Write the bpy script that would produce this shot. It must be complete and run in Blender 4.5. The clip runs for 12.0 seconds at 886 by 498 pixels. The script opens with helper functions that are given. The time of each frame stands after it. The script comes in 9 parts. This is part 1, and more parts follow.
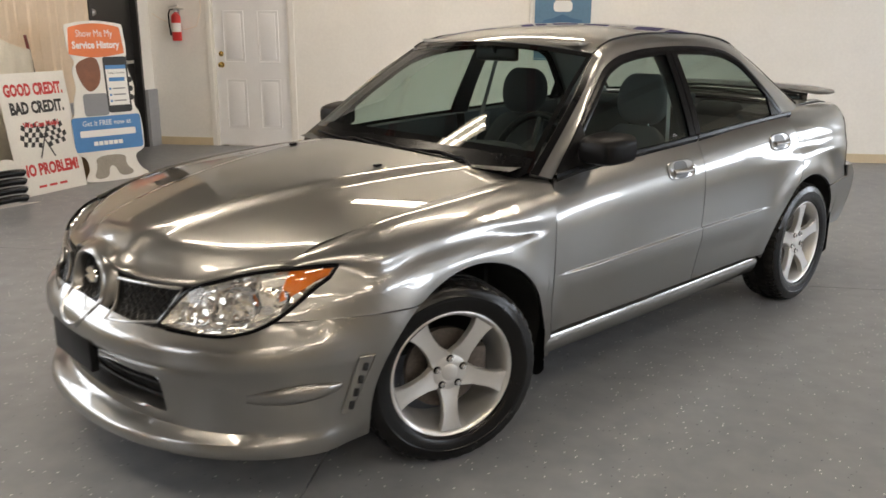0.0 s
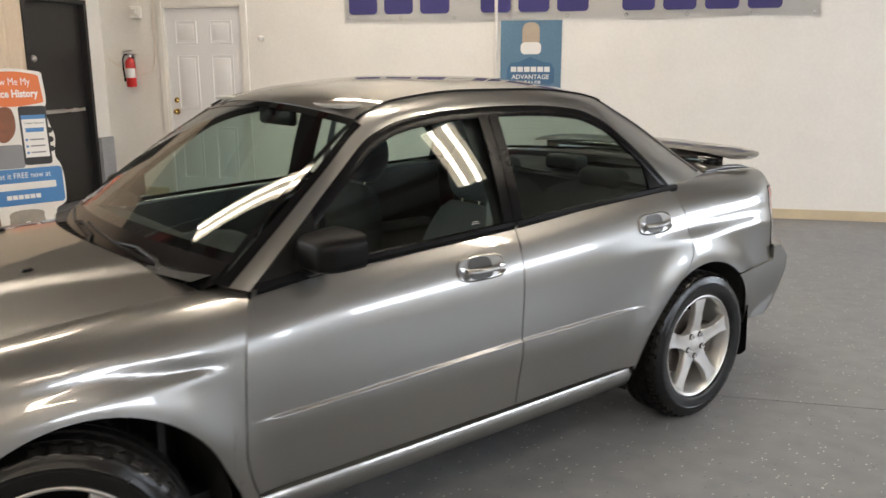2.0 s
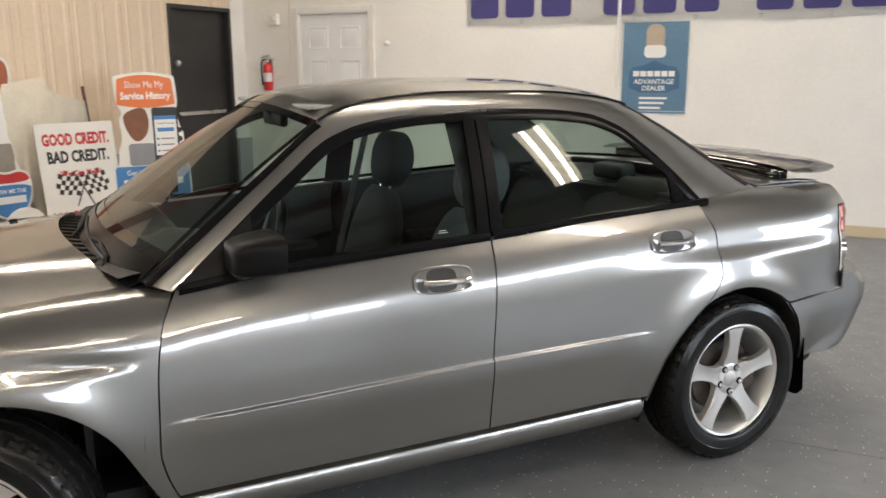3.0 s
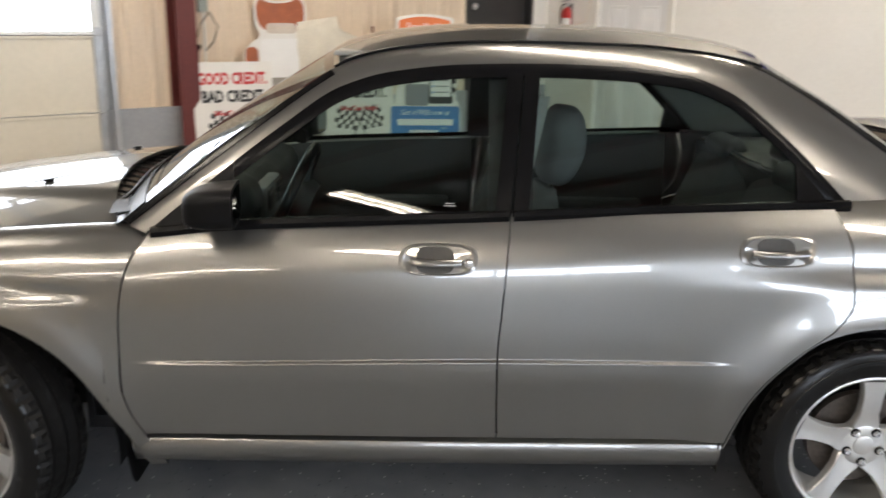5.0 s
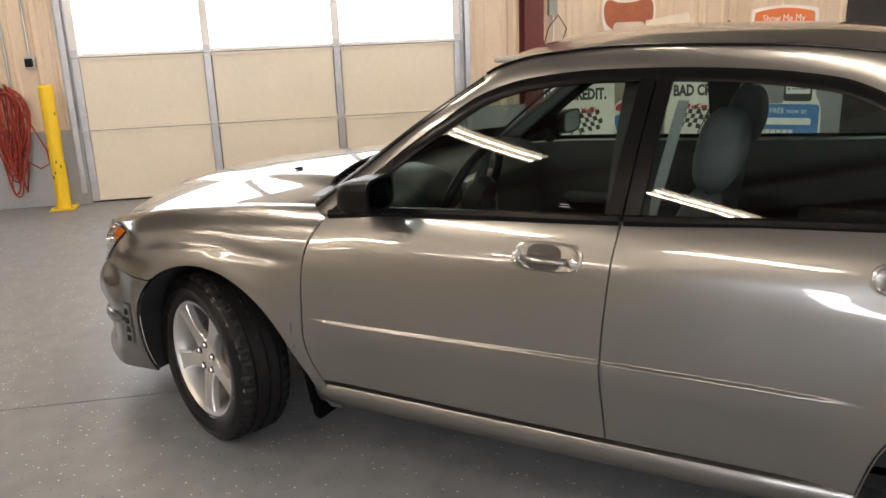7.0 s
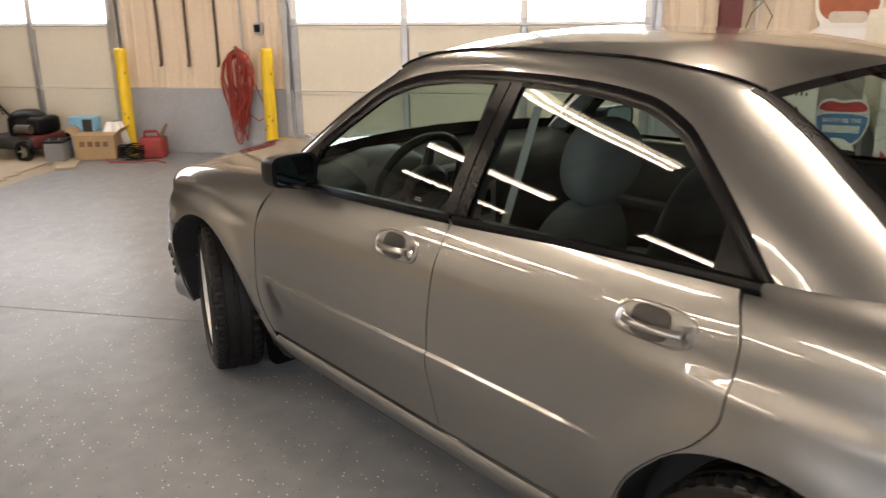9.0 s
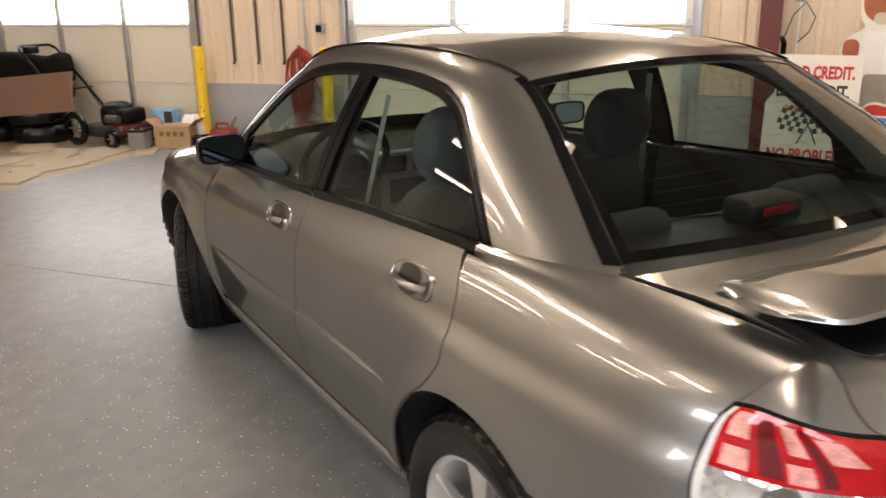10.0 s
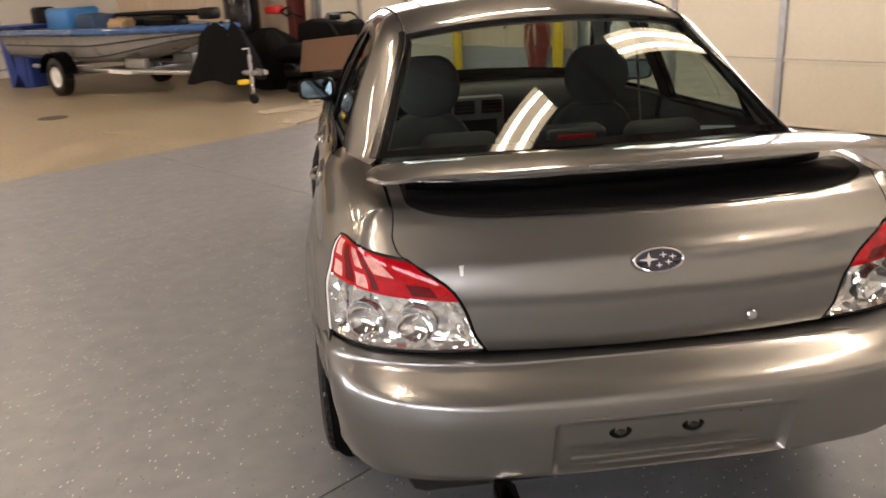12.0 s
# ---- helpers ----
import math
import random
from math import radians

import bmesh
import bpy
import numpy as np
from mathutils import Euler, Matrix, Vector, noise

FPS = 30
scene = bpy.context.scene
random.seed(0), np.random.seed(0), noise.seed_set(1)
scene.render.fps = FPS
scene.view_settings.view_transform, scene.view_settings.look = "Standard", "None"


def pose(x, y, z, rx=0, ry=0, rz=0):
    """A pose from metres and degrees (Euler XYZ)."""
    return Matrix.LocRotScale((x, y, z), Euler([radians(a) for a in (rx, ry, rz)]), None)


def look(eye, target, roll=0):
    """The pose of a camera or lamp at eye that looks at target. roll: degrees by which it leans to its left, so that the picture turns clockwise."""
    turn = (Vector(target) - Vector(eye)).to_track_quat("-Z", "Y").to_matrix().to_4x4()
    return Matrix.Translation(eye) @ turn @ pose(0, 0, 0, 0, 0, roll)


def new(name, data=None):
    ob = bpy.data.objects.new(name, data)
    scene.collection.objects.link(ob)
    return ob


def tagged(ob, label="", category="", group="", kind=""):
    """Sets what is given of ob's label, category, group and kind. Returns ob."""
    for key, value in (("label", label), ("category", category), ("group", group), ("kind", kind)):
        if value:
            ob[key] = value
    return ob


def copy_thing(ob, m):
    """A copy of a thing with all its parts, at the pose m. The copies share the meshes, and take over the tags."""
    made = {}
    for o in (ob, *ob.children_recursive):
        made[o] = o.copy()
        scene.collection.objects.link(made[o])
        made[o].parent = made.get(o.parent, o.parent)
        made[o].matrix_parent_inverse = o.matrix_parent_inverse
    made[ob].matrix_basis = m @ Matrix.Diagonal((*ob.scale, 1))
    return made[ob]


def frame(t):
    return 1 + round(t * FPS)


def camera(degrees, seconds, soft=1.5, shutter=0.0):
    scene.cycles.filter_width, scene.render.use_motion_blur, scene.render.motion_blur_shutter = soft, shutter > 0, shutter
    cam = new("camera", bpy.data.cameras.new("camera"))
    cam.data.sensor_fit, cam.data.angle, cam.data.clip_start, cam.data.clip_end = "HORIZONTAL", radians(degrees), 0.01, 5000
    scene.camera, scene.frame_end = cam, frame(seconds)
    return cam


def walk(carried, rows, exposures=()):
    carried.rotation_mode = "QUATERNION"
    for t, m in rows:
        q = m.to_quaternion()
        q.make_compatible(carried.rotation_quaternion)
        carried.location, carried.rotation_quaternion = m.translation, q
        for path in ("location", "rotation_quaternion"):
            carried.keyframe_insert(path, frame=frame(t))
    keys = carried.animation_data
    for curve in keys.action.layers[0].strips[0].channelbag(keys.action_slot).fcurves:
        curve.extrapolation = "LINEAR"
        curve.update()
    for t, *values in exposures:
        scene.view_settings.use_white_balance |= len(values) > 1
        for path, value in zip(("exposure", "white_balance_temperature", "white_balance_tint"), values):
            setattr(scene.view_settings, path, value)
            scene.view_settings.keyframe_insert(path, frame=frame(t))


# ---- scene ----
cam = camera(56.1, 12.0, 1.5, 0.4)
# seconds, eye, target, roll
PATH = [
    (0, (1.0, -3.016, 1.427), (0.702, -1.11, 0.902), 0.2),
    (0.5, (1.183, -2.735, 1.441), (0.874, -0.828, 0.922), 0.4),
    (1, (1.465, -2.506, 1.452), (1.076, -0.607, 0.958), 1.6),
    (1.5, (1.699, -2.266, 1.456), (1.227, -0.38, 0.989), 1.0),
    (2, (1.933, -2.003, 1.487), (1.48, -0.106, 1.045), -0.2),
    (2.5, (2.24, -1.827, 1.476), (1.601, 0.017, 1.041), -0.5),
    (4.5, (2.969, -0.965, 1.454), (1.651, 0.461, 0.975), 1.3),
    (5, (3.081, -0.752, 1.464), (1.583, 0.453, 0.914), 1.1),
    (5.5, (3.306, -0.619, 1.485), (1.57, 0.183, 0.9), -0.5),
    (6, (3.342, -0.471, 1.48), (1.5, 0.075, 0.924), -1.2),
    (6.5, (3.509, -0.303, 1.511), (1.622, 0.082, 0.971), -2.3),
    (7, (3.558, -0.089, 1.5), (1.661, 0.222, 0.948), -2.2),
    (9, (3.666, 1.161, 1.545), (1.801, 0.757, 0.948), -0.7),
    (9.5, (3.669, 1.615, 1.537), (1.856, 1.013, 0.942), -0.9),
    (10, (3.742, 2.004, 1.532), (1.958, 1.316, 0.944), -0.9),
    (10.5, (3.718, 2.425, 1.517), (2.026, 1.517, 0.955), -0.6),
    (11, (3.784, 2.837, 1.504), (2.135, 1.829, 0.99), -0.0),
    (11.5, (3.767, 3.21, 1.511), (2.248, 2.044, 0.935), -0.3),
    (12, (3.691, 3.578, 1.52), (2.365, 2.222, 0.886), -2.7),
]
walk(cam, [(t, look(eye, target, roll)) for t, eye, target, roll in PATH], exposures=[(0, -0.19, 6850, 14), (1.0, -0.09, 6800, 14), (2.5, -0.05, 6700, 14), (4.5, 0.0, 6500, 13), (6.5, 0.0, 7000, 18), (9.0, 0.0, 7250, 19), (10.0, 0.07, 7450, 21), (12.0, 0.02, 7600, 22)])

# ---------------------------------------------------------------- world and lights
scene.view_settings.exposure = 0.0
world = bpy.data.worlds.new("world")
scene.world = world
world.use_nodes = True
_n = world.node_tree.nodes
_sky = _n.new("ShaderNodeTexSky")
_sky.sky_type, _sky.sun_disc = "NISHITA", False
_sky.sun_elevation, _sky.sun_rotation = radians(38), radians(200)
world.node_tree.links.new(_sky.outputs[0], _n["Background"].inputs[0])
_n["Background"].inputs[1].default_value = 0.12

NORTH, WEST, EAST, SOUTH, CEIL = 6.378, -3.97, 8.6, -13.2, 5.0
CAR_TURN = 52.0


def sun_lamp():
    lamp = bpy.data.lights.new("sun", "SUN")
    lamp.energy, lamp.angle, lamp.color = 1.2, radians(12), (1.0, 0.95, 0.88)
    ob = new("sun", lamp)
    ob.matrix_world = pose(0, 0, 20, 52, 0, 160)
    return ob


sun_lamp()

# ---------------------------------------------------------------- materials
def nodes_of(m):
    m.use_nodes = True
    return m.node_tree.nodes, m.node_tree.links, m.node_tree.nodes["Principled BSDF"]


MATS = {}


def mat(name, color, rough=0.5, metal=0.0, vary=0.12, scale=6.0, bump=0.0, bump_scale=120.0, coat=0.0, island=False, spec=0.5):
    """A surface with two scales of variation in its colour and roughness, and a fine relief."""
    if name in MATS:
        return MATS[name]
    m = bpy.data.materials.new(name)
    n, l, b = nodes_of(m)
    co = n.new("ShaderNodeTexCoord")
    big, fine = n.new("ShaderNodeTexNoise"), n.new("ShaderNodeTexNoise")
    big.inputs["Scale"].default_value, big.inputs["Detail"].default_value = scale, 4
    fine.inputs["Scale"].default_value, fine.inputs["Detail"].default_value = scale * 14, 3
    l.new(co.outputs["Object"], big.inputs["Vector"]), l.new(co.outputs["Object"], fine.inputs["Vector"])
    add = n.new("ShaderNodeMath")
    add.operation = "ADD"
    l.new(big.outputs[0], add.inputs[0]), l.new(fine.outputs[0], add.inputs[1])
    ramp = n.new("ShaderNodeMapRange")
    ramp.inputs[1].default_value, ramp.inputs[2].default_value = 0.7, 1.3
    ramp.inputs[3].default_value, ramp.inputs[4].default_value = 1 - vary, 1 + vary
    l.new(add.outputs[0], ramp.inputs[0])
    mul = n.new("ShaderNodeVectorMath")
    mul.operation = "SCALE"
    mul.inputs[0].default_value = color[:3]
    l.new(ramp.outputs[0], mul.inputs["Scale"])
    l.new(mul.outputs[0], b.inputs["Base Color"])
    rr = n.new("ShaderNodeMapRange")
    rr.inputs[1].default_value, rr.inputs[2].default_value = 0.3, 0.7
    rr.inputs[3].default_value, rr.inputs[4].default_value = max(0.02, rough * 0.85), min(1, rough * 1.15)
    l.new(big.outputs[0], rr.inputs[0]), l.new(rr.outputs[0], b.inputs["Roughness"])
    b.inputs["Metallic"].default_value = metal
    b.inputs["Coat Weight"].default_value, b.inputs["Coat Roughness"].default_value = coat, 0.03
    b.inputs["Specular IOR Level"].default_value = spec
    if bump:
        fb, bp = n.new("ShaderNodeTexNoise"), n.new("ShaderNodeBump")
        fb.inputs["Scale"].default_value, fb.inputs["Detail"].default_value = bump_scale, 4
        bp.inputs["Strength"].default_value, bp.inputs["Distance"].default_value = bump, 0.003
        l.new(co.outputs["Object"], fb.inputs["Vector"]), l.new(fb.outputs[0], bp.inputs["Height"]), l.new(bp.outputs[0], b.inputs["Normal"])
    MATS[name] = m
    return m


def glass(name, tint, rough=0.0, dark=0.0):
    """Thin pane: see-through with a tint, mirror-like by Fresnel."""
    if name in MATS:
        return MATS[name]
    m = bpy.data.materials.new(name)
    n, l, b = nodes_of(m)
    out = n["Material Output"]
    tr, gl, mix, fr = n.new("ShaderNodeBsdfTransparent"), n.new("ShaderNodeBsdfGlossy"), n.new("ShaderNodeMixShader"), n.new("ShaderNodeLayerWeight")
    tr.inputs[0].default_value = (*tint, 1)
    gl.inputs["Roughness"].default_value = rough
    fr.inputs[0].default_value = 0.5
    p5, sc5 = n.new("ShaderNodeMath"), n.new("ShaderNodeMath")
    p5.operation, p5.inputs[1].default_value = "POWER", 5.0
    sc5.operation, sc5.inputs[1].default_value, sc5.inputs[2].default_value = "MULTIPLY_ADD", 0.94, 0.055
    l.new(fr.outputs["Facing"], p5.inputs[0]), l.new(p5.outputs[0], sc5.inputs[0])
    l.new(sc5.outputs[0], mix.inputs[0]), l.new(tr.outputs[0], mix.inputs[1]), l.new(gl.outputs[0], mix.inputs[2])
    l.new(mix.outputs[0], out.inputs[0])
    MATS[name] = m
    return m


def glow(name, color, strength):
    if name in MATS:
        return MATS[name]
    m = bpy.data.materials.new(name)
    n, l, b = nodes_of(m)
    b.inputs["Base Color"].default_value = (*color, 1)
    b.inputs["Emission Color"].default_value, b.inputs["Emission Strength"].default_value = (*color, 1), strength
    MATS[name] = m
    return m


# ---------------------------------------------------------------- mesh helpers
def mesh_of(name, bm, material, smooth=40):
    bmesh.ops.recalc_face_normals(bm, faces=bm.faces)
    me = bpy.data.meshes.new(name)
    if smooth:
        for f in bm.faces:
            f.smooth = True
        for e in bm.edges:
            e.smooth = len(e.link_faces) == 2 and e.calc_face_angle(0) < radians(smooth)
    bm.to_mesh(me)
    bm.free()
    for one in material if isinstance(material, (list, tuple)) else [material]:
        me.materials.append(one)
    return me


def part(name, bm, material, parent=None, label="", smooth=40):
    ob = new(name, mesh_of(name, bm, material, smooth))
    if parent is not None:
        ob.parent = parent
    if label:
        ob["label"] = label
    return ob


def thing(name, m, label, category, group="", kind=""):
    ob = new(name)
    ob.matrix_world = m
    ob.empty_display_size = 0.1
    return tagged(ob, label, category, group, kind)


def add_box(bm, lo, hi, bevel=0.0, m=None, seg=2):
    made = bmesh.ops.create_cube(bm, size=1)["verts"]
    lo, hi = Vector(lo), Vector(hi)
    for v in made:
        v.co = Vector([(lo[i] + hi[i]) / 2 + v.co[i] * (hi[i] - lo[i]) for i in range(3)])
    if bevel:
        edges = list({e for v in made for e in v.link_edges})
        got = bmesh.ops.bevel(bm, geom=edges, offset=bevel, segments=seg, affect="EDGES", profile=0.5)
        made = list({v for f in got["faces"] for v in f.verts} | {v for v in made if v.is_valid})
    if m is not None:
        for v in made:
            v.co = m @ v.co
    return made


def add_tube(bm, pts, r, n=10, closed=False, caps=True):
    """A round bar along pts; r: one radius or one for each point."""
    pts = [Vector(p) for p in pts]
    rs = r if isinstance(r, (list, tuple)) else [r] * len(pts)
    rings, side = [], None
    for i, p in enumerate(pts):
        a, b = pts[i - 1] if i or closed else p, pts[(i + 1) % len(pts)] if i + 1 < len(pts) or closed else p
        d = (b - a).normalized()
        if side is None:
            side = d.orthogonal().normalized()
        side = (side - d * side.dot(d)).normalized()
        up = d.cross(side)
        rings.append([bm.verts.new(p + rs[i] * (math.cos(t) * side + math.sin(t) * up)) for t in (2 * math.pi * k / n for k in range(n))])
    for i in range(len(rings) - (0 if closed else 1)):
        q, w = rings[i], rings[(i + 1) % len(rings)]
        for k in range(n):
            bm.faces.new((q[k], q[(k + 1) % n], w[(k + 1) % n], w[k]))
    if caps and not closed:
        bm.faces.new(rings[0][::-1]), bm.faces.new(rings[-1])
    return rings


def add_lathe(bm, profile, m=None, n=32, axis="z", angle=2 * math.pi):
    """Turns (radius, height) points round the z axis, then poses the result by m."""
    m = m or Matrix()
    full = abs(angle - 2 * math.pi) < 1e-6
    count = n if full else n + 1
    rings = []
    for k in range(count):
        t = angle * k / n
        rings.append([bm.verts.new(m @ Vector((r * math.cos(t), r * math.sin(t), h))) for r, h in profile])
    for k in range(n):
        a, b = rings[k], rings[(k + 1) % count]
        for i in range(len(profile) - 1):
            if profile[i][0] < 1e-6 and profile[i + 1][0] < 1e-6:
                continue
            try:
                bm.faces.new((a[i], b[i], b[i + 1], a[i + 1]))
            except ValueError:
                pass
    bmesh.ops.remove_doubles(bm, verts=[v for ring in rings for v in ring], dist=1e-5)


def add_plate(bm, outline, thick, m):
    """A flat board: the outline (x, y) in its plane, thickened, posed by m."""
    top = [bm.verts.new(m @ Vector((x, y, thick))) for x, y in outline]
    low = [bm.verts.new(m @ Vector((x, y, 0))) for x, y in outline]
    bm.faces.new(top), bm.faces.new(low[::-1])
    k = len(outline)
    for i in range(k):
        bm.faces.new((low[i], low[(i + 1) % k], top[(i + 1) % k], top[i]))


def spline(keys):
    """A smooth curve through (x, value) keys, which does not overshoot."""
    xs, ys = [k[0] for k in keys], [k[1] for k in keys]
    n = len(xs)
    d = [(ys[i + 1] - ys[i]) / (xs[i + 1] - xs[i]) for i in range(n - 1)]
    t = [d[0]] + [0 if d[i - 1] * d[i] <= 0 else 2 * d[i - 1] * d[i] / (d[i - 1] + d[i]) for i in range(1, n - 1)] + [d[-1]]

    def f(x):
        if x <= xs[0]:
            return ys[0] + t[0] * (x - xs[0])
        if x >= xs[-1]:
            return ys[-1] + t[-1] * (x - xs[-1])
        i = max(k for k in range(n - 1) if xs[k] <= x)
        h = xs[i + 1] - xs[i]
        s = (x - xs[i]) / h
        return ys[i] * (2 * s**3 - 3 * s**2 + 1) + h * t[i] * (s**3 - 2 * s**2 + s) + ys[i + 1] * (3 * s**2 - 2 * s**3) + h * t[i + 1] * (s**3 - s**2)

    return f


def letters(name, words, size, m, material, parent, bold=0.0, width=None):
    """Raised lettering in the built-in font, as a mesh; centred on m."""
    cu = bpy.data.curves.new(name, "FONT")
    cu.body, cu.size, cu.align_x, cu.align_y, cu.extrude, cu.offset, cu.resolution_u = words, size, "CENTER", "CENTER", 0.0006, bold, 2
    tmp = bpy.data.objects.new(name, cu)
    scene.collection.objects.link(tmp)
    bpy.context.view_layer.update()
    me = bpy.data.meshes.new_from_object(tmp.evaluated_get(bpy.context.evaluated_depsgraph_get()))
    bpy.data.objects.remove(tmp)
    bpy.data.curves.remove(cu)
    if width:
        w = max(v.co.x for v in me.vertices) - min(v.co.x for v in me.vertices)
        for v in me.vertices:
            v.co.x *= width / w
    me.materials.clear()
    me.materials.append(material)
    ob = new(name, me)
    ob.parent = parent
    ob.matrix_basis = m
    return ob

# ---------------------------------------------------------------- the hall
def floor_paint():
    m = bpy.data.materials.new("floor_paint")
    n, l, b = nodes_of(m)
    co = n.new("ShaderNodeTexCoord")
    big, mid, fl = n.new("ShaderNodeTexNoise"), n.new("ShaderNodeTexNoise"), n.new("ShaderNodeTexVoronoi")
    big.inputs["Scale"].default_value, big.inputs["Detail"].default_value = 1.1, 1
    mid.inputs["Scale"].default_value, mid.inputs["Detail"].default_value = 9, 6
    fl.inputs["Scale"].default_value, fl.inputs["Randomness"].default_value = 50, 1
    for t in (big, mid, fl):
        l.new(co.outputs["Object"], t.inputs["Vector"])
    ramp = n.new("ShaderNodeValToRGB")
    ramp.color_ramp.elements[0].position, ramp.color_ramp.elements[0].color = 0.3, (0.168, 0.176, 0.190, 1)
    ramp.color_ramp.elements[1].position, ramp.color_ramp.elements[1].color = 0.7, (0.214, 0.222, 0.236, 1)
    l.new(mid.outputs[0], ramp.inputs[0])
    # Scattered paint flakes, white and dark.
    chip = n.new("ShaderNodeMath")
    chip.operation, chip.inputs[1].default_value = "LESS_THAN", 0.16
    l.new(fl.outputs["Distance"], chip.inputs[0])
    pick = n.new("ShaderNodeSeparateColor")
    l.new(fl.outputs["Color"], pick.inputs[0])
    rare = n.new("ShaderNodeMath")
    rare.operation, rare.inputs[1].default_value = "GREATER_THAN", 0.58
    l.new(pick.outputs[0], rare.inputs[0])
    both = n.new("ShaderNodeMath")
    both.operation = "MULTIPLY"
    # The flakes lie in drifts.
    drift, dr = n.new("ShaderNodeTexNoise"), n.new("ShaderNodeMath")
    drift.inputs["Scale"].default_value, drift.inputs["Detail"].default_value = 2.2, 2
    l.new(co.outputs["Object"], drift.inputs["Vector"])
    dr.operation, dr.inputs[1].default_value = "MULTIPLY", 0.95
    l.new(drift.outputs[0], dr.inputs[0])
    away = n.new("ShaderNodeMath")
    away.operation, away.inputs[0].default_value = "SUBTRACT", 1.08
    l.new(dr.outputs[0], away.inputs[1]), l.new(away.outputs[0], rare.inputs[1])
    l.new(chip.outputs[0], both.inputs[0]), l.new(rare.outputs[0], both.inputs[1])
    tone = n.new("ShaderNodeValToRGB")
    tone.color_ramp.interpolation = "CONSTANT"
    tone.color_ramp.elements[0].color, tone.color_ramp.elements[1].color = (0.05, 0.06, 0.08, 1), (0.75, 0.75, 0.73, 1)
    tone.color_ramp.elements[1].position = 0.35
    l.new(pick.outputs[1], tone.inputs[0])
    mix = n.new("ShaderNodeMix")
    mix.data_type = "RGBA"
    l.new(both.outputs[0], mix.inputs[0]), l.new(ramp.outputs[0], mix.inputs[6]), l.new(tone.outputs[0], mix.inputs[7])
    l.new(mix.outputs[2], b.inputs["Base Color"])
    rr = n.new("ShaderNodeMapRange")
    rr.inputs[1].default_value, rr.inputs[2].default_value, rr.inputs[3].default_value, rr.inputs[4].default_value = 0.0, 1.0, 0.34, 0.48
    l.new(big.outputs[0], rr.inputs[0]), l.new(rr.outputs[0], b.inputs["Roughness"])
    bp = n.new("ShaderNodeBump")
    bp.inputs["Strength"].default_value, bp.inputs["Distance"].default_value = 0.10, 0.004
    l.new(mid.outputs[0], bp.inputs["Height"]), l.new(bp.outputs[0], b.inputs["Normal"])
    return m


M_FLOOR = floor_paint()
M_CONC = mat("bare_concrete", (0.305, 0.248, 0.168), 0.40, vary=0.22, scale=1.6, bump=0.15, bump_scale=60)
M_WHITE = mat("white_wall_paint", (0.80, 0.78, 0.74), 0.55, vary=0.035, scale=2.5, bump=0.06, bump_scale=180)
M_FARWALL = mat("grey_tan_wall_sheet", (0.34, 0.31, 0.275), 0.5, vary=0.10, scale=2, bump=0.05, bump_scale=60)
M_TAN = mat("tan_wall_sheet", (0.70, 0.565, 0.425), 0.42, vary=0.05, scale=2, bump=0.04, bump_scale=60)
M_GREY = mat("grey_wall_paint", (0.33, 0.34, 0.36), 0.5, vary=0.08, scale=3, bump=0.2, bump_scale=90)
M_BASE = mat("tan_baseboard", (0.58, 0.48, 0.33), 0.45, vary=0.06)
M_TRIM = mat("white_trim", (0.78, 0.76, 0.72), 0.4, vary=0.03)
M_DOORW = mat("white_door_paint", (0.79, 0.79, 0.80), 0.38, vary=0.03)
M_BLACKD = mat("black_door_paint", (0.022, 0.021, 0.021), 0.35, vary=0.2)
M_RED = mat("red_oxide_steel", (0.12, 0.022, 0.018), 0.5, vary=0.2, scale=4)
M_CREAM = mat("cream_door_panel", (0.72, 0.66, 0.55), 0.4, vary=0.04, scale=2)
M_GALV = mat("galvanised_steel", (0.50, 0.50, 0.50), 0.38, 0.85, vary=0.15, scale=9)
M_BRASS = mat("brass", (0.62, 0.44, 0.16), 0.25, 1.0, vary=0.1)
M_STEEL = mat("brushed_steel", (0.62, 0.61, 0.60), 0.28, 1.0, vary=0.08)
M_BLACK = mat("black_plastic", (0.006, 0.006, 0.0065), 0.36, vary=0.15, bump=0.03, spec=0.13)
M_YELLOW = mat("yellow_paint", (0.78, 0.52, 0.02), 0.38, vary=0.10, scale=5)
M_REDP = mat("red_paint", (0.55, 0.025, 0.022), 0.34, vary=0.08)
# Unseen ceiling, coloured dark so the car paint mirrors little brightness from it.
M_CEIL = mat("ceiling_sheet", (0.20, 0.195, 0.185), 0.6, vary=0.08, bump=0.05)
M_SASH = mat("white_sash", (0.72, 0.72, 0.70), 0.4, vary=0.04)


def slab(name, lo, hi, material, label="", smooth=0, bevel=0.0):
    bm = bmesh.new()
    add_box(bm, lo, hi, bevel)
    return tagged(part(name, bm, material, None, smooth=smooth), label, "", "", "structure")


PAINT_EDGE = -3.9


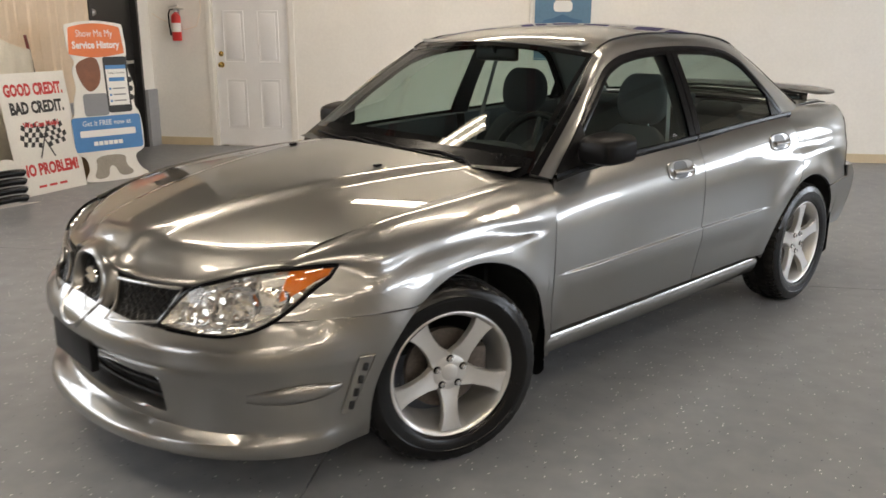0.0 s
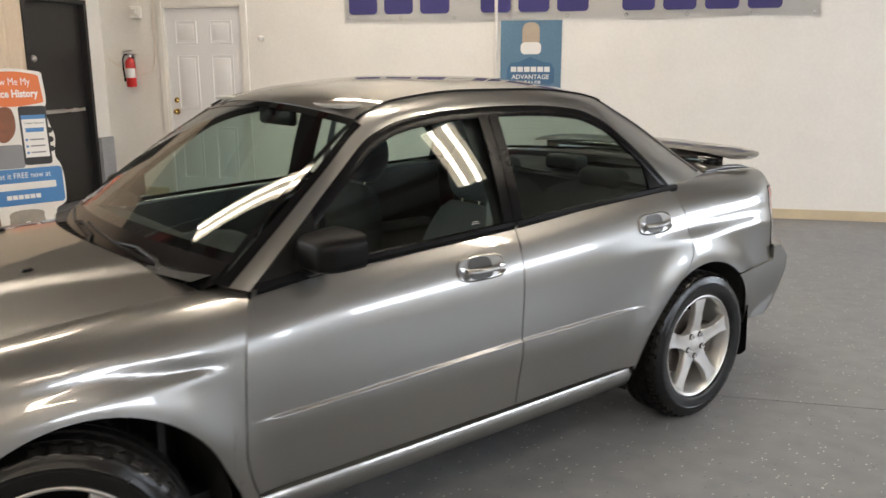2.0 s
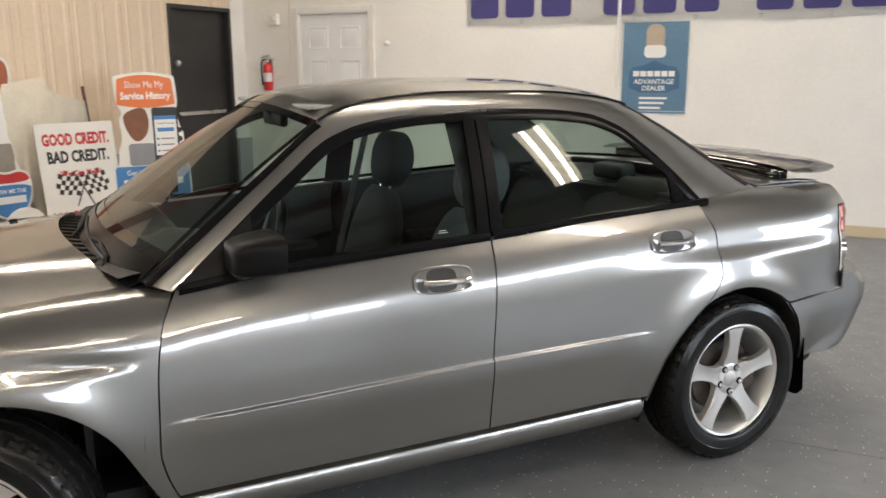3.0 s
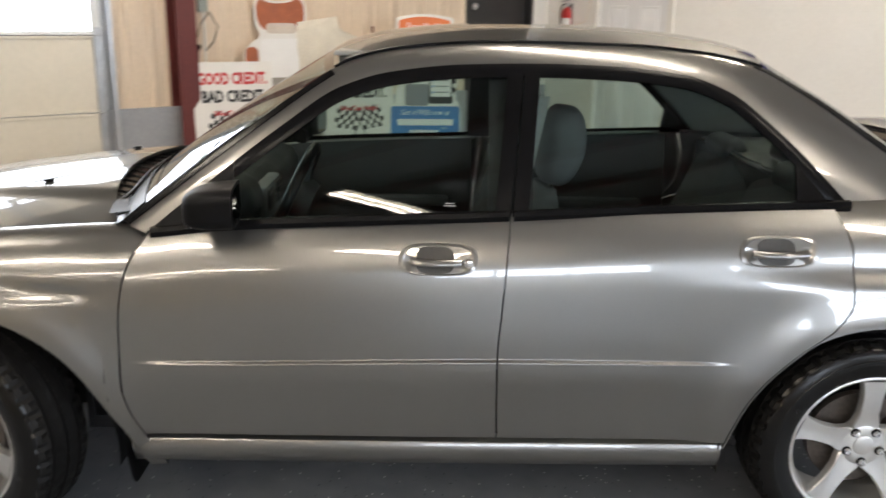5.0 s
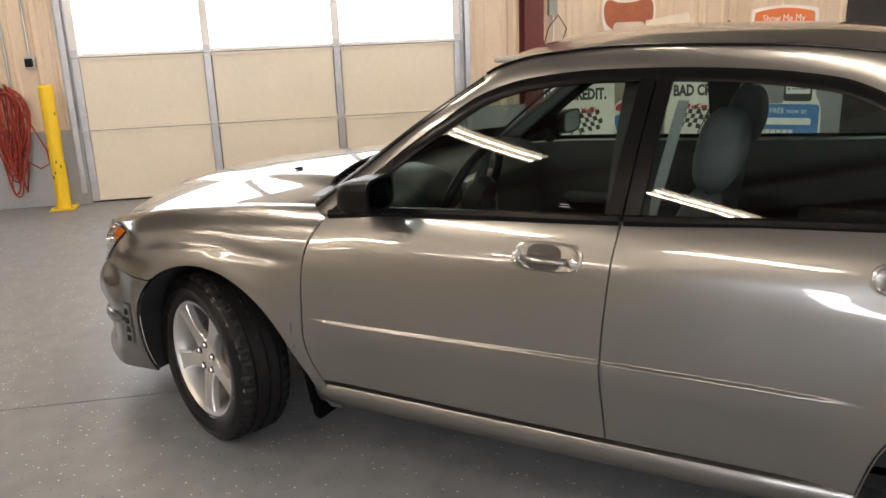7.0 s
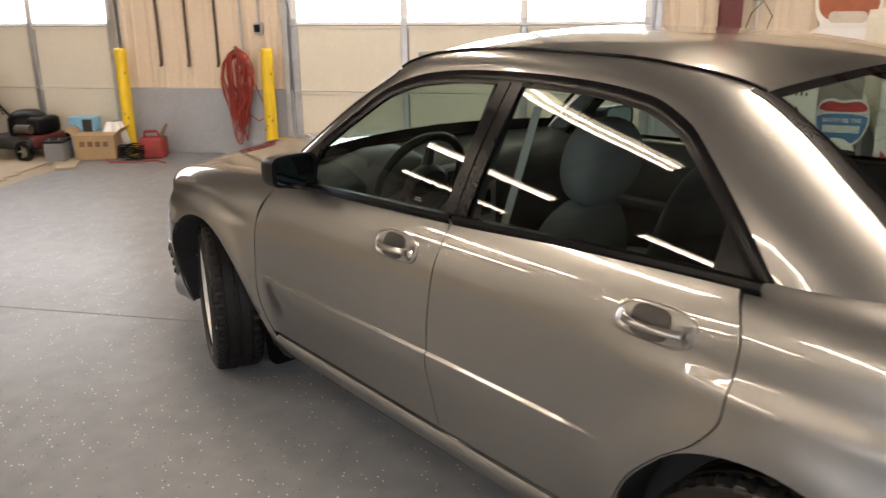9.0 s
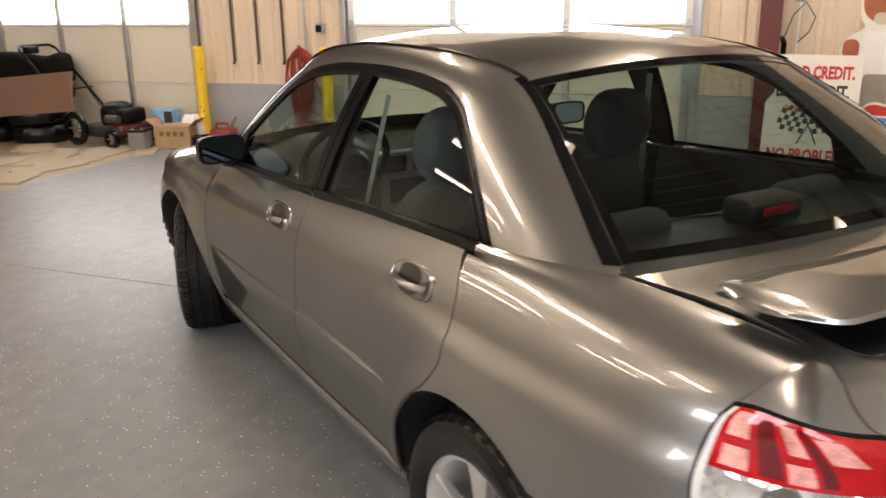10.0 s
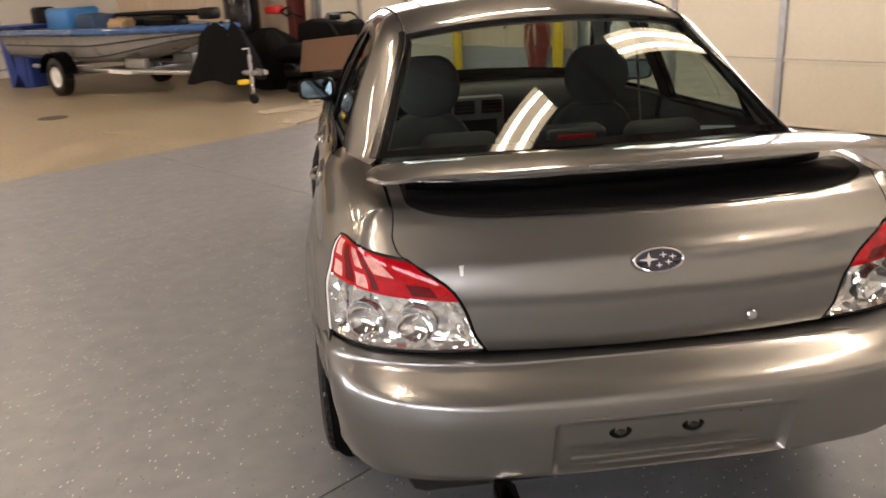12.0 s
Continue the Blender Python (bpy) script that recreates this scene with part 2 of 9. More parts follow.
def floors():
    # Slabs with narrow sunk joints between them.
    xs = (WEST - 0.4, 0.21, EAST + 0.3)
    ys = (PAINT_EDGE, 1.72, NORTH + 0.2)
    g = 0.003
    painted = thing("floor", Matrix(), "grey painted concrete floor with flakes and saw-cut joints", "floor", "", "structure")
    for a in range(2):
        for b in range(2):
            bm = bmesh.new()
            add_box(bm, (xs[a] + g, ys[b] + (g if b else 0), -0.12), (xs[a + 1] - g, ys[b + 1] - g, 0), 0.002)
            part("slab", bm, M_FLOOR, painted, smooth=0)
    bare = thing("floor_bare", Matrix(), "bare tan concrete floor with dust and stains", "floor", "", "structure")
    for a, b in ((WEST - 0.4, -0.1), (-0.1, 4.2), (4.2, EAST + 0.3)):
        for c, d in ((SOUTH - 0.2, -8.45), (-8.45, PAINT_EDGE)):
            bm = bmesh.new()
            add_box(bm, (a + g, c + g, -0.12), (b - g, d, 0.0), 0.002)
            part("slab", bm, M_CONC, bare, smooth=0)
    slab("ground", (-60, -60, -0.3), (60, 60, -0.125), mat("yard_asphalt", (0.06, 0.06, 0.06), 0.9), "asphalt yard outside the hall")


def ribbed(bm, y0, y1, z0, z1, x, pitch=0.305, rib=0.035, flat=0.06):
    """Trapezoidal sheet on the plane x, ribs standing into the hall."""
    pts, y = [], y0
    while y < y1 - 1e-6:
        for dy, dx in ((0, 0), (flat, 0), (flat + 0.02, rib * 0.35), (flat + 0.06, rib * 0.35), (flat + 0.08, 0), (pitch * 0.62, 0), (pitch * 0.62 + 0.012, rib * 0.2), (pitch * 0.62 + 0.03, rib * 0.2), (pitch * 0.62 + 0.042, 0)):
            if y + dy < y1:
                pts.append((y + dy, dx))
        y += pitch
    pts.append((y1, 0))
    lo = [bm.verts.new((x + dx, y, z0)) for y, dx in pts]
    hi = [bm.verts.new((x + dx, y, z1)) for y, dx in pts]
    back_lo, back_hi = [bm.verts.new((x - 0.12, yy, z0)) for yy in (y0, y1)], [bm.verts.new((x - 0.12, yy, z1)) for yy in (y0, y1)]
    for i in range(len(pts) - 1):
        bm.faces.new((lo[i], lo[i + 1], hi[i + 1], hi[i]))
    bm.faces.new((back_lo[1], back_lo[0], back_hi[0], back_hi[1]))
    bm.faces.new((lo[0], hi[0], back_hi[0], back_lo[0])), bm.faces.new((lo[-1], back_lo[1], back_hi[1], hi[-1]))


DOOR1, DOOR2, DOOR_H = (-1.93, 1.37), (-6.60, -3.80), 3.05
DDOOR = (5.17, 6.15, 2.13)
DARK_TOP = 3.05
# Unseen east doors, placed after reflections and to brighten the car's flank.
EDOORS = ((-5.2, -1.9), (-1.1, 2.2), (2.9, 6.2))


def walls():
    bm = bmesh.new()
    for a, b in ((SOUTH, DOOR2[0]), (DOOR2[1], DOOR1[0]), (DOOR1[1], DDOOR[0])):
        ribbed(bm, a, b, 0.64, DARK_TOP, WEST)
    ribbed(bm, DDOOR[0], DDOOR[1], DDOOR[2], DARK_TOP, WEST)
    tagged(part("wall_west", bm, M_TAN, smooth=25), "tan ribbed sheet-metal wall with overhead doors", "wall", "", "structure")
    # Unseen upper wall, added in a dark tone so the car roof reflects dark.
    bm = bmesh.new()
    ribbed(bm, SOUTH, DDOOR[1], DARK_TOP, CEIL, WEST)
    tagged(part("wall_west_dark_top", bm, mat("dark_upper_wall", (0.07, 0.065, 0.06), 0.6, vary=0.15, scale=3), smooth=25), "unseen upper wall, darkened to dim reflections in the car roof", "wall", "", "structure")
    bm = bmesh.new()
    for a, b in ((SOUTH, DOOR2[0]), (DOOR2[1], DOOR1[0]), (DOOR1[1], DDOOR[0])):
        add_box(bm, (WEST - 0.12, a, 0), (WEST + 0.055, b, 0.64), 0.006)
    tagged(part("wall_west_base", bm, M_GREY, smooth=0), "low grey painted concrete base along the sheet wall", "wall", "", "structure")
    slab("wall_west_corner", (WEST - 0.12, DDOOR[1], 0.66), (WEST + 0.02, NORTH, CEIL), M_WHITE, "white painted corner strip beside the black door")
    slab("wall_west_corner_base", (WEST - 0.12, DDOOR[1], 0), (WEST + 0.06, NORTH, 0.66), M_GREY, "grey painted base of the corner strip", bevel=0.006)
    # North wall with the white door's opening.
    bm = bmesh.new()
    x0, x1, h = -3.185, -2.265, 2.065
    add_box(bm, (WEST - 0.12, NORTH, 0), (x0, NORTH + 0.15, CEIL))
    add_box(bm, (x1, NORTH, 0), (EAST + 0.2, NORTH + 0.15, CEIL))
    add_box(bm, (x0, NORTH, h), (x1, NORTH + 0.15, CEIL))
    add_box(bm, (x0 - 0.1, NORTH + 0.12, 0), (x1 + 0.1, NORTH + 0.15, h + 0.1))
    tagged(part("wall_north", bm, M_WHITE, smooth=0), "white painted drywall with a white door, banner and poster", "wall", "", "structure")
    bm = bmesh.new()
    add_box(bm, (WEST + 0.06, NORTH - 0.012, 0), (-3.25, NORTH, 0.095), 0.003)
    add_box(bm, (-2.2, NORTH - 0.012, 0), (EAST, NORTH, 0.095), 0.003)
    tagged(part("baseboard", bm, M_BASE, smooth=0), "tan baseboard along the white wall", "baseboard", "", "structure")
    # Unseen sides.
    bm = bmesh.new()
    y = SOUTH - 0.2
    for ya, yb in EDOORS:
        add_box(bm, (EAST, y, 0), (EAST + 0.15, ya, CEIL))
        add_box(bm, (EAST, ya, DOOR_H), (EAST + 0.15, yb, CEIL))
        y = yb
    add_box(bm, (EAST, y, 0), (EAST + 0.15, NORTH + 0.15, CEIL))
    tagged(part("wall_east", bm, M_FARWALL, smooth=0), "plain grey-tan wall with overhead doors", "wall", "", "structure")
    slab("wall_south", (WEST - 0.12, SOUTH - 0.15, 0), (EAST + 0.15, SOUTH, CEIL), M_WHITE, "plain white wall behind the boat")
    slab("ceiling", (WEST - 0.3, SOUTH - 0.3, CEIL), (EAST + 0.3, NORTH + 0.3, CEIL + 0.15), M_CEIL, "unseen sheet ceiling, coloured dark to dim its reflections")
    bm = bmesh.new()
    x = WEST + 0.7
    while x < EAST:
        add_box(bm, (x - 0.035, SOUTH, CEIL - 0.22), (x + 0.035, NORTH, CEIL - 0.004))
        add_box(bm, (x - 0.035, SOUTH, CEIL - 0.225), (x + 0.09, NORTH, CEIL - 0.22))
        x += 1.45
    tagged(part("ceiling_purlins", bm, M_RED, smooth=0), "dark red steel purlins under the ceiling sheet", "beam", "", "structure")
    bm = bmesh.new()
    for y in (2.0, -7.02):
        add_box(bm, (WEST + 0.0, y - 0.085, 0), (WEST + 0.02, y + 0.085, CEIL))
        add_box(bm, (WEST + 0.02, y - 0.006, 0), (WEST + 0.20, y + 0.006, CEIL))
        add_box(bm, (WEST + 0.20, y - 0.085, 0), (WEST + 0.215, y + 0.085, CEIL))
    tagged(part("column", bm, M_RED, smooth=0), "dark red steel wide-flange columns against the wall", "column", "", "structure")


M_DOORGLASS = glow("bright_daylight_glass", (0.86, 0.94, 1.02), 6.4)
# Glow of the unseen east panes, raised to light the car's side.
M_EASTGLASS = glow("east_pane_glow", (0.80, 0.92, 1.05), 11.5)


def overhead_door(name, y0, y1, m, cols=3, pane=M_DOORGLASS):
    """Sectional door in the plane x = 0, y from 0 to its width; two solid rows, two glazed rows, one solid row."""
    w = y1 - y0
    door = thing(name, m, "cream sectional overhead door with glazed upper sections", "overhead door", "", "structure")
    sec = 0.61
    for r in range(5):
        z0 = r * sec + 0.012
        for c in range(cols):
            a, b = w * c / cols + 0.035, w * (c + 1) / cols - 0.035
            bm = bmesh.new()
            if r in (2, 3):
                add_box(bm, (-0.03, a, z0 + 0.03), (-0.022, b, z0 + sec - 0.04))
                part("pane", bm, pane, door, "bright daylit pane", 0)
            else:
                add_box(bm, (-0.035, a, z0 + 0.012), (-0.012, b, z0 + sec - 0.014), 0.004)
                part("panel", bm, M_CREAM, door, "", 0)
        bm = bmesh.new()
        add_box(bm, (-0.04, 0, z0), (0.0 if r in (2, 3) else -0.004, w, z0 + 0.022), 0.003)
        add_box(bm, (-0.04, 0, z0 + sec - 0.03), (0.0 if r in (2, 3) else -0.004, w, z0 + sec - 0.006), 0.003)
        part("rail", bm, M_SASH if r in (2, 3) else M_CREAM, door, "", 0)
        for c in range(cols + 1):
            y = min(max(w * c / cols, 0.03), w - 0.03)
            bm = bmesh.new()
            if r in (2, 3):
                add_box(bm, (-0.04, y - 0.035, z0), (0.004, y + 0.035, z0 + sec - 0.006), 0.003)
                part("stile", bm, M_SASH, door, "", 0)
            else:
                add_box(bm, (-0.02, y - 0.03, z0), (0.012, y + 0.03, z0 + sec - 0.006), 0.004)
                part("stile", bm, M_GALV, door, "galvanised stile", 0)
            if r:
                bm = bmesh.new()
                add_box(bm, (0.012, y - 0.022, z0 - 0.07), (0.016, y + 0.022, z0 + 0.06), 0.001)
                add_tube(bm, [(0.022, y - 0.03, z0 - 0.003), (0.022, y + 0.03, z0 - 0.003)], 0.007, 8)
                for dz in (-0.05, 0.04):
                    add_tube(bm, [(0.014, y, z0 + dz), (0.021, y, z0 + dz)], 0.006, 6)
                part("hinge", bm, M_GALV, door, "", 0)
    for y in (-0.045, w + 0.045):
        bm = bmesh.new()
        add_box(bm, (-0.05, y - 0.045, 0), (0.012, y + 0.045, DOOR_H), 0.003)
        add_box(bm, (0.012, y - 0.02, 0.1), (0.075, y - 0.014, DOOR_H), 0.0)
        add_box(bm, (0.055, y - 0.02, 0.1), (0.075, y + 0.03, DOOR_H), 0.0)
        for k in range(9):
            add_tube(bm, [(0.012, y + 0.02, 0.25 + k * 0.3), (0.022, y + 0.02, 0.25 + k * 0.3)], 0.008, 6)
        part("track", bm, M_GALV, door, "galvanised door track", 0)
    bm = bmesh.new()
    add_box(bm, (-0.035, 0, 0), (0.0, w, 0.014), 0.003)
    part("bottom_seal", bm, M_BLACK, door, "black rubber seal", 0)
    return door


floors()
walls()
overhead_door("overhead_door", *DOOR1, pose(WEST + 0.01, DOOR1[0], 0.0))
overhead_door("overhead_door", *DOOR2, pose(WEST + 0.01, DOOR2[0], 0.0))
for span in EDOORS:
    overhead_door("overhead_door", *span, pose(EAST - 0.01, span[1], 0, 0, 0, 180), pane=M_EASTGLASS)

# ---------------------------------------------------------------- the car
# Car space: x to the rear from the front axle line, y to the car's right, z up.
def car_paint():
    m = bpy.data.materials.new("silver_grey_metallic_paint")
    n, l, b = nodes_of(m)
    co = n.new("ShaderNodeTexCoord")
    fl, dust = n.new("ShaderNodeTexVoronoi"), n.new("ShaderNodeTexNoise")
    fl.inputs["Scale"].default_value = 900
    dust.inputs["Scale"].default_value, dust.inputs["Detail"].default_value = 5, 6
    l.new(co.outputs["Object"], fl.inputs["Vector"]), l.new(co.outputs["Object"], dust.inputs["Vector"])
    bw, mr = n.new("ShaderNodeSeparateColor"), n.new("ShaderNodeMapRange")
    l.new(fl.outputs["Color"], bw.inputs[0]), l.new(bw.outputs[0], mr.inputs[0])
    mr.inputs[3].default_value, mr.inputs[4].default_value = 0.97, 1.03
    sc = n.new("ShaderNodeVectorMath")
    sc.operation, sc.inputs[0].default_value = "SCALE", (0.258, 0.253, 0.244)
    l.new(mr.outputs[0], sc.inputs["Scale"]), l.new(sc.outputs[0], b.inputs["Base Color"])
    b.inputs["Metallic"].default_value = 0.9
    rr = n.new("ShaderNodeMapRange")
    rr.inputs[1].default_value, rr.inputs[2].default_value, rr.inputs[3].default_value, rr.inputs[4].default_value = 0.3, 0.7, 0.29, 0.31
    l.new(dust.outputs[0], rr.inputs[0]), l.new(rr.outputs[0], b.inputs["Roughness"])
    b.inputs["Coat Weight"].default_value, b.inputs["Coat Roughness"].default_value = 1.0, 0.006
    b.inputs["Coat IOR"].default_value = 1.7
    b.inputs["Specular Tint"].default_value = (0.36, 0.35, 0.33, 1)
    return m


M_PAINT = car_paint()
M_TRIMB = mat("black_car_trim", (0.005, 0.005, 0.0055), 0.21, vary=0.1, spec=0.12)
M_GLOSSK = mat("gloss_black_reflection", (0.006, 0.006, 0.007), 0.04, vary=0.0, coat=1.0, spec=0.8)
M_FRIT = mat("black_glass_border", (0.004, 0.004, 0.004), 0.03, vary=0.0)
M_RUBBER = mat("tyre_rubber", (0.0035, 0.0035, 0.0037), 0.24, vary=0.2, scale=20, bump=0.06, bump_scale=300, spec=0.32)
M_WELL = mat("wheel_well_liner", (0.006, 0.006, 0.006), 0.85, vary=0.2)
M_ALLOY = mat("silver_alloy", (0.66, 0.655, 0.64), 0.36, 0.75, vary=0.02, scale=6, coat=0.3)
M_CHROME = mat("chrome", (0.85, 0.85, 0.86), 0.07, 1.0, vary=0.03)
M_DISC = mat("brake_disc_iron", (0.10, 0.085, 0.075), 0.5, 0.7, vary=0.3)
M_GLASS = glass("car_glass", (0.65, 0.745, 0.71))
M_REARGLASS = glass("rear_car_glass", (0.54, 0.61, 0.58))
M_LENS = glass("clear_lens", (0.96, 0.96, 0.95))
M_REDLENS = mat("red_lens", (0.52, 0.004, 0.010), 0.05, vary=0.35, scale=22, spec=0.6)
M_AMBER = mat("amber_lens", (0.75, 0.17, 0.01), 0.08, vary=0.15, scale=30, coat=1.0)


def facet_reflector():
    """Bright pressed reflector with small facets."""
    m = bpy.data.materials.new("faceted_reflector")
    n, l, b = nodes_of(m)
    b.inputs["Base Color"].default_value, b.inputs["Metallic"].default_value, b.inputs["Roughness"].default_value = (0.94, 0.93, 0.91, 1), 0.85, 0.10
    co, vo, bp = n.new("ShaderNodeTexCoord"), n.new("ShaderNodeTexVoronoi"), n.new("ShaderNodeBump")
    vo.inputs["Scale"].default_value = 27
    bp.inputs["Strength"].default_value, bp.inputs["Distance"].default_value = 0.8, 0.009
    l.new(co.outputs["Object"], vo.inputs["Vector"]), l.new(vo.outputs["Distance"], bp.inputs["Height"]), l.new(bp.outputs[0], b.inputs["Normal"])
    return m


M_FACET = facet_reflector()
M_PRINTW0 = mat("etched_white", (0.6, 0.62, 0.62), 0.6, vary=0.05)
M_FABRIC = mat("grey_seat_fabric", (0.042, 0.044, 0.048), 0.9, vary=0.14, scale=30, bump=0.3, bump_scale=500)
# The same seat fabric, lightened in colour for the better-lit driver's seat.
M_FABRICLIT = mat("lit_grey_seat_fabric", (0.100, 0.105, 0.114), 0.9, vary=0.12, scale=30, bump=0.3, bump_scale=500)
M_DASH = mat("charcoal_dash_plastic", (0.011, 0.0118, 0.0135), 0.5, vary=0.12, bump=0.12, bump_scale=400)
M_LINING = mat("pale_headlining", (0.32, 0.32, 0.305), 0.9, vary=0.06)
M_BLUE = mat("dark_blue_enamel", (0.006, 0.008, 0.030), 0.12, vary=0.1, coat=0.8)

CAR = thing("car", pose(0, 0, 0, 0, 0, CAR_TURN), "silver-grey metallic four-door sedan with a boot spoiler, front wheels turned", "car")
FAX, FAZ, FAR = 0.055, 0.300, 0.385  # front arch
RAX, RAZ, RAR = 2.505, 0.298, 0.385  # rear arch


def ss(a, b, x):
    t = min(1, max(0, (x - a) / (b - a)))
    return t * t * (3 - 2 * t)


belt_z = spline([(0.3, 0.872), (0.54, 0.884), (0.76, 0.910), (1.53, 0.946), (2.40, 0.984), (3.0, 1.0)])
side_s = spline([(0.16, 0.735), (0.25, 0.776), (0.33, 0.797), (0.43, 0.817), (0.54, 0.830), (0.63, 0.832), (0.72, 0.829), (0.80, 0.820), (0.87, 0.800), (0.93, 0.770), (0.98, 0.728), (1.04, 0.68)])
plan_p = spline([(-0.9, -0.012), (-0.2, -0.006), (0.4, 0.0), (1.3, 0.004), (2.0, 0.0), (2.6, -0.010), (3.0, -0.028), (3.4, -0.05)])
nose_x = spline([(0.16, -0.895), (0.186, -0.915), (0.205, -0.938), (0.235, -0.93), (0.258, -0.868), (0.35, -0.876), (0.44, -0.898), (0.475, -0.922), (0.52, -0.918), (0.56, -0.885), (0.59, -0.858), (0.65, -0.845), (0.70, -0.835), (0.76, -0.79), (0.9, -0.6)])
nose_b = spline([(0.16, 0.80), (0.25, 0.808), (0.4, 0.812), (0.475, 0.824), (0.51, 0.821), (0.58, 0.795), (0.65, 0.775), (0.75, 0.755), (0.9, 0.70)])
tail_x = spline([(0.22, 3.36), (0.31, 3.38), (0.335, 3.415), (0.36, 3.438), (0.45, 3.466), (0.54, 3.487), (0.585, 3.482), (0.62, 3.445), (0.655, 3.395), (0.75, 3.392), (0.88, 3.372), (0.93, 3.345), (0.97, 3.30), (1.0, 3.26)])
NX, TX, NN, TN = -0.27, 2.78, 2.25, 3.6


def flare(x, z):
    a = math.hypot(x - FAX, z - FAZ) - FAR
    b = math.hypot(x - RAX, z - RAZ) - RAR
    out = 0.020 * math.exp(-((max(a, 0) / 0.075) ** 2)) + 0.022 * math.exp(-((max(b, 0) / 0.08) ** 2))
    out += 0.016 * ss(0.60, 0.25, x) * ss(-0.75, -0.1, x) * ss(0.80, 0.735, z) * ss(0.30, 0.6, z)
    out += 0.018 * ss(1.85, 2.45, x) * ss(3.3, 2.9, x) * ss(0.845, 0.775, z) * ss(0.30, 0.6, z)
    return out


def crease_z(x):
    return 0.548 + 0.019 * ss(0.5, 1.6, x)


def crease(x, z):
    zc = crease_z(x)
    k = ss(0.50, 0.62, x) * ss(2.15, 1.95, x)
    return 0.0085 * k * ss(zc + 0.005, zc - 0.005, z) * ss(zc - 0.16, zc - 0.03, z)


def side_w(x, z):
    lift = (belt_z(max(0.3, x)) - 0.946) * ss(0.55, 0.9, z)
    w = side_s(z - lift) + plan_p(x) + flare(x, z) + crease(x, z)
    return w - 0.07 * max(0, z - lift - 0.826) * ss(-0.3, 0.2, x) * ss(2.6, 2.2, x)


def half(x, z):
    """Half width of the lower body, with its rounded ends."""
    w = side_w(x, z)
    if x < NX:
        s = min(1, (NX - x) / (NX - nose_x(z)))
        b = nose_b(z)
        w = w + (b - w) * ss(NX, NX - 0.25, x)
        w *= max(0, 1 - s**NN) ** (1 / NN)
    if x > TX:
        s = min(1, (x - TX) / (tail_x(z) - TX))
        w *= max(0, 1 - s**TN) ** (1 / TN)
    return w


def nose_at(y, z):
    """x of the nose at half width y."""
    r = min(1, abs(y) / nose_b(z))
    return NX - (NX - nose_x(z)) * max(0, 1 - r**NN) ** (1 / NN)


def steps(a, b, n):
    return [a + (b - a) * i / n for i in range(n + 1)]


def sheet(bm, f, us, vs, keep=None):
    """Faces over the parameter lists us x vs; keep(u, v) may leave some out."""
    g = [[bm.verts.new(f(u, v)) for v in vs] for u in us]
    out = []
    for i in range(len(us) - 1):
        for j in range(len(vs) - 1):
            if keep is None or keep((us[i] + us[i + 1]) / 2, (vs[j] + vs[j + 1]) / 2):
                q = [g[i][j], g[i + 1][j], g[i + 1][j + 1], g[i][j + 1]]
                if (q[0].co - q[1].co).length < 1e-6 or (q[2].co - q[3].co).length < 1e-6:
                    q = q[:1] + q[2:] if (q[0].co - q[1].co).length < 1e-6 else q[:3]
                out.append(bm.faces.new(q))
    return out


def panel(name, f, us, vs, material=None, label="", parent=None, depth=0.012, keep=None, out=None):
    """A body panel with an inner side; out: a point that lies behind the skin, to turn the faces outwards."""
    bm = bmesh.new()
    sheet(bm, f, us, vs, keep)
    bmesh.ops.remove_doubles(bm, verts=bm.verts, dist=1e-5)
    bmesh.ops.recalc_face_normals(bm, faces=bm.faces)
    mid = Vector(out or (1.3, 0, 0.55))
    if sum((fc.calc_center_median() - mid).dot(fc.normal) * fc.calc_area() for fc in bm.faces) < 0:
        bmesh.ops.reverse_faces(bm, faces=bm.faces)
    skin = list(bm.faces)
    if depth:
        inner = {v: bm.verts.new(v.co - v.normal * depth) for v in list(bm.verts)}
        for fc in skin:
            bm.faces.new([inner[v] for v in reversed(fc.verts)])
        for e in [e for e in bm.edges if len(e.link_faces) == 1 and all(v in inner for v in e.verts)]:
            a, b = e.verts
            lp = e.link_loops[0]
            if lp.vert is b:
                a, b = b, a
            bm.faces.new((b, a, inner[a], inner[b]))
    me = bpy.data.meshes.new(name)
    for fc in bm.faces:
        fc.smooth = True
    for e in bm.edges:
        e.smooth = len(e.link_faces) == 2 and e.calc_face_angle(0) < radians(38)
    bm.to_mesh(me)
    bm.free()
    me.materials.append(material or M_PAINT)
    ob = new(name, me)
    ob.parent = parent or CAR
    if label:
        ob["label"] = label
    return ob


# Seams of the side, as x at a height.
seam_a = spline([(0.31, 0.520), (0.40, 0.487), (0.47, 0.475), (0.56, 0.478), (0.68, 0.484), (0.80, 0.505), (0.86, 0.535), (0.90, 0.562)])
seam_b = spline([(0.31, 1.493), (0.56, 1.484), (0.74, 1.495), (0.96, 1.514)])
seam_c = spline([(0.30, 2.125), (0.43, 2.158), (0.515, 2.200), (0.61, 2.285), (0.68, 2.370), (0.75, 2.412), (0.87, 2.412), (0.98, 2.372), (1.02, 2.36)])
GAP = 0.0022


def arch_low(x, cx, cz, r, floor):
    d = r * r - (x - cx) ** 2
    return max(floor, cz + math.sqrt(d)) if d > 0 else floor


hood_edge_y = spline([(-0.85, 0.60), (-0.56, 0.665), (-0.2, 0.685), (0.2, 0.678), (0.47, 0.662)])
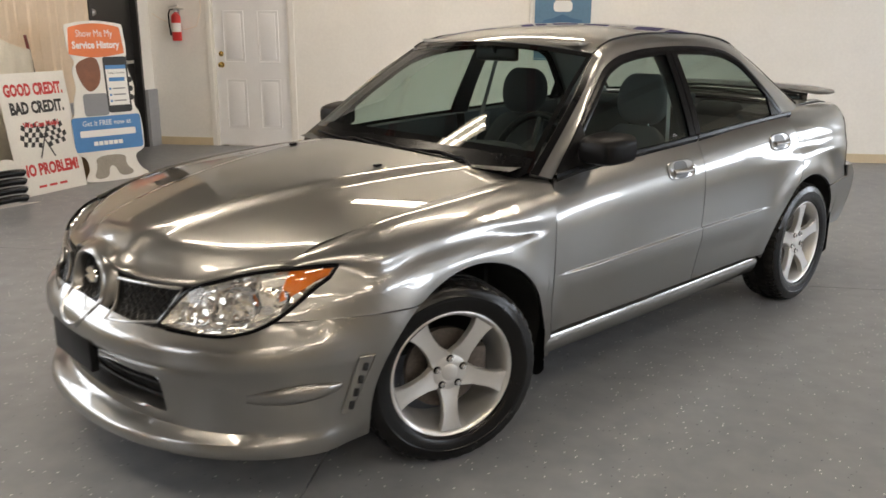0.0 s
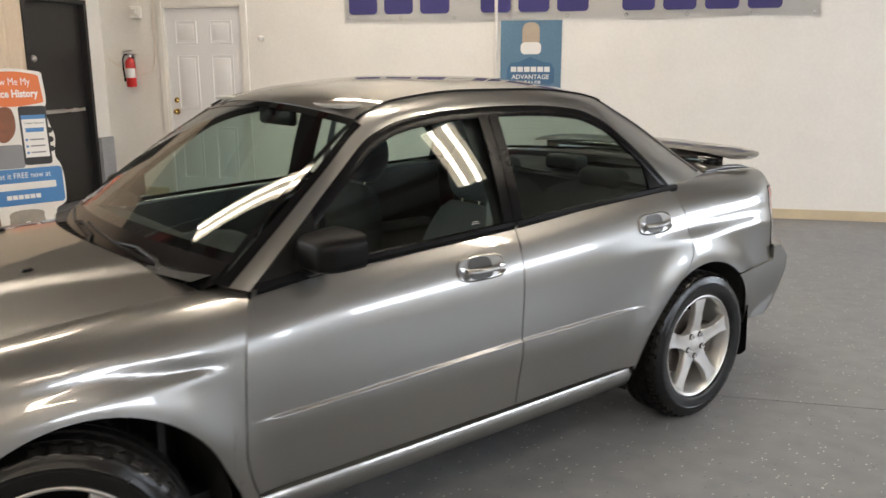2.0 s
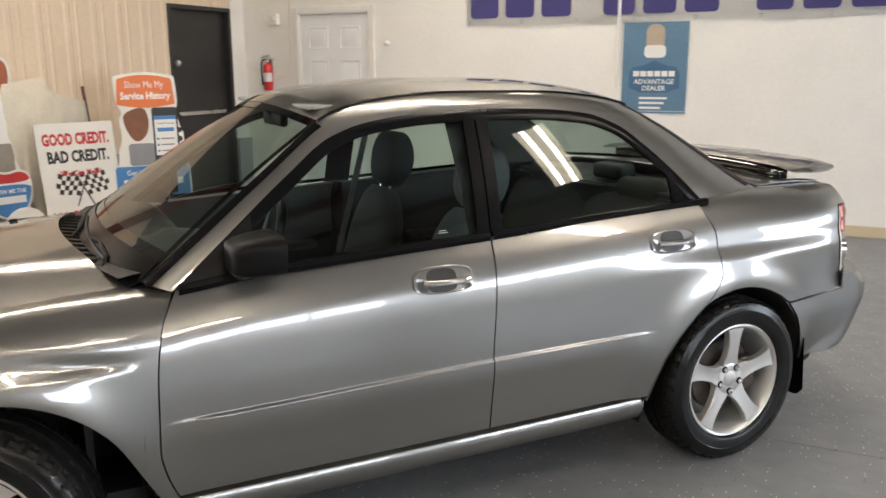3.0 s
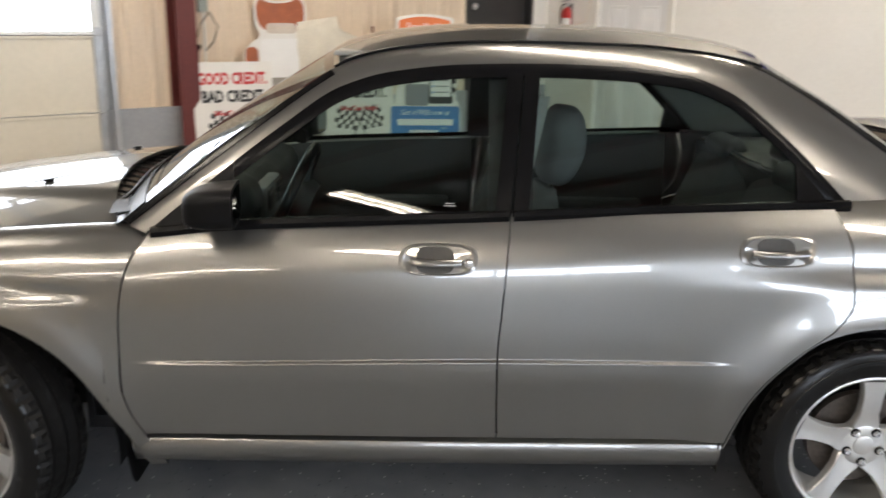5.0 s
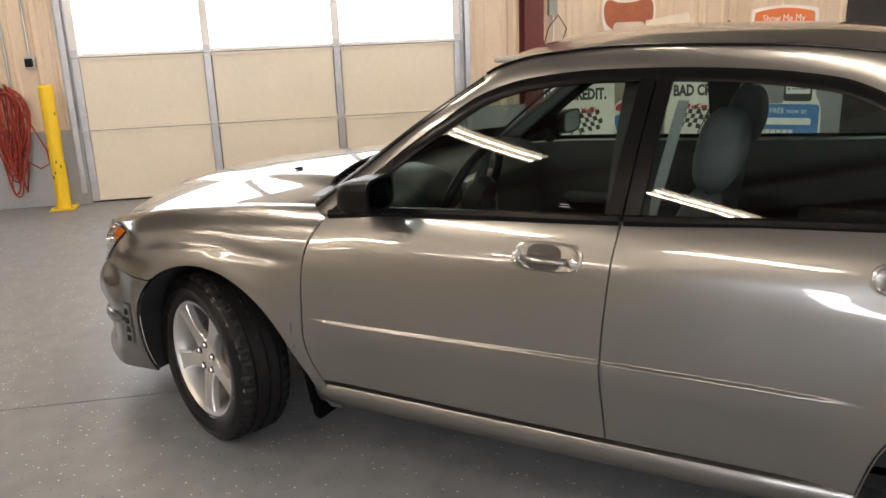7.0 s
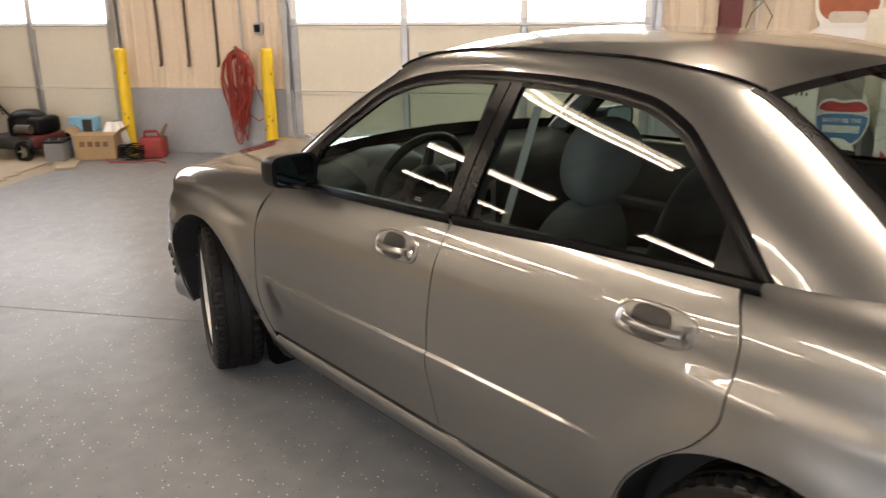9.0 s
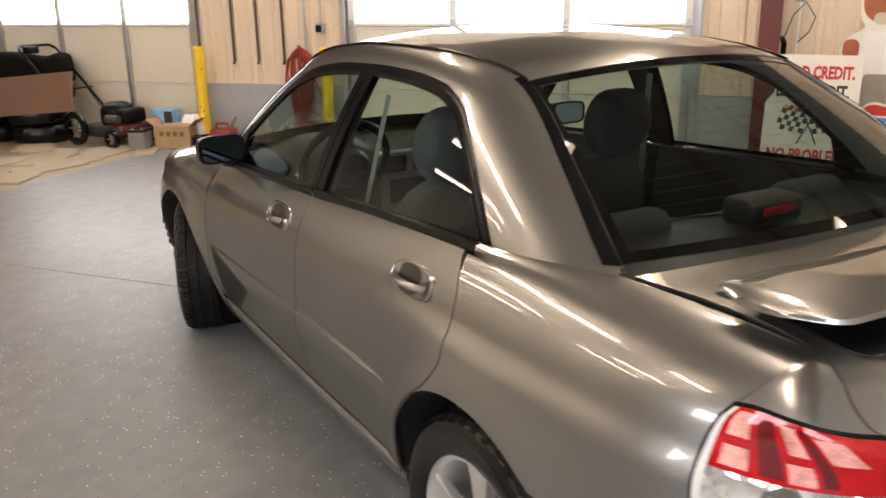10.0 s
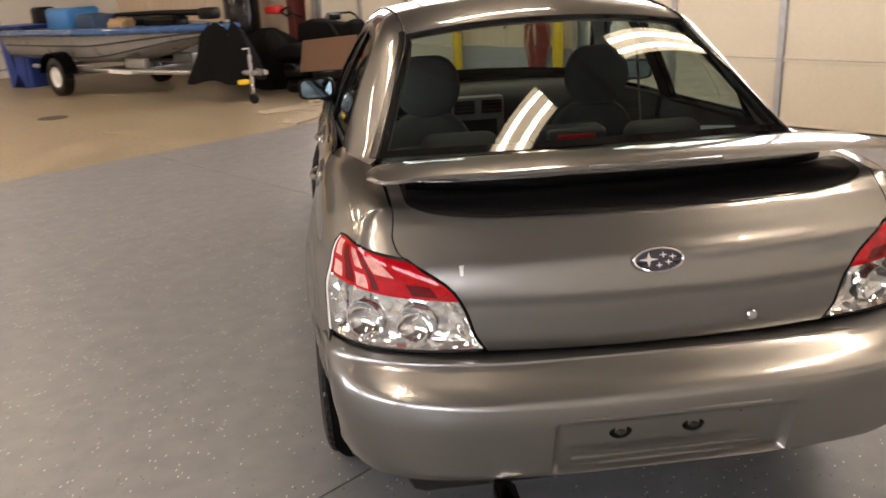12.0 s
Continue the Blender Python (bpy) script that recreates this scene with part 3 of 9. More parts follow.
fend_z = spline([(-0.85, 0.665), (-0.7, 0.712), (-0.56, 0.752), (-0.37, 0.806), (-0.1, 0.852), (0.2, 0.878), (0.47, 0.893), (0.6, 0.90)])


fend_groove = spline([(-0.45, 0.685), (-0.3, 0.712), (-0.1, 0.752), (0.1, 0.762), (0.3, 0.742), (0.48, 0.722)])


def shoulder(x, v, z0, z1, ye, ze):
    """A section of fender or quarter: v 0 to 0.6 up the side, then round over to the inner edge (ye, ze)."""
    if v <= 0.6:
        z = z0 + (z1 - z0) * v / 0.6
        return half(x, z), z
    t = (v - 0.6) / 0.4 * math.pi / 2
    y1 = half(x, z1)
    lean = (half(x, z1 - 0.02) - y1) / 0.02
    y = ye + (y1 - ye) * math.cos(t) ** 0.85 if math.cos(t) > 1e-6 else ye
    return y - lean * (ze - z1) * 0.25 * math.sin(2 * t), z1 + (ze - z1) * math.sin(t) ** 0.95


def fenders(s):
    xs = sorted({round(x, 4) for x in steps(-0.445, -0.25, 14) + steps(-0.25, FAX - FAR, 3)[1:] + [FAX - FAR * math.cos(math.pi * k / 40) for k in range(41)] + steps(FAX + FAR, 0.478, 2)})
    a0, a1 = xs[0], xs[-1]
    edge_y = spline([(0.0, 0.690), (0.30, 0.716), (0.50, 0.732), (0.62, 0.741), (0.70, 0.744), (0.76, 0.735), (0.85, 0.710), (1.0, 0.668)])
    edge_z = spline([(0.0, 0.6035), (0.30, 0.648), (0.50, 0.688), (0.62, 0.715), (0.70, 0.742), (0.76, 0.7495), (0.85, 0.7515), (1.0, 0.7525)])

    def lamp_edge(v):
        # Round the back of the headlamp, then forward along its top.
        y, z = edge_y(v), edge_z(v)
        return Vector((nose_at(y, z) + 0.007 * ss(0.75, 0.6, v), y + 0.003 * ss(0.8, 0.6, v), z + 0.004 * ss(0.6, 0.75, v)))

    def groove(x, z):
        # Shallow hollow above the arch bulge, fading out before the door.
        d = (z - fend_groove(x)) / (0.030 - 0.014 * ss(0.0, 0.45, x))
        return 0.011 * math.exp(-d * d) * ss(0.47, 0.30, x)

    def column(x, v):
        low = max(arch_low(x, FAX, FAZ, FAR, 0.20), 0.6035) if x < FAX else arch_low(x, FAX, FAZ, FAR, 0.20)
        low = min(low, fend_z(x) - 0.16)
        y, z = shoulder(x, v, low, fend_z(x) - 0.15, hood_edge_y(x), fend_z(x))
        return Vector((x, y - groove(x, z), z)), low

    def f(x, v):
        if x < -0.25:
            p, e = column(-0.25, v)[0], lamp_edge(v)
            t = (p - column(-0.235, v)[0]).normalized()
            k = (-0.25 - x) / (-0.25 - a0)
            m = p + t * (e - p).length * 0.5
            q = p * (1 - k) ** 2 + m * 2 * k * (1 - k) + e * k * k
            return Vector((q.x, s * q.y, q.z))
        p, low = column(x, v)
        if x > 0.30:
            # The rear edge follows the door seam.
            xx = x + ss(0.30, a1, x) * (seam_a(min(p.z, 0.9)) - GAP - 0.478)
            y, z = shoulder(xx, v, low, fend_z(x) - 0.15, hood_edge_y(min(xx, 0.47)), fend_z(x))
            return Vector((xx, s * (y - groove(x, z)), z))
        return Vector((p.x, s * p.y, p.z))

    panel("fender", f, xs, steps(0, 1, 50), label="silver-grey front fender over the wheel")


hood_c = spline([(-0.86, 0.690), (-0.835, 0.722), (-0.78, 0.762), (-0.6, 0.822), (-0.3, 0.882), (0.0, 0.920), (0.3, 0.950), (0.48, 0.962)])
hood_line = spline([(-0.85, 0.13), (-0.6, 0.20), (0.0, 0.36), (0.4, 0.47)])
hood_front_z = spline([(0.0, 0.722), (0.13, 0.716), (0.18, 0.690), (0.30, 0.686), (0.46, 0.690), (0.52, 0.708), (0.62, 0.742), (0.70, 0.752)])


def hood_z(x, y):
    ye, ze, zc = hood_edge_y(x), fend_z(x), hood_c(x)
    r = min(1.0, abs(y) / ye)
    z = zc - (zc - ze - 0.004) * r**2.0
    return z + 0.012 * ss(hood_line(x) + 0.045, hood_line(x) - 0.03, abs(y)) - 0.006


def hood():
    ys = steps(-1, 1, 56)

    def front(y):
        a = abs(y)
        x = nose_at(a, hood_front_z(a))
        return x + 0.02 * ss(0.13, 0.2, a)

    def f(u, v):
        k = u**0.8
        y = v * (0.664 + (0.685 - 0.664) * math.sin(math.pi * min(1, k * 1.05)) * 1.0)
        rear = 0.44 - 0.14 * (1 - v * v)
        fx = front(y)
        x = fx + (rear - fx) * u
        y = v * (hood_edge_y(x) - 0.003) if u > 0.25 else y
        if u <= 0.25:
            t = ss(0, 0.25, u)
            y = v * ((1 - t) * 0.655 + t * (hood_edge_y(x) - 0.003))
        z = hood_z(x, y)
        zf = hood_front_z(abs(y))
        z = z + (zf - z) * ss(0.10, 0.0, u)
        return Vector((x, y, z))

    us = [0, 0.012, 0.03, 0.05, 0.08, 0.12] + steps(0.16, 1, 34)
    panel("hood", f, us, ys, label="silver-grey hood with raised centre", out=(0, 0, 0.3))
    for y, x in ((0.33, 0.16), (-0.31, 0.10)):
        bm = bmesh.new()
        add_box(bm, (-0.014, -0.011, 0), (0.014, 0.011, 0.009), 0.003)
        part("washer_nozzle", bm, M_BLACK, CAR, "black washer nozzle").matrix_local = pose(x, y, hood_z(x, y) + 0.0005, 0, -5, 0)


def doors(s):
    fd = thing("front_door", Matrix(), "", "")
    rd = thing("rear_door", Matrix(), "", "")
    for d, word in ((fd, "silver-grey front door with a black mirror"), (rd, "silver-grey rear door")):
        d.parent = CAR
        d.matrix_local = Matrix()
        d["label"] = word
    zs = sorted(set(steps(0, 0.34, 12) + steps(0.34, 0.42, 32) + steps(0.42, 1, 24)))

    def skin(xa, xb):
        def f(u, v):
            zt = belt_z(xa(0.9) + (xb(0.9) - xa(0.9)) * u)
            xm = xa(0.56) + (xb(0.56) - xa(0.56)) * u
            zc = crease_z(xm)
            z = 0.318 + (zc - 0.318) * v / 0.38 if v < 0.38 else zc + (zt - zc) * (v - 0.38) / 0.62
            x = xa(min(z, 0.98)) + GAP + (xb(min(z, 1.0)) - xa(min(z, 0.98)) - 2 * GAP) * u
            return Vector((x, s * half(x, z), z))

        return f

    panel("door_skin", skin(seam_a, seam_b), steps(0, 1, 40), zs, parent=fd)
    panel("door_skin", skin(seam_b, seam_c), steps(0, 1, 36), zs, parent=rd)
    # Handles: a raised oval escutcheon, a cup coloured as shade and a bar.
    for d, cx, cz, key in ((fd, 1.322, 0.839, True), (rd, 2.215, 0.873, False)):
        def at(dx, dz, off):
            x, z = cx + dx, cz + dz
            return Vector((x, s * (half(x, z) + off), z))

        def oval(t, r, a=0.103, b=0.040, n=3.2):
            c, w = math.cos(t), math.sin(t)
            q = (abs(c) ** n + abs(w) ** n) ** (-1 / n)
            return a * r * c * q + 0.004 * w, b * r * w * q

        bm = bmesh.new()
        rings = [(1.0, 0.0005), (0.985, 0.0055), (0.90, 0.0065), (0.86, 0.003), (0.5, 0.002), (0.0, 0.002)]
        sheet(bm, lambda t, k: at(*oval(t, rings[int(k)][0]), rings[int(k)][1]), steps(0, 2 * math.pi, 48), range(len(rings)))
        bmesh.ops.remove_doubles(bm, verts=bm.verts, dist=1e-5)
        esc = part("door_handle", bm, M_PAINT, d, "silver-grey door handle in an oval surround")
        bm = bmesh.new()
        cup = [(1.0, 0.0045), (0.8, 0.0035), (0.0, 0.0030)]
        sheet(bm, lambda t, k: at(-0.008 + 0.050 * cup[int(k)][0] * math.copysign(abs(math.cos(t)) ** 0.6, math.cos(t)), 0.034 * cup[int(k)][0] * math.copysign(abs(math.sin(t)) ** 0.6, math.sin(t)), cup[int(k)][1]), steps(0, 2 * math.pi, 32), range(3))
        bmesh.ops.remove_doubles(bm, verts=bm.verts, dist=1e-5)
        part("cup", bm, mat("handle_cup_shade", (0.055, 0.053, 0.05), 0.38, 0.6, vary=0.1), esc, "handle cup with shade in its colour")
        bm = bmesh.new()
        xs = steps(-0.072, 0.060 if key else 0.076, 14)

        def bar(x, t):
            lift = 0.012 + 0.016 * math.sin(math.pi * min(1, max(0, (x + 0.072) / 0.14))) ** 0.6
            return at(x, -0.002 + 0.0085 * math.sin(t) - 0.02 * x * 0, lift + 0.006 * math.cos(t))

        sheet(bm, bar, xs, steps(0, 2 * math.pi, 12))
        bmesh.ops.remove_doubles(bm, verts=bm.verts, dist=1e-5)
        bmesh.ops.holes_fill(bm, edges=[e for e in bm.edges if e.is_boundary])
        part("handle_bar", bm, M_PAINT, esc)
        if key:
            bm = bmesh.new()
            add_lathe(bm, [(0.0, 0.011), (0.008, 0.011), (0.011, 0.009), (0.0125, 0.003)], Matrix.Translation(at(0.078, -0.006, 0.0)) @ pose(0, 0, 0, 90 * s * -1, 0, 0), 18)
            part("lock", bm, M_CHROME, esc, "chrome lock cylinder")
    return fd, rd


def sills(s):
    prof = [(0.66, 0.215), (0.735, 0.208), (0.768, 0.222), (0.784, 0.247), (0.792, 0.272), (0.792, 0.288), (0.786, 0.299), (0.772, 0.305), (0.745, 0.306)]

    def f(x, k):
        y, z = prof[int(k)]
        return Vector((x, s * (y + plan_p(x) + 0.002), z))

    panel("sill", f, [0.475, 0.478] + steps(0.5, 2.1, 10) + [2.125, 2.13], range(len(prof)), label="silver-grey sill below the doors")


# ---- cabin
win_top = spline([(0.545, 0.884), (0.70, 1.010), (0.895, 1.160), (1.05, 1.262), (1.19, 1.303), (1.40, 1.325), (1.62, 1.330), (1.79, 1.326), (1.99, 1.307), (2.12, 1.262), (2.215, 1.190), (2.322, 1.092), (2.425, 0.985)])
cab_b = spline([(0.42, 0.752), (1.0, 0.762), (1.5, 0.756), (2.0, 0.738), (2.42, 0.712), (2.8, 0.665)])


def cab_y(x, z):
    d = z - belt_z(x)
    return cab_b(x) - 0.375 * d - 0.36 * d * abs(d)


rail_x = spline([(0.545, 0.475), (0.70, 0.632), (0.895, 0.832), (1.05, 1.005), (1.19, 1.16), (1.40, 1.39), (1.62, 1.62), (1.79, 1.80), (1.99, 2.02), (2.12, 2.20), (2.215, 2.355), (2.322, 2.55), (2.425, 2.74)])
rail_z = spline([(0.42, 0.868), (0.475, 0.908), (0.632, 1.024), (0.832, 1.172), (1.005, 1.292), (1.06, 1.326), (1.20, 1.362), (1.50, 1.384), (1.85, 1.380), (2.05, 1.364), (2.20, 1.338), (2.36, 1.262), (2.55, 1.140), (2.74, 1.018), (2.80, 0.99)])
rail_y = spline([(0.42, 0.722), (0.475, 0.709), (0.832, 0.622), (1.03, 0.545), (1.3, 0.504), (1.6, 0.492), (2.0, 0.482), (2.22, 0.480), (2.50, 0.548), (2.74, 0.622)])
WS_TOP, RG_TOP, RG_LOW, WS_LOW = 1.03, 2.235, 2.735, 0.475


def rails(s):
    """A-pillar, roof rail and C-pillar in one strip."""
    xs = sorted(set(steps(0.545, 2.425, 76)))

    def f(x, v):
        z = win_top(x)
        a = Vector((x, s * cab_y(x, z), z))
        bx = rail_x(x)
        b = Vector((bx, s * rail_y(bx), rail_z(bx)))
        d = (b - a).normalized()
        side = Vector((0, s, 0.0))
        up = (side - d * side.dot(d)).normalized()
        wide = (b - a).length
        return a.lerp(b, v) + up * (0.10 * wide * 4 * v * (1 - v)) * (1 if x < 2.0 else 1 - 0.3 * ss(2.0, 2.3, x))

    panel("roof_pillar", f, xs, steps(0, 1, 10), label="silver-grey pillars and roof rail", depth=0.02)
    panel("pillar_moulding", lambda x, v: f(x, v) + Vector((-0.001, s * 0.0025, 0.0015)), [x for x in xs if x < 1.085], steps(0.64, 1.0, 5), M_TRIMB, "black moulding along the windscreen", depth=0.004)
    panel("pillar_moulding", lambda x, v: f(x, v) + Vector((0.001, s * 0.0025, 0.0015)), [x for x in xs if x > 2.11], steps(0.88, 1.0, 4), M_TRIMB, "black moulding along the rear window", depth=0.004)
    # Root of the C-pillar, down to the quarter panel.
    def g(u, v):
        x = 2.425 + (2.80 - 2.425) * u
        a = Vector((x, s * (half(x, 0.96) - 0.012), 0.955))
        bx = rail_x(2.425)
        p0 = Vector((2.425, s * cab_y(2.425, win_top(2.425)), win_top(2.425)))
        p1 = Vector((bx, s * rail_y(bx), rail_z(bx)))
        d = (p1 - p0).normalized()
        side = Vector((0, s, 0))
        up = (side - d * side.dot(d)).normalized()
        b = p0.lerp(p1, u) + up * (0.07 * (p1 - p0).length * 4 * u * (1 - u))
        q = a.lerp(b, v)
        return q + Vector((0, -s * 0.012 * math.sin(math.pi * v), 0))

    panel("pillar_root", g, steps(0, 1, 16), steps(0, 1, 8), depth=0.0)


CAR_SURF = {}


def roof_and_glass():
    def edge(x):
        return rail_y(x), rail_z(x)

    def roof(u, v):
        xf, xr = WS_TOP - 0.045 * (1 - v * v), RG_TOP + 0.07 * (1 - v * v)
        x = xf + (xr - xf) * u
        xe = WS_TOP + (RG_TOP - WS_TOP) * u
        y, z = edge(xe)
        return Vector((x, v * y, z + (0.040 + 0.006 * math.sin(math.pi * u)) * (1 - abs(v) ** 2.2)))

    panel("roof", roof, steps(0, 1, 36), steps(-1, 1, 32), label="silver-grey roof", depth=0.015, out=(1.5, 0, 0.8))

    for sd in (-1, 1):
        bm = bmesh.new()
        add_tube(bm, [roof(u, sd) + Vector((0, sd * 0.003, 0.0015)) for u in steps(0, 1, 40)], 0.0045, 6)
        part("roof_moulding", bm, M_TRIMB, CAR, "black roof moulding", 60)

    def roof_in(u, v):
        p = roof(0.02 + 0.96 * u, v * 0.99)
        return p - Vector((0, 0, 0.035))

    panel("headlining", roof_in, steps(0, 1, 14), steps(-1, 1, 12), M_LINING, "pale grey headlining", depth=0.01, out=(1.5, 0, 3))

    def ws(u, v):
        xe = WS_LOW + (WS_TOP - WS_LOW) * u
        (ya, za), (yb, zb) = edge(WS_LOW), edge(WS_TOP)
        y, z = ya + (yb - ya) * u, za + (zb - za) * u + 0.016 * math.sin(math.pi * u)
        bow = 0.115 + (0.045 - 0.115) * u
        return Vector((xe - bow * (1 - v * v) - 0.0, v * (y - 0.002), z + (0.022 + 0.018 * u) * (1 - v * v) - 0.004))

    CAR_SURF["windscreen"] = ws
    panel("windscreen", ws, steps(0, 1, 20), steps(-1, 1, 24), M_GLASS, "tinted glass windscreen", depth=0, out=(1.5, 0, 0.8))

    def rg(u, v):
        xe = RG_TOP + (RG_LOW - RG_TOP) * u
        (ya, za), (yb, zb) = edge(RG_TOP), edge(RG_LOW)
        y, z = ya + (yb - ya) * u - 0.006 * math.sin(math.pi * u), za + (zb - za) * u + 0.010 * math.sin(math.pi * u)
        bow = 0.07 + 0.045 * u
        return Vector((xe + bow * (1 - v * v), v * (y - 0.002), z + (0.040 - 0.022 * u) * (1 - v * v) - 0.004))

    CAR_SURF["rear_window"] = rg
    panel("rear_window", rg, steps(0, 1, 20), steps(-1, 1, 24), M_REARGLASS, "tinted rear window with heating lines", depth=0, out=(1.5, 0, 0.8))
    # Black ceramic borders and seals, a hair above the glass.
    for f, inset, name in ((ws, 0.035, "windscreen_border"), (rg, 0.034, "rear_window_border")):
        def ring(k, w, f=f, inset=inset):
            c = [(0, -1), (0, 1), (1, 1), (1, -1)]
            i = int(k) % 4
            a, b = c[i], c[(i + 1) % 4]
            t = k - int(k)
            u, v = a[0] + (b[0] - a[0]) * t, a[1] + (b[1] - a[1]) * t
            iu = inset * w * 1.3
            u2 = min(max(u, iu * (3.2 if f is ws else 1)), 1 - iu)
            v2 = min(max(v, -1 + inset * w), 1 - inset * w)
            return f(u2, v2) + Vector((0, 0, 0.0025))

        panel(name, ring, steps(0, 4, 96), [0, 0.5, 1], M_FRIT, "black glass border", depth=0, out=(1.5, 0, 0.8))
    bm = bmesh.new()
    for k in range(12):
        u = 0.16 + 0.062 * k
        add_tube(bm, [rg(u, v) - Vector((0, 0, 0.001)) for v in steps(-0.88, 0.88, 16)], 0.0004, 4)
    part("heating_lines", bm, mat("heating_line_brown", (0.05, 0.03, 0.02), 0.5), CAR, "thin brown heating lines")


def side_glass(s, fd, rd):
    # Small etched marks low on the front door's glass.
    bm = bmesh.new()
    for k, (w, z) in enumerate(((0.032, 0.970), (0.024, 0.976))):
        x = 1.350
        y = s * (cab_y(x, z) + 0.0035)
        add_box(bm, (x - w / 2, y - 0.0004, z - 0.0009), (x + w / 2, y + 0.0004, z + 0.0009))
    part("etched_marks", bm, M_PRINTW0, fd, "tiny white etched marks on the glass", 0)
    bx = lambda z: 1.514 + 0.10 * (z - 0.946)  # middle of the B-pillar

    def pane(xa, xb, inset):
        def f(u, v):
            x = xa + (xb - xa) * u
            top = win_top(x) - inset
            z = belt_z(x) - 0.01 + (max(top, belt_z(x)) - belt_z(x) + 0.01) * v
            return Vector((x, s * (cab_y(x, z) - 0.010), z))

        return f

    panel("window", pane(0.66, 1.50, 0.03), steps(0, 1, 30), steps(0, 1, 10), M_GLASS, "tinted door glass", fd, depth=0, out=(1.3, 0, 1.1))
    panel("window", pane(1.53, 2.40, 0.03), steps(0, 1, 30), steps(0, 1, 10), M_GLASS, "tinted door glass", rd, depth=0, out=(1.3, 0, 1.1))

    # Door frames: a black band below the roof rail, the pillar covers and the belt moulding.
    def band(xa, xb, w):
        def f(x, v):
            z = win_top(x) + 0.004
            dx = 0.02
            slope = (win_top(x + dx) - win_top(x - dx)) / (2 * dx)
            n = Vector((slope, 0, -1)).normalized()
            p = Vector((x, 0, z)) + n * w * v
            p.z = max(p.z, belt_z(p.x) - 0.005)
            return Vector((p.x, s * (cab_y(p.x, p.z) - 0.001 + 0.004 * math.sin(math.pi * v)), p.z))

        return f

    panel("window_frame", band(0.56, 1.515, 0.038), steps(0.56, 1.515, 40), steps(0, 1, 4), M_TRIMB, "black window frame", fd, 0.012, out=(1.3, 0, 1.1))
    panel("window_frame", band(1.515, 2.425, 0.038), steps(1.515, 2.422, 44), steps(0, 1, 4), M_TRIMB, "black window frame", rd, 0.012, out=(1.3, 0, 1.1))

    def pillar(xl, xr):
        def f(u, v):
            zt = win_top(1.55) - 0.01
            z = belt_z(1.5) + (zt - belt_z(1.5)) * v
            x = bx(z) + xl + (xr - xl) * u
            return Vector((x, s * (cab_y(x, z) + 0.002), z))

        return f

    panel("pillar_cover", pillar(-0.044, -0.003), steps(0, 1, 4), steps(0, 1, 12), M_TRIMB, "black pillar cover", fd, 0.012, out=(1.3, 0, 1.1))
    panel("pillar_cover", pillar(0.003, 0.044), steps(0, 1, 4), steps(0, 1, 12), M_TRIMB, "black pillar cover", rd, 0.012, out=(1.3, 0, 1.1))

    def tri(u, v):
        # Solid corner behind the rear glass.
        x = 2.285 + (2.42 - 2.285) * u
        z = belt_z(x) + (max(win_top(x) - belt_z(x), 0)) * v
        return Vector((x, s * (cab_y(x, z) - 0.002), z))

    panel("corner_cover", tri, steps(0, 1, 8), steps(0, 1, 4), M_TRIMB, "black window corner", rd, 0.01, out=(1.3, 0, 1.1))

    def sail(u, v):
        x = 0.575 + (0.775 - 0.575) * u
        z = belt_z(x) - 0.004 + (win_top(x) - belt_z(x)) * v
        return Vector((x, s * (cab_y(x, z) + 0.004), z))

    panel("mirror_base", sail, steps(0, 1, 8), steps(0, 1, 5), M_BLACK, "black mirror base", fd, 0.012, out=(1.3, 0, 1.1))

    def belt(xa, xb):
        prof = [(-0.004, -0.014), (0.008, -0.012), (0.013, 0.002), (0.009, 0.014), (-0.006, 0.016)]

        def f(x, k):
            dy, dz = prof[int(k)]
            z = belt_z(x)
            return Vector((x, s * (max(cab_b(x), half(x, z) - 0.006) + dy), z + dz))

        return f

    panel("belt_moulding", belt(0, 0), steps(0.56, 1.508, 24), range(5), M_TRIMB, "black belt moulding", fd, 0)
    panel("belt_moulding", belt(0, 0), steps(1.520, 2.415, 24), range(5), M_TRIMB, "black belt moulding", rd, 0)
    # Wing mirror.
    bm = bmesh.new()
    def shell(t, r):
        c, w = math.cos(t), math.sin(t)
        q = (abs(c) ** 4.5 + abs(w) ** 4.5) ** (-1 / 4.5)
        taper = (1 - r**3) ** 0.45 if r < 1 else 0
        y = 0.832 + 0.090 * c * q * (0.55 + 0.45 * taper) - 0.01 * r
        z = 0.985 + 0.053 * w * q * (0.60 + 0.40 * taper) - 0.012 * r
        return Vector((0.808 - 0.125 * r + 0.10 * (y - 0.832) * (1 - r), s * y, z))
    rs = [0, 0.08, 0.25, 0.45, 0.65, 0.82, 0.93, 0.98, 1.0]
    sheet(bm, shell, steps(0, 2 * math.pi, 32), rs)
    bmesh.ops.remove_doubles(bm, verts=bm.verts, dist=1e-4)
    bmesh.ops.holes_fill(bm, edges=[e for e in bm.edges if e.is_boundary and abs(e.verts[0].co.x - 0.683) < 0.03])
    add_tube(bm, [(0.72, s * 0.735, 0.925), (0.735, s * 0.77, 0.935), (0.75, s * 0.81, 0.955)], [0.040, 0.034, 0.036], 12)
    sheet(bm, lambda t, r: shell(t, 0) * r + Vector((0.808, s * 0.832, 0.985)) * (1 - r), steps(0, 2 * math.pi, 32), [0.82, 0.92, 1.0])
    mir = part("wing_mirror", bm, M_BLACK, fd, "black wing mirror")
    bm = bmesh.new()
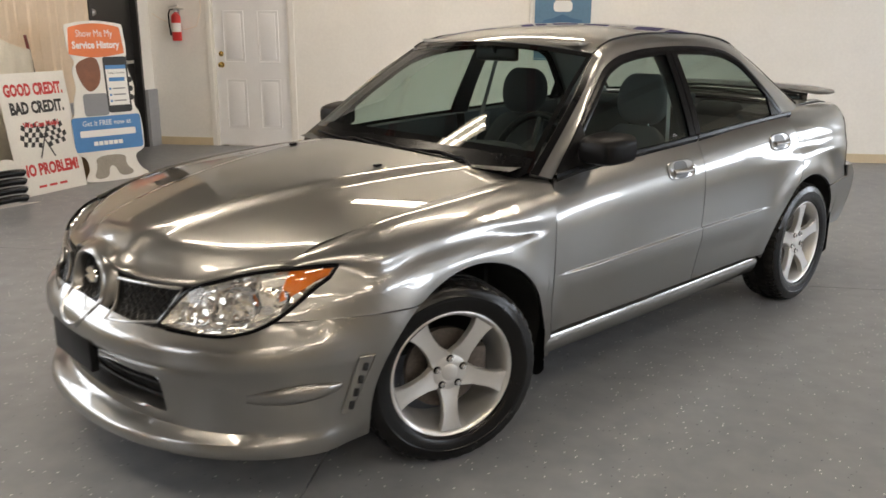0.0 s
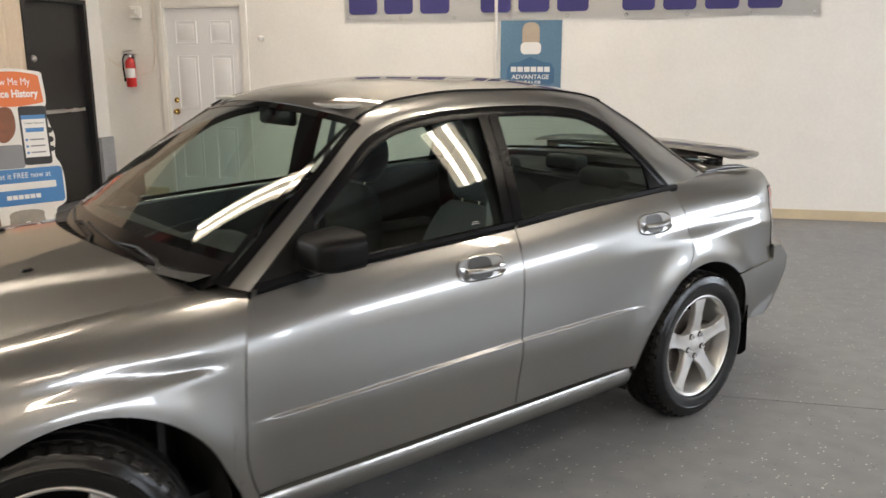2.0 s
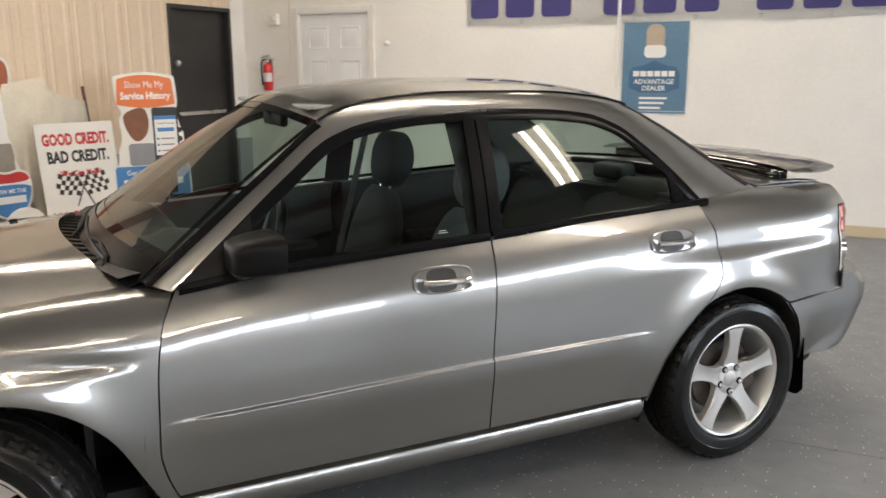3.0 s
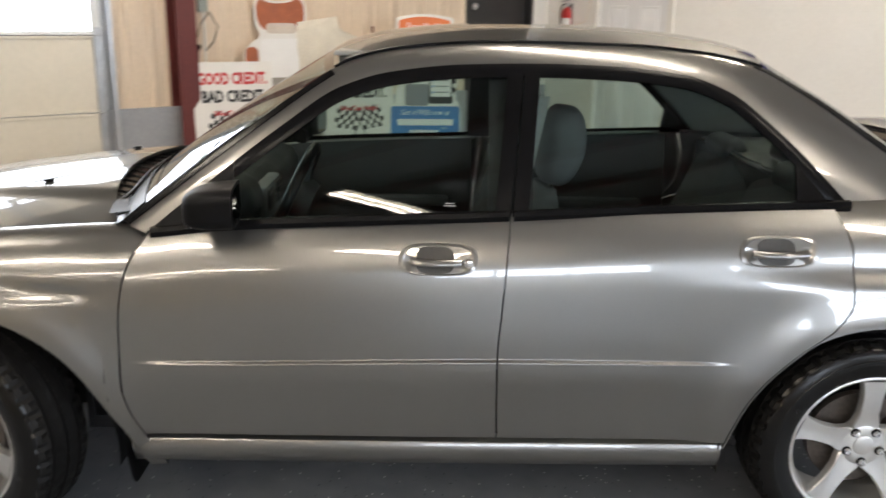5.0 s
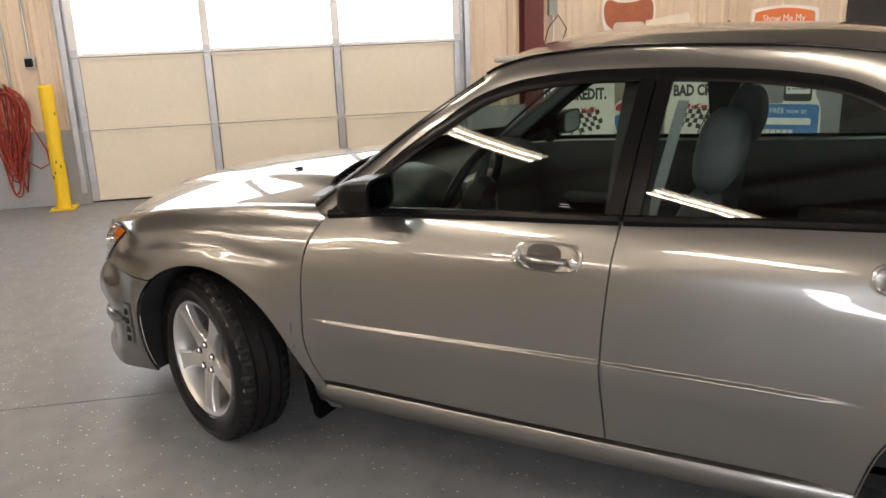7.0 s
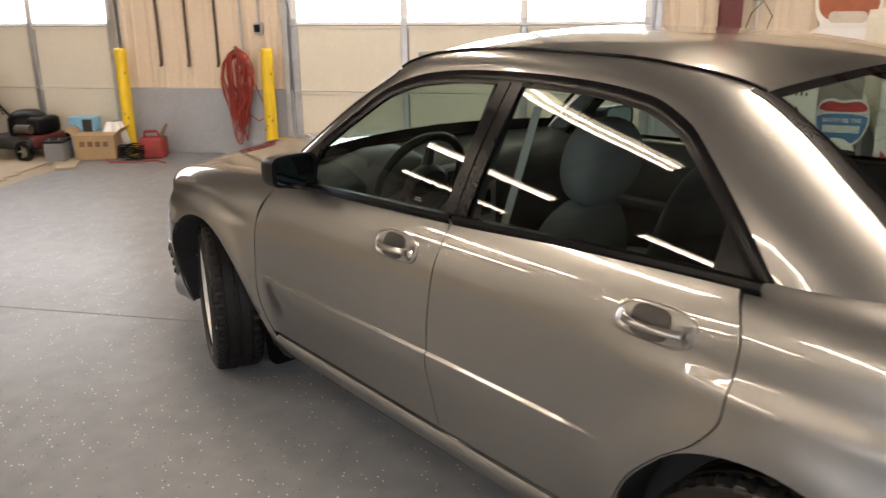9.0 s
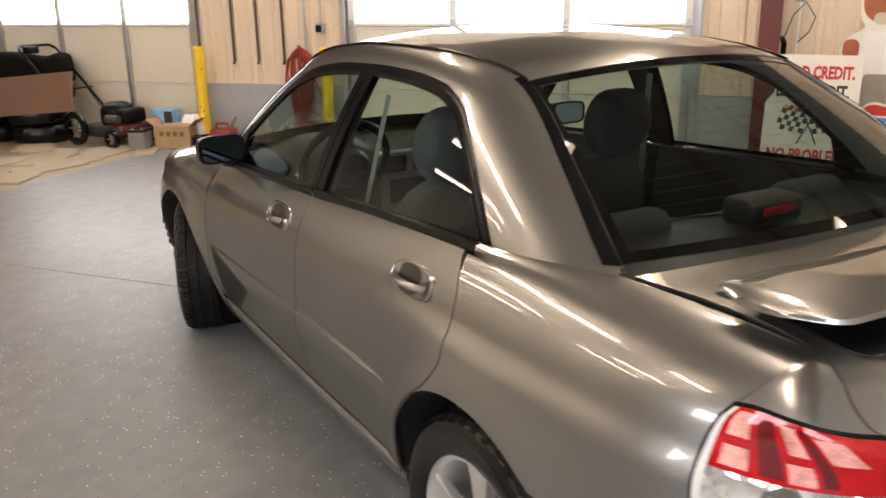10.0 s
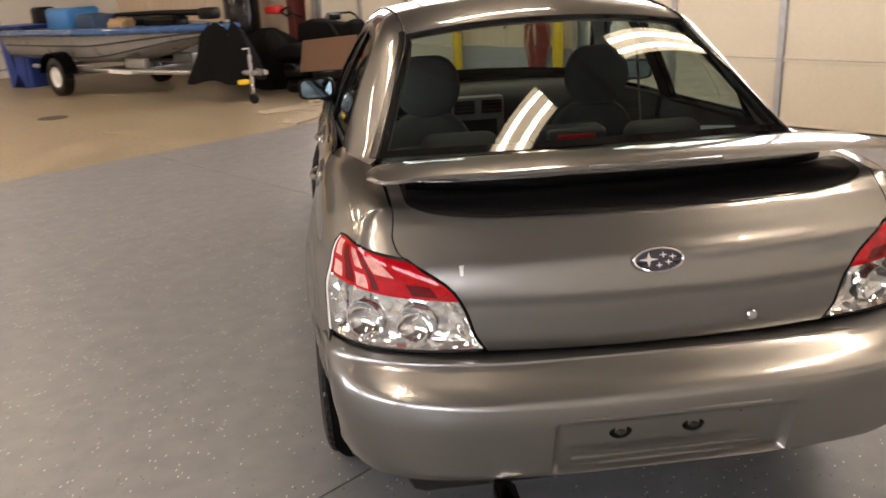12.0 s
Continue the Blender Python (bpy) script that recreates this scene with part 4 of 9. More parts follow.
    sheet(bm, lambda t, r: shell(t, 0) * r + Vector((0.808, s * 0.832, 0.985)) * (1 - r) + Vector((0.0015, 0, 0)), steps(0, 2 * math.pi, 32), [0.0, 0.45, 0.84])
    bmesh.ops.remove_doubles(bm, verts=bm.verts, dist=1e-4)
    part("mirror_glass", bm, mat("mirror_glass", (0.16, 0.22, 0.26), 0.02, 1.0, vary=0.0), mir, "mirror glass")


def quarters(s):
    end = spline([(0.59, 3.095), (0.69, 3.093), (0.80, 3.086), (0.90, 3.105), (0.925, 3.125), (0.97, 3.155), (1.0, 3.180)])
    lid_y = spline([(2.3, 0.69), (2.6, 0.665), (2.75, 0.640), (3.0, 0.622), (3.28, 0.613)])
    top_z = spline([(2.3, 0.990), (2.75, 1.004), (3.0, 1.002), (3.2, 0.990), (3.28, 0.972)])
    zt = RAZ + RAR
    fore = [2.13 + (RAX - 2.13) * k / 14 for k in range(15)]
    us = fore + [RAX + RAR * math.sin(math.pi / 2 * k / 18) for k in range(1, 19)] + steps(RAX + RAR, 3.03, 6)[1:]

    def f(x, v):
        if x <= RAX + 1e-9:
            # Between the door seam and the arch.
            k = (x - 2.13) / (RAX - 2.13)
            if v < 0:
                z = RAZ + RAR * math.sin(math.pi / 2 * (1 + v))
                a = seam_c(z) + GAP
                X = a + k * max(0.004, RAX - RAR * math.cos(math.pi / 2 * (1 + v)) - a)
                return Vector((X, s * half(X, z), z))
            X = x
            for _ in range(4):
                y, z = shoulder(X, v, zt, 0.845, lid_y(X), top_z(X))
                a = seam_c(min(z, 1.0)) + GAP
                X = a + k * (RAX - a)
            return Vector((X, s * min(y, half(X, min(z, 0.845))), z))
        low = min(max(arch_low(x, RAX, RAZ, RAR, 0.30), 0.597), 0.825)
        X = x
        for _ in range(4):
            y, z = shoulder(X, v, low, 0.845, lid_y(X), top_z(X))
            X = x
            if x > 2.9:
                X = x + ss(2.9, us[-1], x) * (end(min(max(z, 0.59), 1.0)) - us[-1])
        return Vector((X, s * min(y, half(X, min(z, 0.845))), z))

    panel("quarter_panel", f, us, [-1 + k / 16 for k in range(16)] + steps(0, 1, 36), label="silver-grey rear quarter panel with arch", keep=lambda x, v: v > 0 or x < RAX)
    return lambda v, back=0: f(us[-1 - back], v)


LID = [(2.78, 1.008, 0.628), (2.95, 1.012, 0.617), (3.10, 1.006, 0.612), (3.20, 0.995, 0.610), (3.255, 0.982, 0.608), (3.29, 0.962, 0.610), (3.315, 0.935, 0.615), (3.338, 0.905, 0.606), (3.359, 0.876, 0.564), (3.375, 0.82, 0.486), (3.381, 0.76, 0.455), (3.380, 0.71, 0.440), (3.370, 0.668, 0.415), (3.355, 0.660, 0.410)]
lid_px, lid_pz, lid_pw = (spline([(i, p[k]) for i, p in enumerate(LID)]) for k in range(3))


def lid_at(i, v):
    y = v * lid_pw(i)
    x = lid_px(i) - 0.245 * abs(y) ** 2.3 * ss(1, 5, i) + 0.07 * (1 - v * v) * ss(2.5, 0, i)
    z = lid_pz(i) + 0.010 * (1 - v * v) * ss(6, 3, i)
    x -= 0.006 * ss(0.806, 0.780, z) + 0.0025 * ss(0.885, 0.915, z) * ss(0.45, 0.30, abs(y)) * ss(0.98, 0.95, z)
    return Vector((x, y, z))


def boot():
    panel("boot_lid", lid_at, steps(0, 13, 104), steps(-1, 1, 48), label="silver-grey boot lid", out=(2.6, 0, 0.5))
    # Emblem and lock.
    bm = bmesh.new()
    add_lathe(bm, [(0.0, 0.006), (0.050, 0.005), (0.054, 0.002)], Matrix.Diagonal((1.06, 0.50, 1, 1)), 40)
    em = part("emblem", bm, M_BLUE, CAR, "dark blue oval emblem with chrome rim")
    em.matrix_local = pose(3.372, -0.022, 0.874, 0, 78, 0) @ pose(0, 0, 0, 0, 0, 90)
    bm = bmesh.new()
    add_tube(bm, [(0.0575 * math.cos(t), 0.0272 * math.sin(t), 0.004) for t in steps(0, 2 * math.pi, 40)[:-1]], 0.0035, 8, closed=True)
    for x, y, r in ((-0.024, 0.002, 0.023), (0.010, 0.011, 0.010), (0.032, 0.006, 0.010), (0.022, -0.006, 0.010), (0.000, -0.012, 0.010)):
        pts = [(x + r * (1 if k % 2 == 0 else 0.28) * math.cos(k * math.pi / 4), y + r * 0.75 * (1 if k % 2 == 0 else 0.28) * math.sin(k * math.pi / 4)) for k in range(8)]
        add_plate(bm, pts, 0.0025, Matrix.Translation((0, 0, 0.005)))
    part("emblem_rim", bm, M_CHROME, em, "chrome rim and small star shapes")
    bm = bmesh.new()
    add_lathe(bm, [(0, 0.006), (0.010, 0.006), (0.013, 0.003), (0.014, 0)], None, 20)
    part("boot_lock", bm, M_CHROME, CAR, "chrome boot lock").matrix_local = pose(3.372, 0.215, 0.715, 0, 90, 0)
    bm = bmesh.new()
    add_box(bm, (-0.012, -0.011, 0), (0.012, 0.011, 0.001), 0.0004)
    part("sticker_patch", bm, mat("sticker_white", (0.8, 0.8, 0.78), 0.5), CAR, "small white sticker remnant").matrix_local = pose(3.319, -0.462, 0.868, 0, 72, 14)


def tail_lamps(s, edge):
    """Lens and housing between the boot lid's edge and the rear edge of the quarter panel."""
    lamp = thing("tail_lamp", Matrix(), "", "")
    lamp.parent = CAR
    lamp.matrix_local = Matrix()
    lamp["label"] = "red and clear tail lamp"
    out_pts = [edge(k / 200) for k in range(201)]
    out_x, out_y = (spline([(p.z, abs(p[k])) for p in out_pts[::8] if 0.6 < p.z < 0.98]) for k in (0, 1))
    in_i = spline([(LID[i][1], i) for i in range(12, 6, -1)])
    top = spline([(0.0, 0.889), (0.12, 0.896), (0.35, 0.907), (0.65, 0.916), (0.88, 0.921), (1.0, 0.919)])
    low = spline([(0.0, 0.672), (0.15, 0.666), (0.5, 0.662), (1.0, 0.660)])

    def surf(t, z, off):
        a = lid_at(in_i(min(max(z, 0.668), 0.905)), 1) + Vector((0.0, 0.004, 0))
        b = Vector((out_x(z) + 0.003, out_y(z), z))
        d = (b - a).length
        ha, hb = a + Vector((-0.20, 0.98, 0)) * d * 0.42, b + Vector((0.90, -0.36, 0)) * d * 0.42
        p = a * (1 - t) ** 3 + ha * 3 * t * (1 - t) ** 2 + hb * 3 * t * t * (1 - t) + b * t**3
        n = Vector((0.95 - 0.5 * t, 0.25 + 0.55 * t, 0.1)).normalized()
        p = p + n * off
        return Vector((p.x, s * p.y, z + n.z * off))

    def lens(za, zb, off, ta=0.0, tb=1.0):
        def f(t, v):
            t = ta + (tb - ta) * t
            lo, hi = low(t) + 0.003, top(t) - 0.003
            a, b = min(max(za(t), lo), hi), min(max(zb(t), lo), hi)
            return surf(t, a + (b - a) * v, off if off > -0.02 else off * min(1, t / 0.1, (1 - t) / 0.1, v / 0.15, (1 - v) / 0.15) ** 0.5)

        return f

    ts = steps(0, 1, 36)
    split = lambda t: 0.796 + 0.02 * t
    panel("housing", lens(lambda t: 0, lambda t: 2, -0.035), ts, steps(0, 1, 18), M_FACET, "bright faceted reflector", lamp, 0, out=(2.6, 0, 0.7))
    panel("red_lens", lens(split, lambda t: 2, 0.0), ts, steps(0, 1, 12), M_REDLENS, "red lens", lamp, 0.006, out=(2.6, 0, 0.7))
    panel("clear_lens", lens(lambda t: 0, split, 0.0), ts, steps(0, 1, 12), M_LENS, "clear lens", lamp, 0, out=(2.6, 0, 0.7))
    # Flat blocks of deeper and paler colour on the red lens, and a bright outer rim.
    dark_red = mat("deep_red_lens", (0.14, 0.002, 0.004), 0.04, vary=0.3, scale=20, spec=0.6)
    pale_red = mat("pale_red_lens", (0.80, 0.36, 0.33), 0.05, vary=0.5, scale=30, spec=0.7)
    for ta, tb, va, vb, block in ((0.68, 0.78, 0.08, 0.90, dark_red), (0.82, 0.93, 0.55, 0.92, pale_red), (0.82, 0.93, 0.08, 0.40, pale_red), (0.54, 0.63, 0.50, 0.90, pale_red), (0.55, 0.66, 0.06, 0.36, pale_red), (0.28, 0.44, 0.46, 0.84, pale_red), (0.46, 0.52, 0.08, 0.90, dark_red), (0.10, 0.24, 0.08, 0.35, dark_red)):
        panel("lens_block", lambda t, v, ta=ta, tb=tb, va=va, vb=vb: surf(ta + (tb - ta) * t, split(ta + (tb - ta) * t) + (top(ta + (tb - ta) * t) - split(ta + (tb - ta) * t)) * (va + (vb - va) * v), 0.0012), steps(0, 1, 6), steps(0, 1, 5), block, "flat coloured block on the red lens", lamp, 0, out=(2.6, 0, 0.7))
    panel("rim", lens(lambda t: 0, lambda t: 2, 0.0015, 0.965, 1.0), steps(0, 1, 4), steps(0, 1, 16), M_SASH, "bright outer rim", lamp, 0, out=(2.6, 0, 0.7))
    # Painted corner between lid, quarter panel and lamp.
    v0 = min(range(201), key=lambda k: abs(out_pts[k].z - 0.922)) / 200

    def corner(u, v):
        # Rounds over from the lid's seam to the quarter panel, in line with both.
        i = 7.5 - 4.2 * u
        lid, inner = lid_at(i, 1) + Vector((0, 0.003, 0)), lid_at(i, 0.94)
        out = (lid - inner).normalized()
        lid, out = Vector((lid.x, s * lid.y, lid.z)), Vector((out.x, s * out.y, out.z))
        q, q1 = edge(v0 + (1 - v0) * u), edge(v0 + (1 - v0) * u, 1)
        d = (q - lid).length * 0.36
        p1, p2 = lid + out * d, q + (q - q1).normalized() * d
        bez = lid * (1 - v) ** 3 + p1 * 3 * v * (1 - v) ** 2 + p2 * 3 * v * v * (1 - v) + q * v**3
        if u == 0:
            corner.base[v] = bez
        row = surf(v, top(v) + 0.003, 0.0) - corner.base[v]
        return bez + row * (1 - u) ** 2.2

    corner.base = {}
    panel("quarter_corner", corner, steps(0, 1, 14), steps(0, 1, 16), M_PAINT, "", None, 0.006, out=(2.6, 0, 0.6))
    for y, z in ((0.66, 0.728), (0.30, 0.730)):
        bm = bmesh.new()
        d = Vector((0.9 - 0.25 * y, s * (0.2 + 0.4 * y), 0)).normalized()
        base = surf(y, z, -0.026)
        m = Matrix.Translation(base) @ d.to_track_quat("Z", "Y").to_matrix().to_4x4()
        add_lathe(bm, [(0.0, -0.012), (0.020, -0.008), (0.038, 0.004), (0.045, 0.018), (0.048, 0.018), (0.05, 0.0)], m, 28)
        part("reflector_bowl", bm, M_CHROME, lamp, "round chrome reflector")
        bm = bmesh.new()
        add_lathe(bm, [(0.0, 0.022), (0.009, 0.018), (0.012, 0.008), (0.010, -0.01)], m, 16)
        part("bulb", bm, M_LENS, lamp, "lamp bulb")
    # Dark gasket round the lens.
    bm = bmesh.new()
    loop = [surf(t, top(t), -0.002) for t in ts] + [surf(1, top(1) + (low(1) - top(1)) * k / 12, -0.002) for k in range(1, 12)]
    loop += [surf(t, low(t), -0.002) for t in reversed(ts)] + [surf(0, low(0) + (top(0) - low(0)) * k / 12, -0.002) for k in range(1, 12)]
    add_tube(bm, loop, 0.0045, 6, closed=True)
    part("gasket", bm, M_TRIMB, lamp, "black gasket")


def rear_bumper():
    zs = [0.332, 0.336, 0.342, 0.35, 0.36, 0.375, 0.385, 0.395, 0.42, 0.45, 0.48, 0.51, 0.52, 0.53, 0.54, 0.556, 0.568, 0.578, 0.586, 0.596, 0.61, 0.625, 0.64, 0.652, 0.657, 0.70]
    ycol = sorted(set([0, 0.05, 0.10, 0.15, 0.20, 0.24, 0.26, 0.27, 0.28, 0.29, 0.32] + steps(0.36, 0.78, 16)))

    def pt(k, z):
        sgn = -1 if k < 0 else 1
        a = abs(k)
        if z > 0.66 and a > 1:
            z = 0.657
        if a <= 1:
            y = ycol[min(len(ycol) - 1, round(a * (len(ycol) - 1)))]
            b = side_w(TX, min(z, 0.6)) - 0.005
            x = TX + (tail_x(z) - TX) * max(0, 1 - (y / b) ** TN) ** (1 / TN)
            inset = 0.024 * ss(0.295, 0.272, y) * ss(0.380, 0.394, z) * ss(0.540, 0.524, z)
            x -= inset
            if z > 0.66:
                # Ledge in below lid and lamps.
                return pt(k, 0.657) + Vector((-0.07, 0, -0.002))
            # The lower lip rises towards the middle.
            lip = max(0, 0.385 - z) * 0.6 * ss(0.75, 0.35, y)
            return Vector((x, sgn * y, z + lip))
        # Side return to the wheel arch.
        b = side_w(TX, min(z, 0.6)) - 0.005
        y0 = ycol[-1]
        x0 = TX + (tail_x(z) - TX) * max(0, 1 - (y0 / b) ** TN) ** (1 / TN)
        d = RAR**2 - (z - RAZ) ** 2
        xa = RAX + math.sqrt(max(d, 0.0)) + 0.004
        t = a - 1
        x = x0 + ((3.100 if z > 0.594 else xa) - x0) * t
        w = half(x, min(z, 0.6)) - 0.005 if x < TX + 0.1 else b * max(0, 1 - ((x - TX) / (tail_x(z) - TX)) ** TN) ** (1 / TN)
        w = max(y0, min(w, side_w(x, min(z, 0.6))))
        return Vector((x, sgn * w, z))

    n = len(ycol) - 1
    ks = [-2 + i / 10 for i in range(10)] + [-1 + i / n for i in range(n)] + [i / n for i in range(n + 1)] + [1 + (i + 1) / 10 for i in range(10)]
    bum = panel("rear_bumper", pt, ks, zs, label="silver-grey rear bumper with an empty number-plate recess")
    # Empty number-plate recess: ribs, screws, fixing clips.
    bm = bmesh.new()
    xr = 3.4505
    add_box(bm, (xr, -0.245, 0.425), (xr + 0.004, 0.215, 0.431), 0.001)
    add_box(bm, (xr, -0.18, 0.408), (xr + 0.004, 0.15, 0.414), 0.001)
    add_box(bm, (3.482, -0.26, 0.545), (3.489, 0.22, 0.550), 0.002)
    part("plate_ribs", bm, M_PAINT, bum, "moulded ribs")
    for y, z, r in ((-0.128, 0.489, 0.026), (0.048, 0.489, 0.026), (0.160, 0.514, 0.018)):
        bm = bmesh.new()
        add_lathe(bm, [(r * 0.55, 0.003), (r * 0.8, 0.005), (r, 0.003), (r * 1.1, 0.0)], pose(xr + 0.001, y, z, 0, 90, 0) @ Matrix.Diagonal((0.75, 1, 1, 1)), 18)
        clip = part("plate_clip", bm, M_TRIMB, bum, "dark plate fixing hole")
        bm = bmesh.new()
        add_lathe(bm, [(0.0, 0.009), (r * 0.22, 0.008), (r * 0.32, 0.003), (r * 0.55, 0.001)], pose(xr + 0.001, y, z, 0, 90, 0) @ Matrix.Diagonal((0.75, 1, 1, 1)), 8)
        part("screw", bm, M_DISC, clip, "dull iron screw")
    bm = bmesh.new()
    add_lathe(bm, [(0.034, -0.14), (0.037, -0.01), (0.038, 0.0), (0.036, 0.001), (0.034, -0.01), (0.030, -0.14)], pose(3.475, -0.385, 0.275, 0, 90, 0), 28)
    add_tube(bm, [(3.34, -0.385, 0.275), (3.2, -0.395, 0.262), (2.95, -0.40, 0.265)], 0.022, 14)
    part("exhaust_pipe", bm, M_CHROME, CAR, "polished exhaust tail pipe")
    bm = bmesh.new()
    add_box(bm, (2.90, -0.62, 0.20), (3.22, -0.16, 0.33), 0.05)
    part("silencer", bm, M_WELL, CAR, "dull exhaust silencer")


def spoiler():
    bm = bmesh.new()
    prof = [(-0.118, 0.000), (-0.10, 0.008), (-0.05, 0.015), (0.03, 0.019), (0.095, 0.018), (0.126, 0.014), (0.130, 0.006), (0.10, 0.001), (0.02, -0.003), (-0.07, -0.005), (-0.108, -0.004)]

    def f(v, k):
        px, pz = prof[int(k) % len(prof)]
        a = abs(v)
        # Straight blade; rounded tips that bend down a little.
        tip = math.sqrt(max(0.0, 1 - ss(0.90, 1.0, a) ** 2 * 0.96))
        return Vector((3.155 + 0.012 + (px - 0.012) * (0.25 + 0.75 * tip) - 0.075 * a**2.2, v * 0.664, 1.058 + pz * (0.4 + 0.6 * tip) - 0.010 * ss(0.72, 1.0, a) + 0.010 * (1 - a * a)))

    vs = sorted(set([-1 + k * 0.01 for k in range(12)] + steps(-0.88, 0.88, 36) + [1 - k * 0.01 for k in range(12)]))
    sheet(bm, f, vs, range(len(prof) + 1))
    bmesh.ops.remove_doubles(bm, verts=bm.verts, dist=1e-5)
    bmesh.ops.holes_fill(bm, edges=[e for e in bm.edges if e.is_boundary])
    sp = part("boot_spoiler", bm, M_PAINT, CAR, "silver-grey boot spoiler blade on two legs", 50)
    # The blade's dark reflection in the silver lid, laid on as gloss black.
    panel("lid_dark_reflection", lambda u, v: lid_at(0.9 + 3.95 * u, v * 0.95 * (1 - u**6) ** (1 / 6)) + Vector((0.003, 0, 0.004)), [1 - (1 - k / 28) ** 2.2 for k in range(28)] + [0.9999], steps(-1, 1, 40), M_GLOSSK, "blade's dark reflection on the lid, put in as gloss black", sp, 0.003, out=(2.6, 0, 0.5))
    # Added dark body that stands for the shaded gap between lid and blade.
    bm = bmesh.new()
    def gap_filler(v, t):
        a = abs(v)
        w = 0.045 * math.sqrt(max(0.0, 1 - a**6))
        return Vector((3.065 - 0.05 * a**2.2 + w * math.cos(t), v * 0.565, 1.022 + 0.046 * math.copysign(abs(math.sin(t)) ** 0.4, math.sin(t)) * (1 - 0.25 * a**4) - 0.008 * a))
    sheet(bm, gap_filler, steps(-1, 1, 40), steps(0, 2 * math.pi, 20))
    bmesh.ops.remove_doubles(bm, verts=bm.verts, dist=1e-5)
    part("gap_filler", bm, M_GLOSSK, sp, "added dark filler for the shaded gap under the blade", 60)
    bm = bmesh.new()
    add_box(bm, (3.278, -0.16, 1.073), (3.290, 0.16, 1.083), 0.002)
    part("brake_strip", bm, mat("smoked_lens", (0.10, 0.095, 0.09), 0.2, coat=0.8), sp, "smoked brake strip")


def front_bumper():
    zs = [0.186, 0.192, 0.20, 0.215, 0.23, 0.24, 0.25, 0.262, 0.28, 0.295, 0.302, 0.31, 0.34, 0.37, 0.395, 0.403, 0.412, 0.425, 0.44, 0.45, 0.46, 0.47, 0.48, 0.49, 0.505, 0.525, 0.54, 0.552, 0.563, 0.573, 0.58]
    ycol = sorted(set(steps(0, 0.36, 12) + [0.385, 0.395, 0.405, 0.415, 0.43] + steps(0.46, 0.76, 22)))

    def upper(y):
        # The top edge follows grille, lamps and fender.
        return spline([(0, 0.58), (0.18, 0.575), (0.40, 0.565), (0.60, 0.559), (0.65, 0.570), (0.69, 0.598), (0.72, 0.599), (0.78, 0.599)])(y)

    def pt(k, z):
        sgn = -1 if k < 0 else 1
        a = abs(k)
        y = ycol[min(len(ycol) - 1, round(min(a, 1) * (len(ycol) - 1)))]
        if a <= 1:
            z = 0.186 + (z - 0.186) * (upper(y) - 0.186) / (0.58 - 0.186)
            x = nose_at(y, z)
            inset = 0.06 * ss(0.412, 0.395, y) * ss(0.297, 0.306, z) * ss(0.412, 0.400, z)
            return Vector((x + inset, sgn * y, z))
        top = 0.599
        z = 0.186 + (z - 0.186) * (top - 0.186) / (0.58 - 0.186)
        x0 = nose_at(ycol[-1], 0.186 + (z - 0.186) * (upper(ycol[-1]) - 0.186) / (top - 0.186))
        d = FAR**2 - (z - FAZ) ** 2
        xa = FAX - math.sqrt(max(d, 0)) - 0.002
        x = x0 + (xa - x0) * (a - 1)
        return Vector((x, sgn * max(ycol[-1], half(x, z)), z))

    n = len(ycol) - 1
    ks = [-2 + i / 12 for i in range(12)] + [-1 + i / n for i in range(n)] + [i / n for i in range(n + 1)] + [1 + (i + 1) / 12 for i in range(12)]
    bum = panel("front_bumper", pt, ks, zs, label="silver-grey front bumper with lip and lower intake", out=(1.0, 0, 0.35))
    # Dark lower intake with slats.
    bm = bmesh.new()
    sheet(bm, lambda y, z: Vector((nose_at(y, z) + 0.055, y, z)), steps(-0.405, 0.405, 24), steps(0.300, 0.410, 4))
    part("intake_back", bm, M_WELL, bum, "dark lower intake")
    for z in (0.335, 0.375):
        bm = bmesh.new()
        add_tube(bm, [(nose_at(y, z) + 0.035, y, z) for y in steps(-0.40, 0.40, 16)], 0.006, 8)
        part("intake_slat", bm, M_BLACK, bum, "black intake slat")
    # Bare number-plate bracket.
    bm = bmesh.new()
    sheet(bm, lambda y, z: Vector((nose_at(y, 0.45) - 0.018, y, z)), steps(-0.155, 0.155, 10), steps(0.375, 0.475, 4))
    part("plate_bracket", bm, M_BLACK, bum, "bare black number-plate bracket")
    bm = bmesh.new()
    add_box(bm, (nose_at(0, 0.45) - 0.018, -0.155, 0.372), (nose_at(0, 0.45) + 0.01, 0.155, 0.478), 0.006)
    part("bracket_block", bm, M_BLACK, bum)
    for s in (-1, 1):
        # Fog-lamp blank with a long fin, and a vertical vent with four slots.
        bm = bmesh.new()
        def fin(u, t):
            x = -0.672 + (0.672 - 0.437) * u
            zc = 0.376 + 0.020 * u
            h = 0.028 * math.sin(math.pi * min(1, 0.06 + u * 0.90)) ** 0.55
            z = zc + h * math.sin(t)
            return Vector((x, s * (half(x, z) + 0.001 + 0.020 * math.cos(t) * math.sin(math.pi * (0.05 + 0.9 * u)) ** 0.6), z))
        sheet(bm, fin, steps(0, 1, 24), steps(-math.pi / 2, math.pi / 2, 10))
        part("fin", bm, M_PAINT, bum, "long moulded fin")
        bm = bmesh.new()
        def vent(a, b):
            z = 0.300 + 0.178 * b
            x = -0.432 + 0.045 * b + a * (0.036 + 0.012 * b)
            return Vector((x, s * (half(x, z) + 0.003 + 0.006 * math.sin(math.pi * a)), z))
        sheet(bm, vent, steps(0, 1, 6), steps(0, 1, 12))
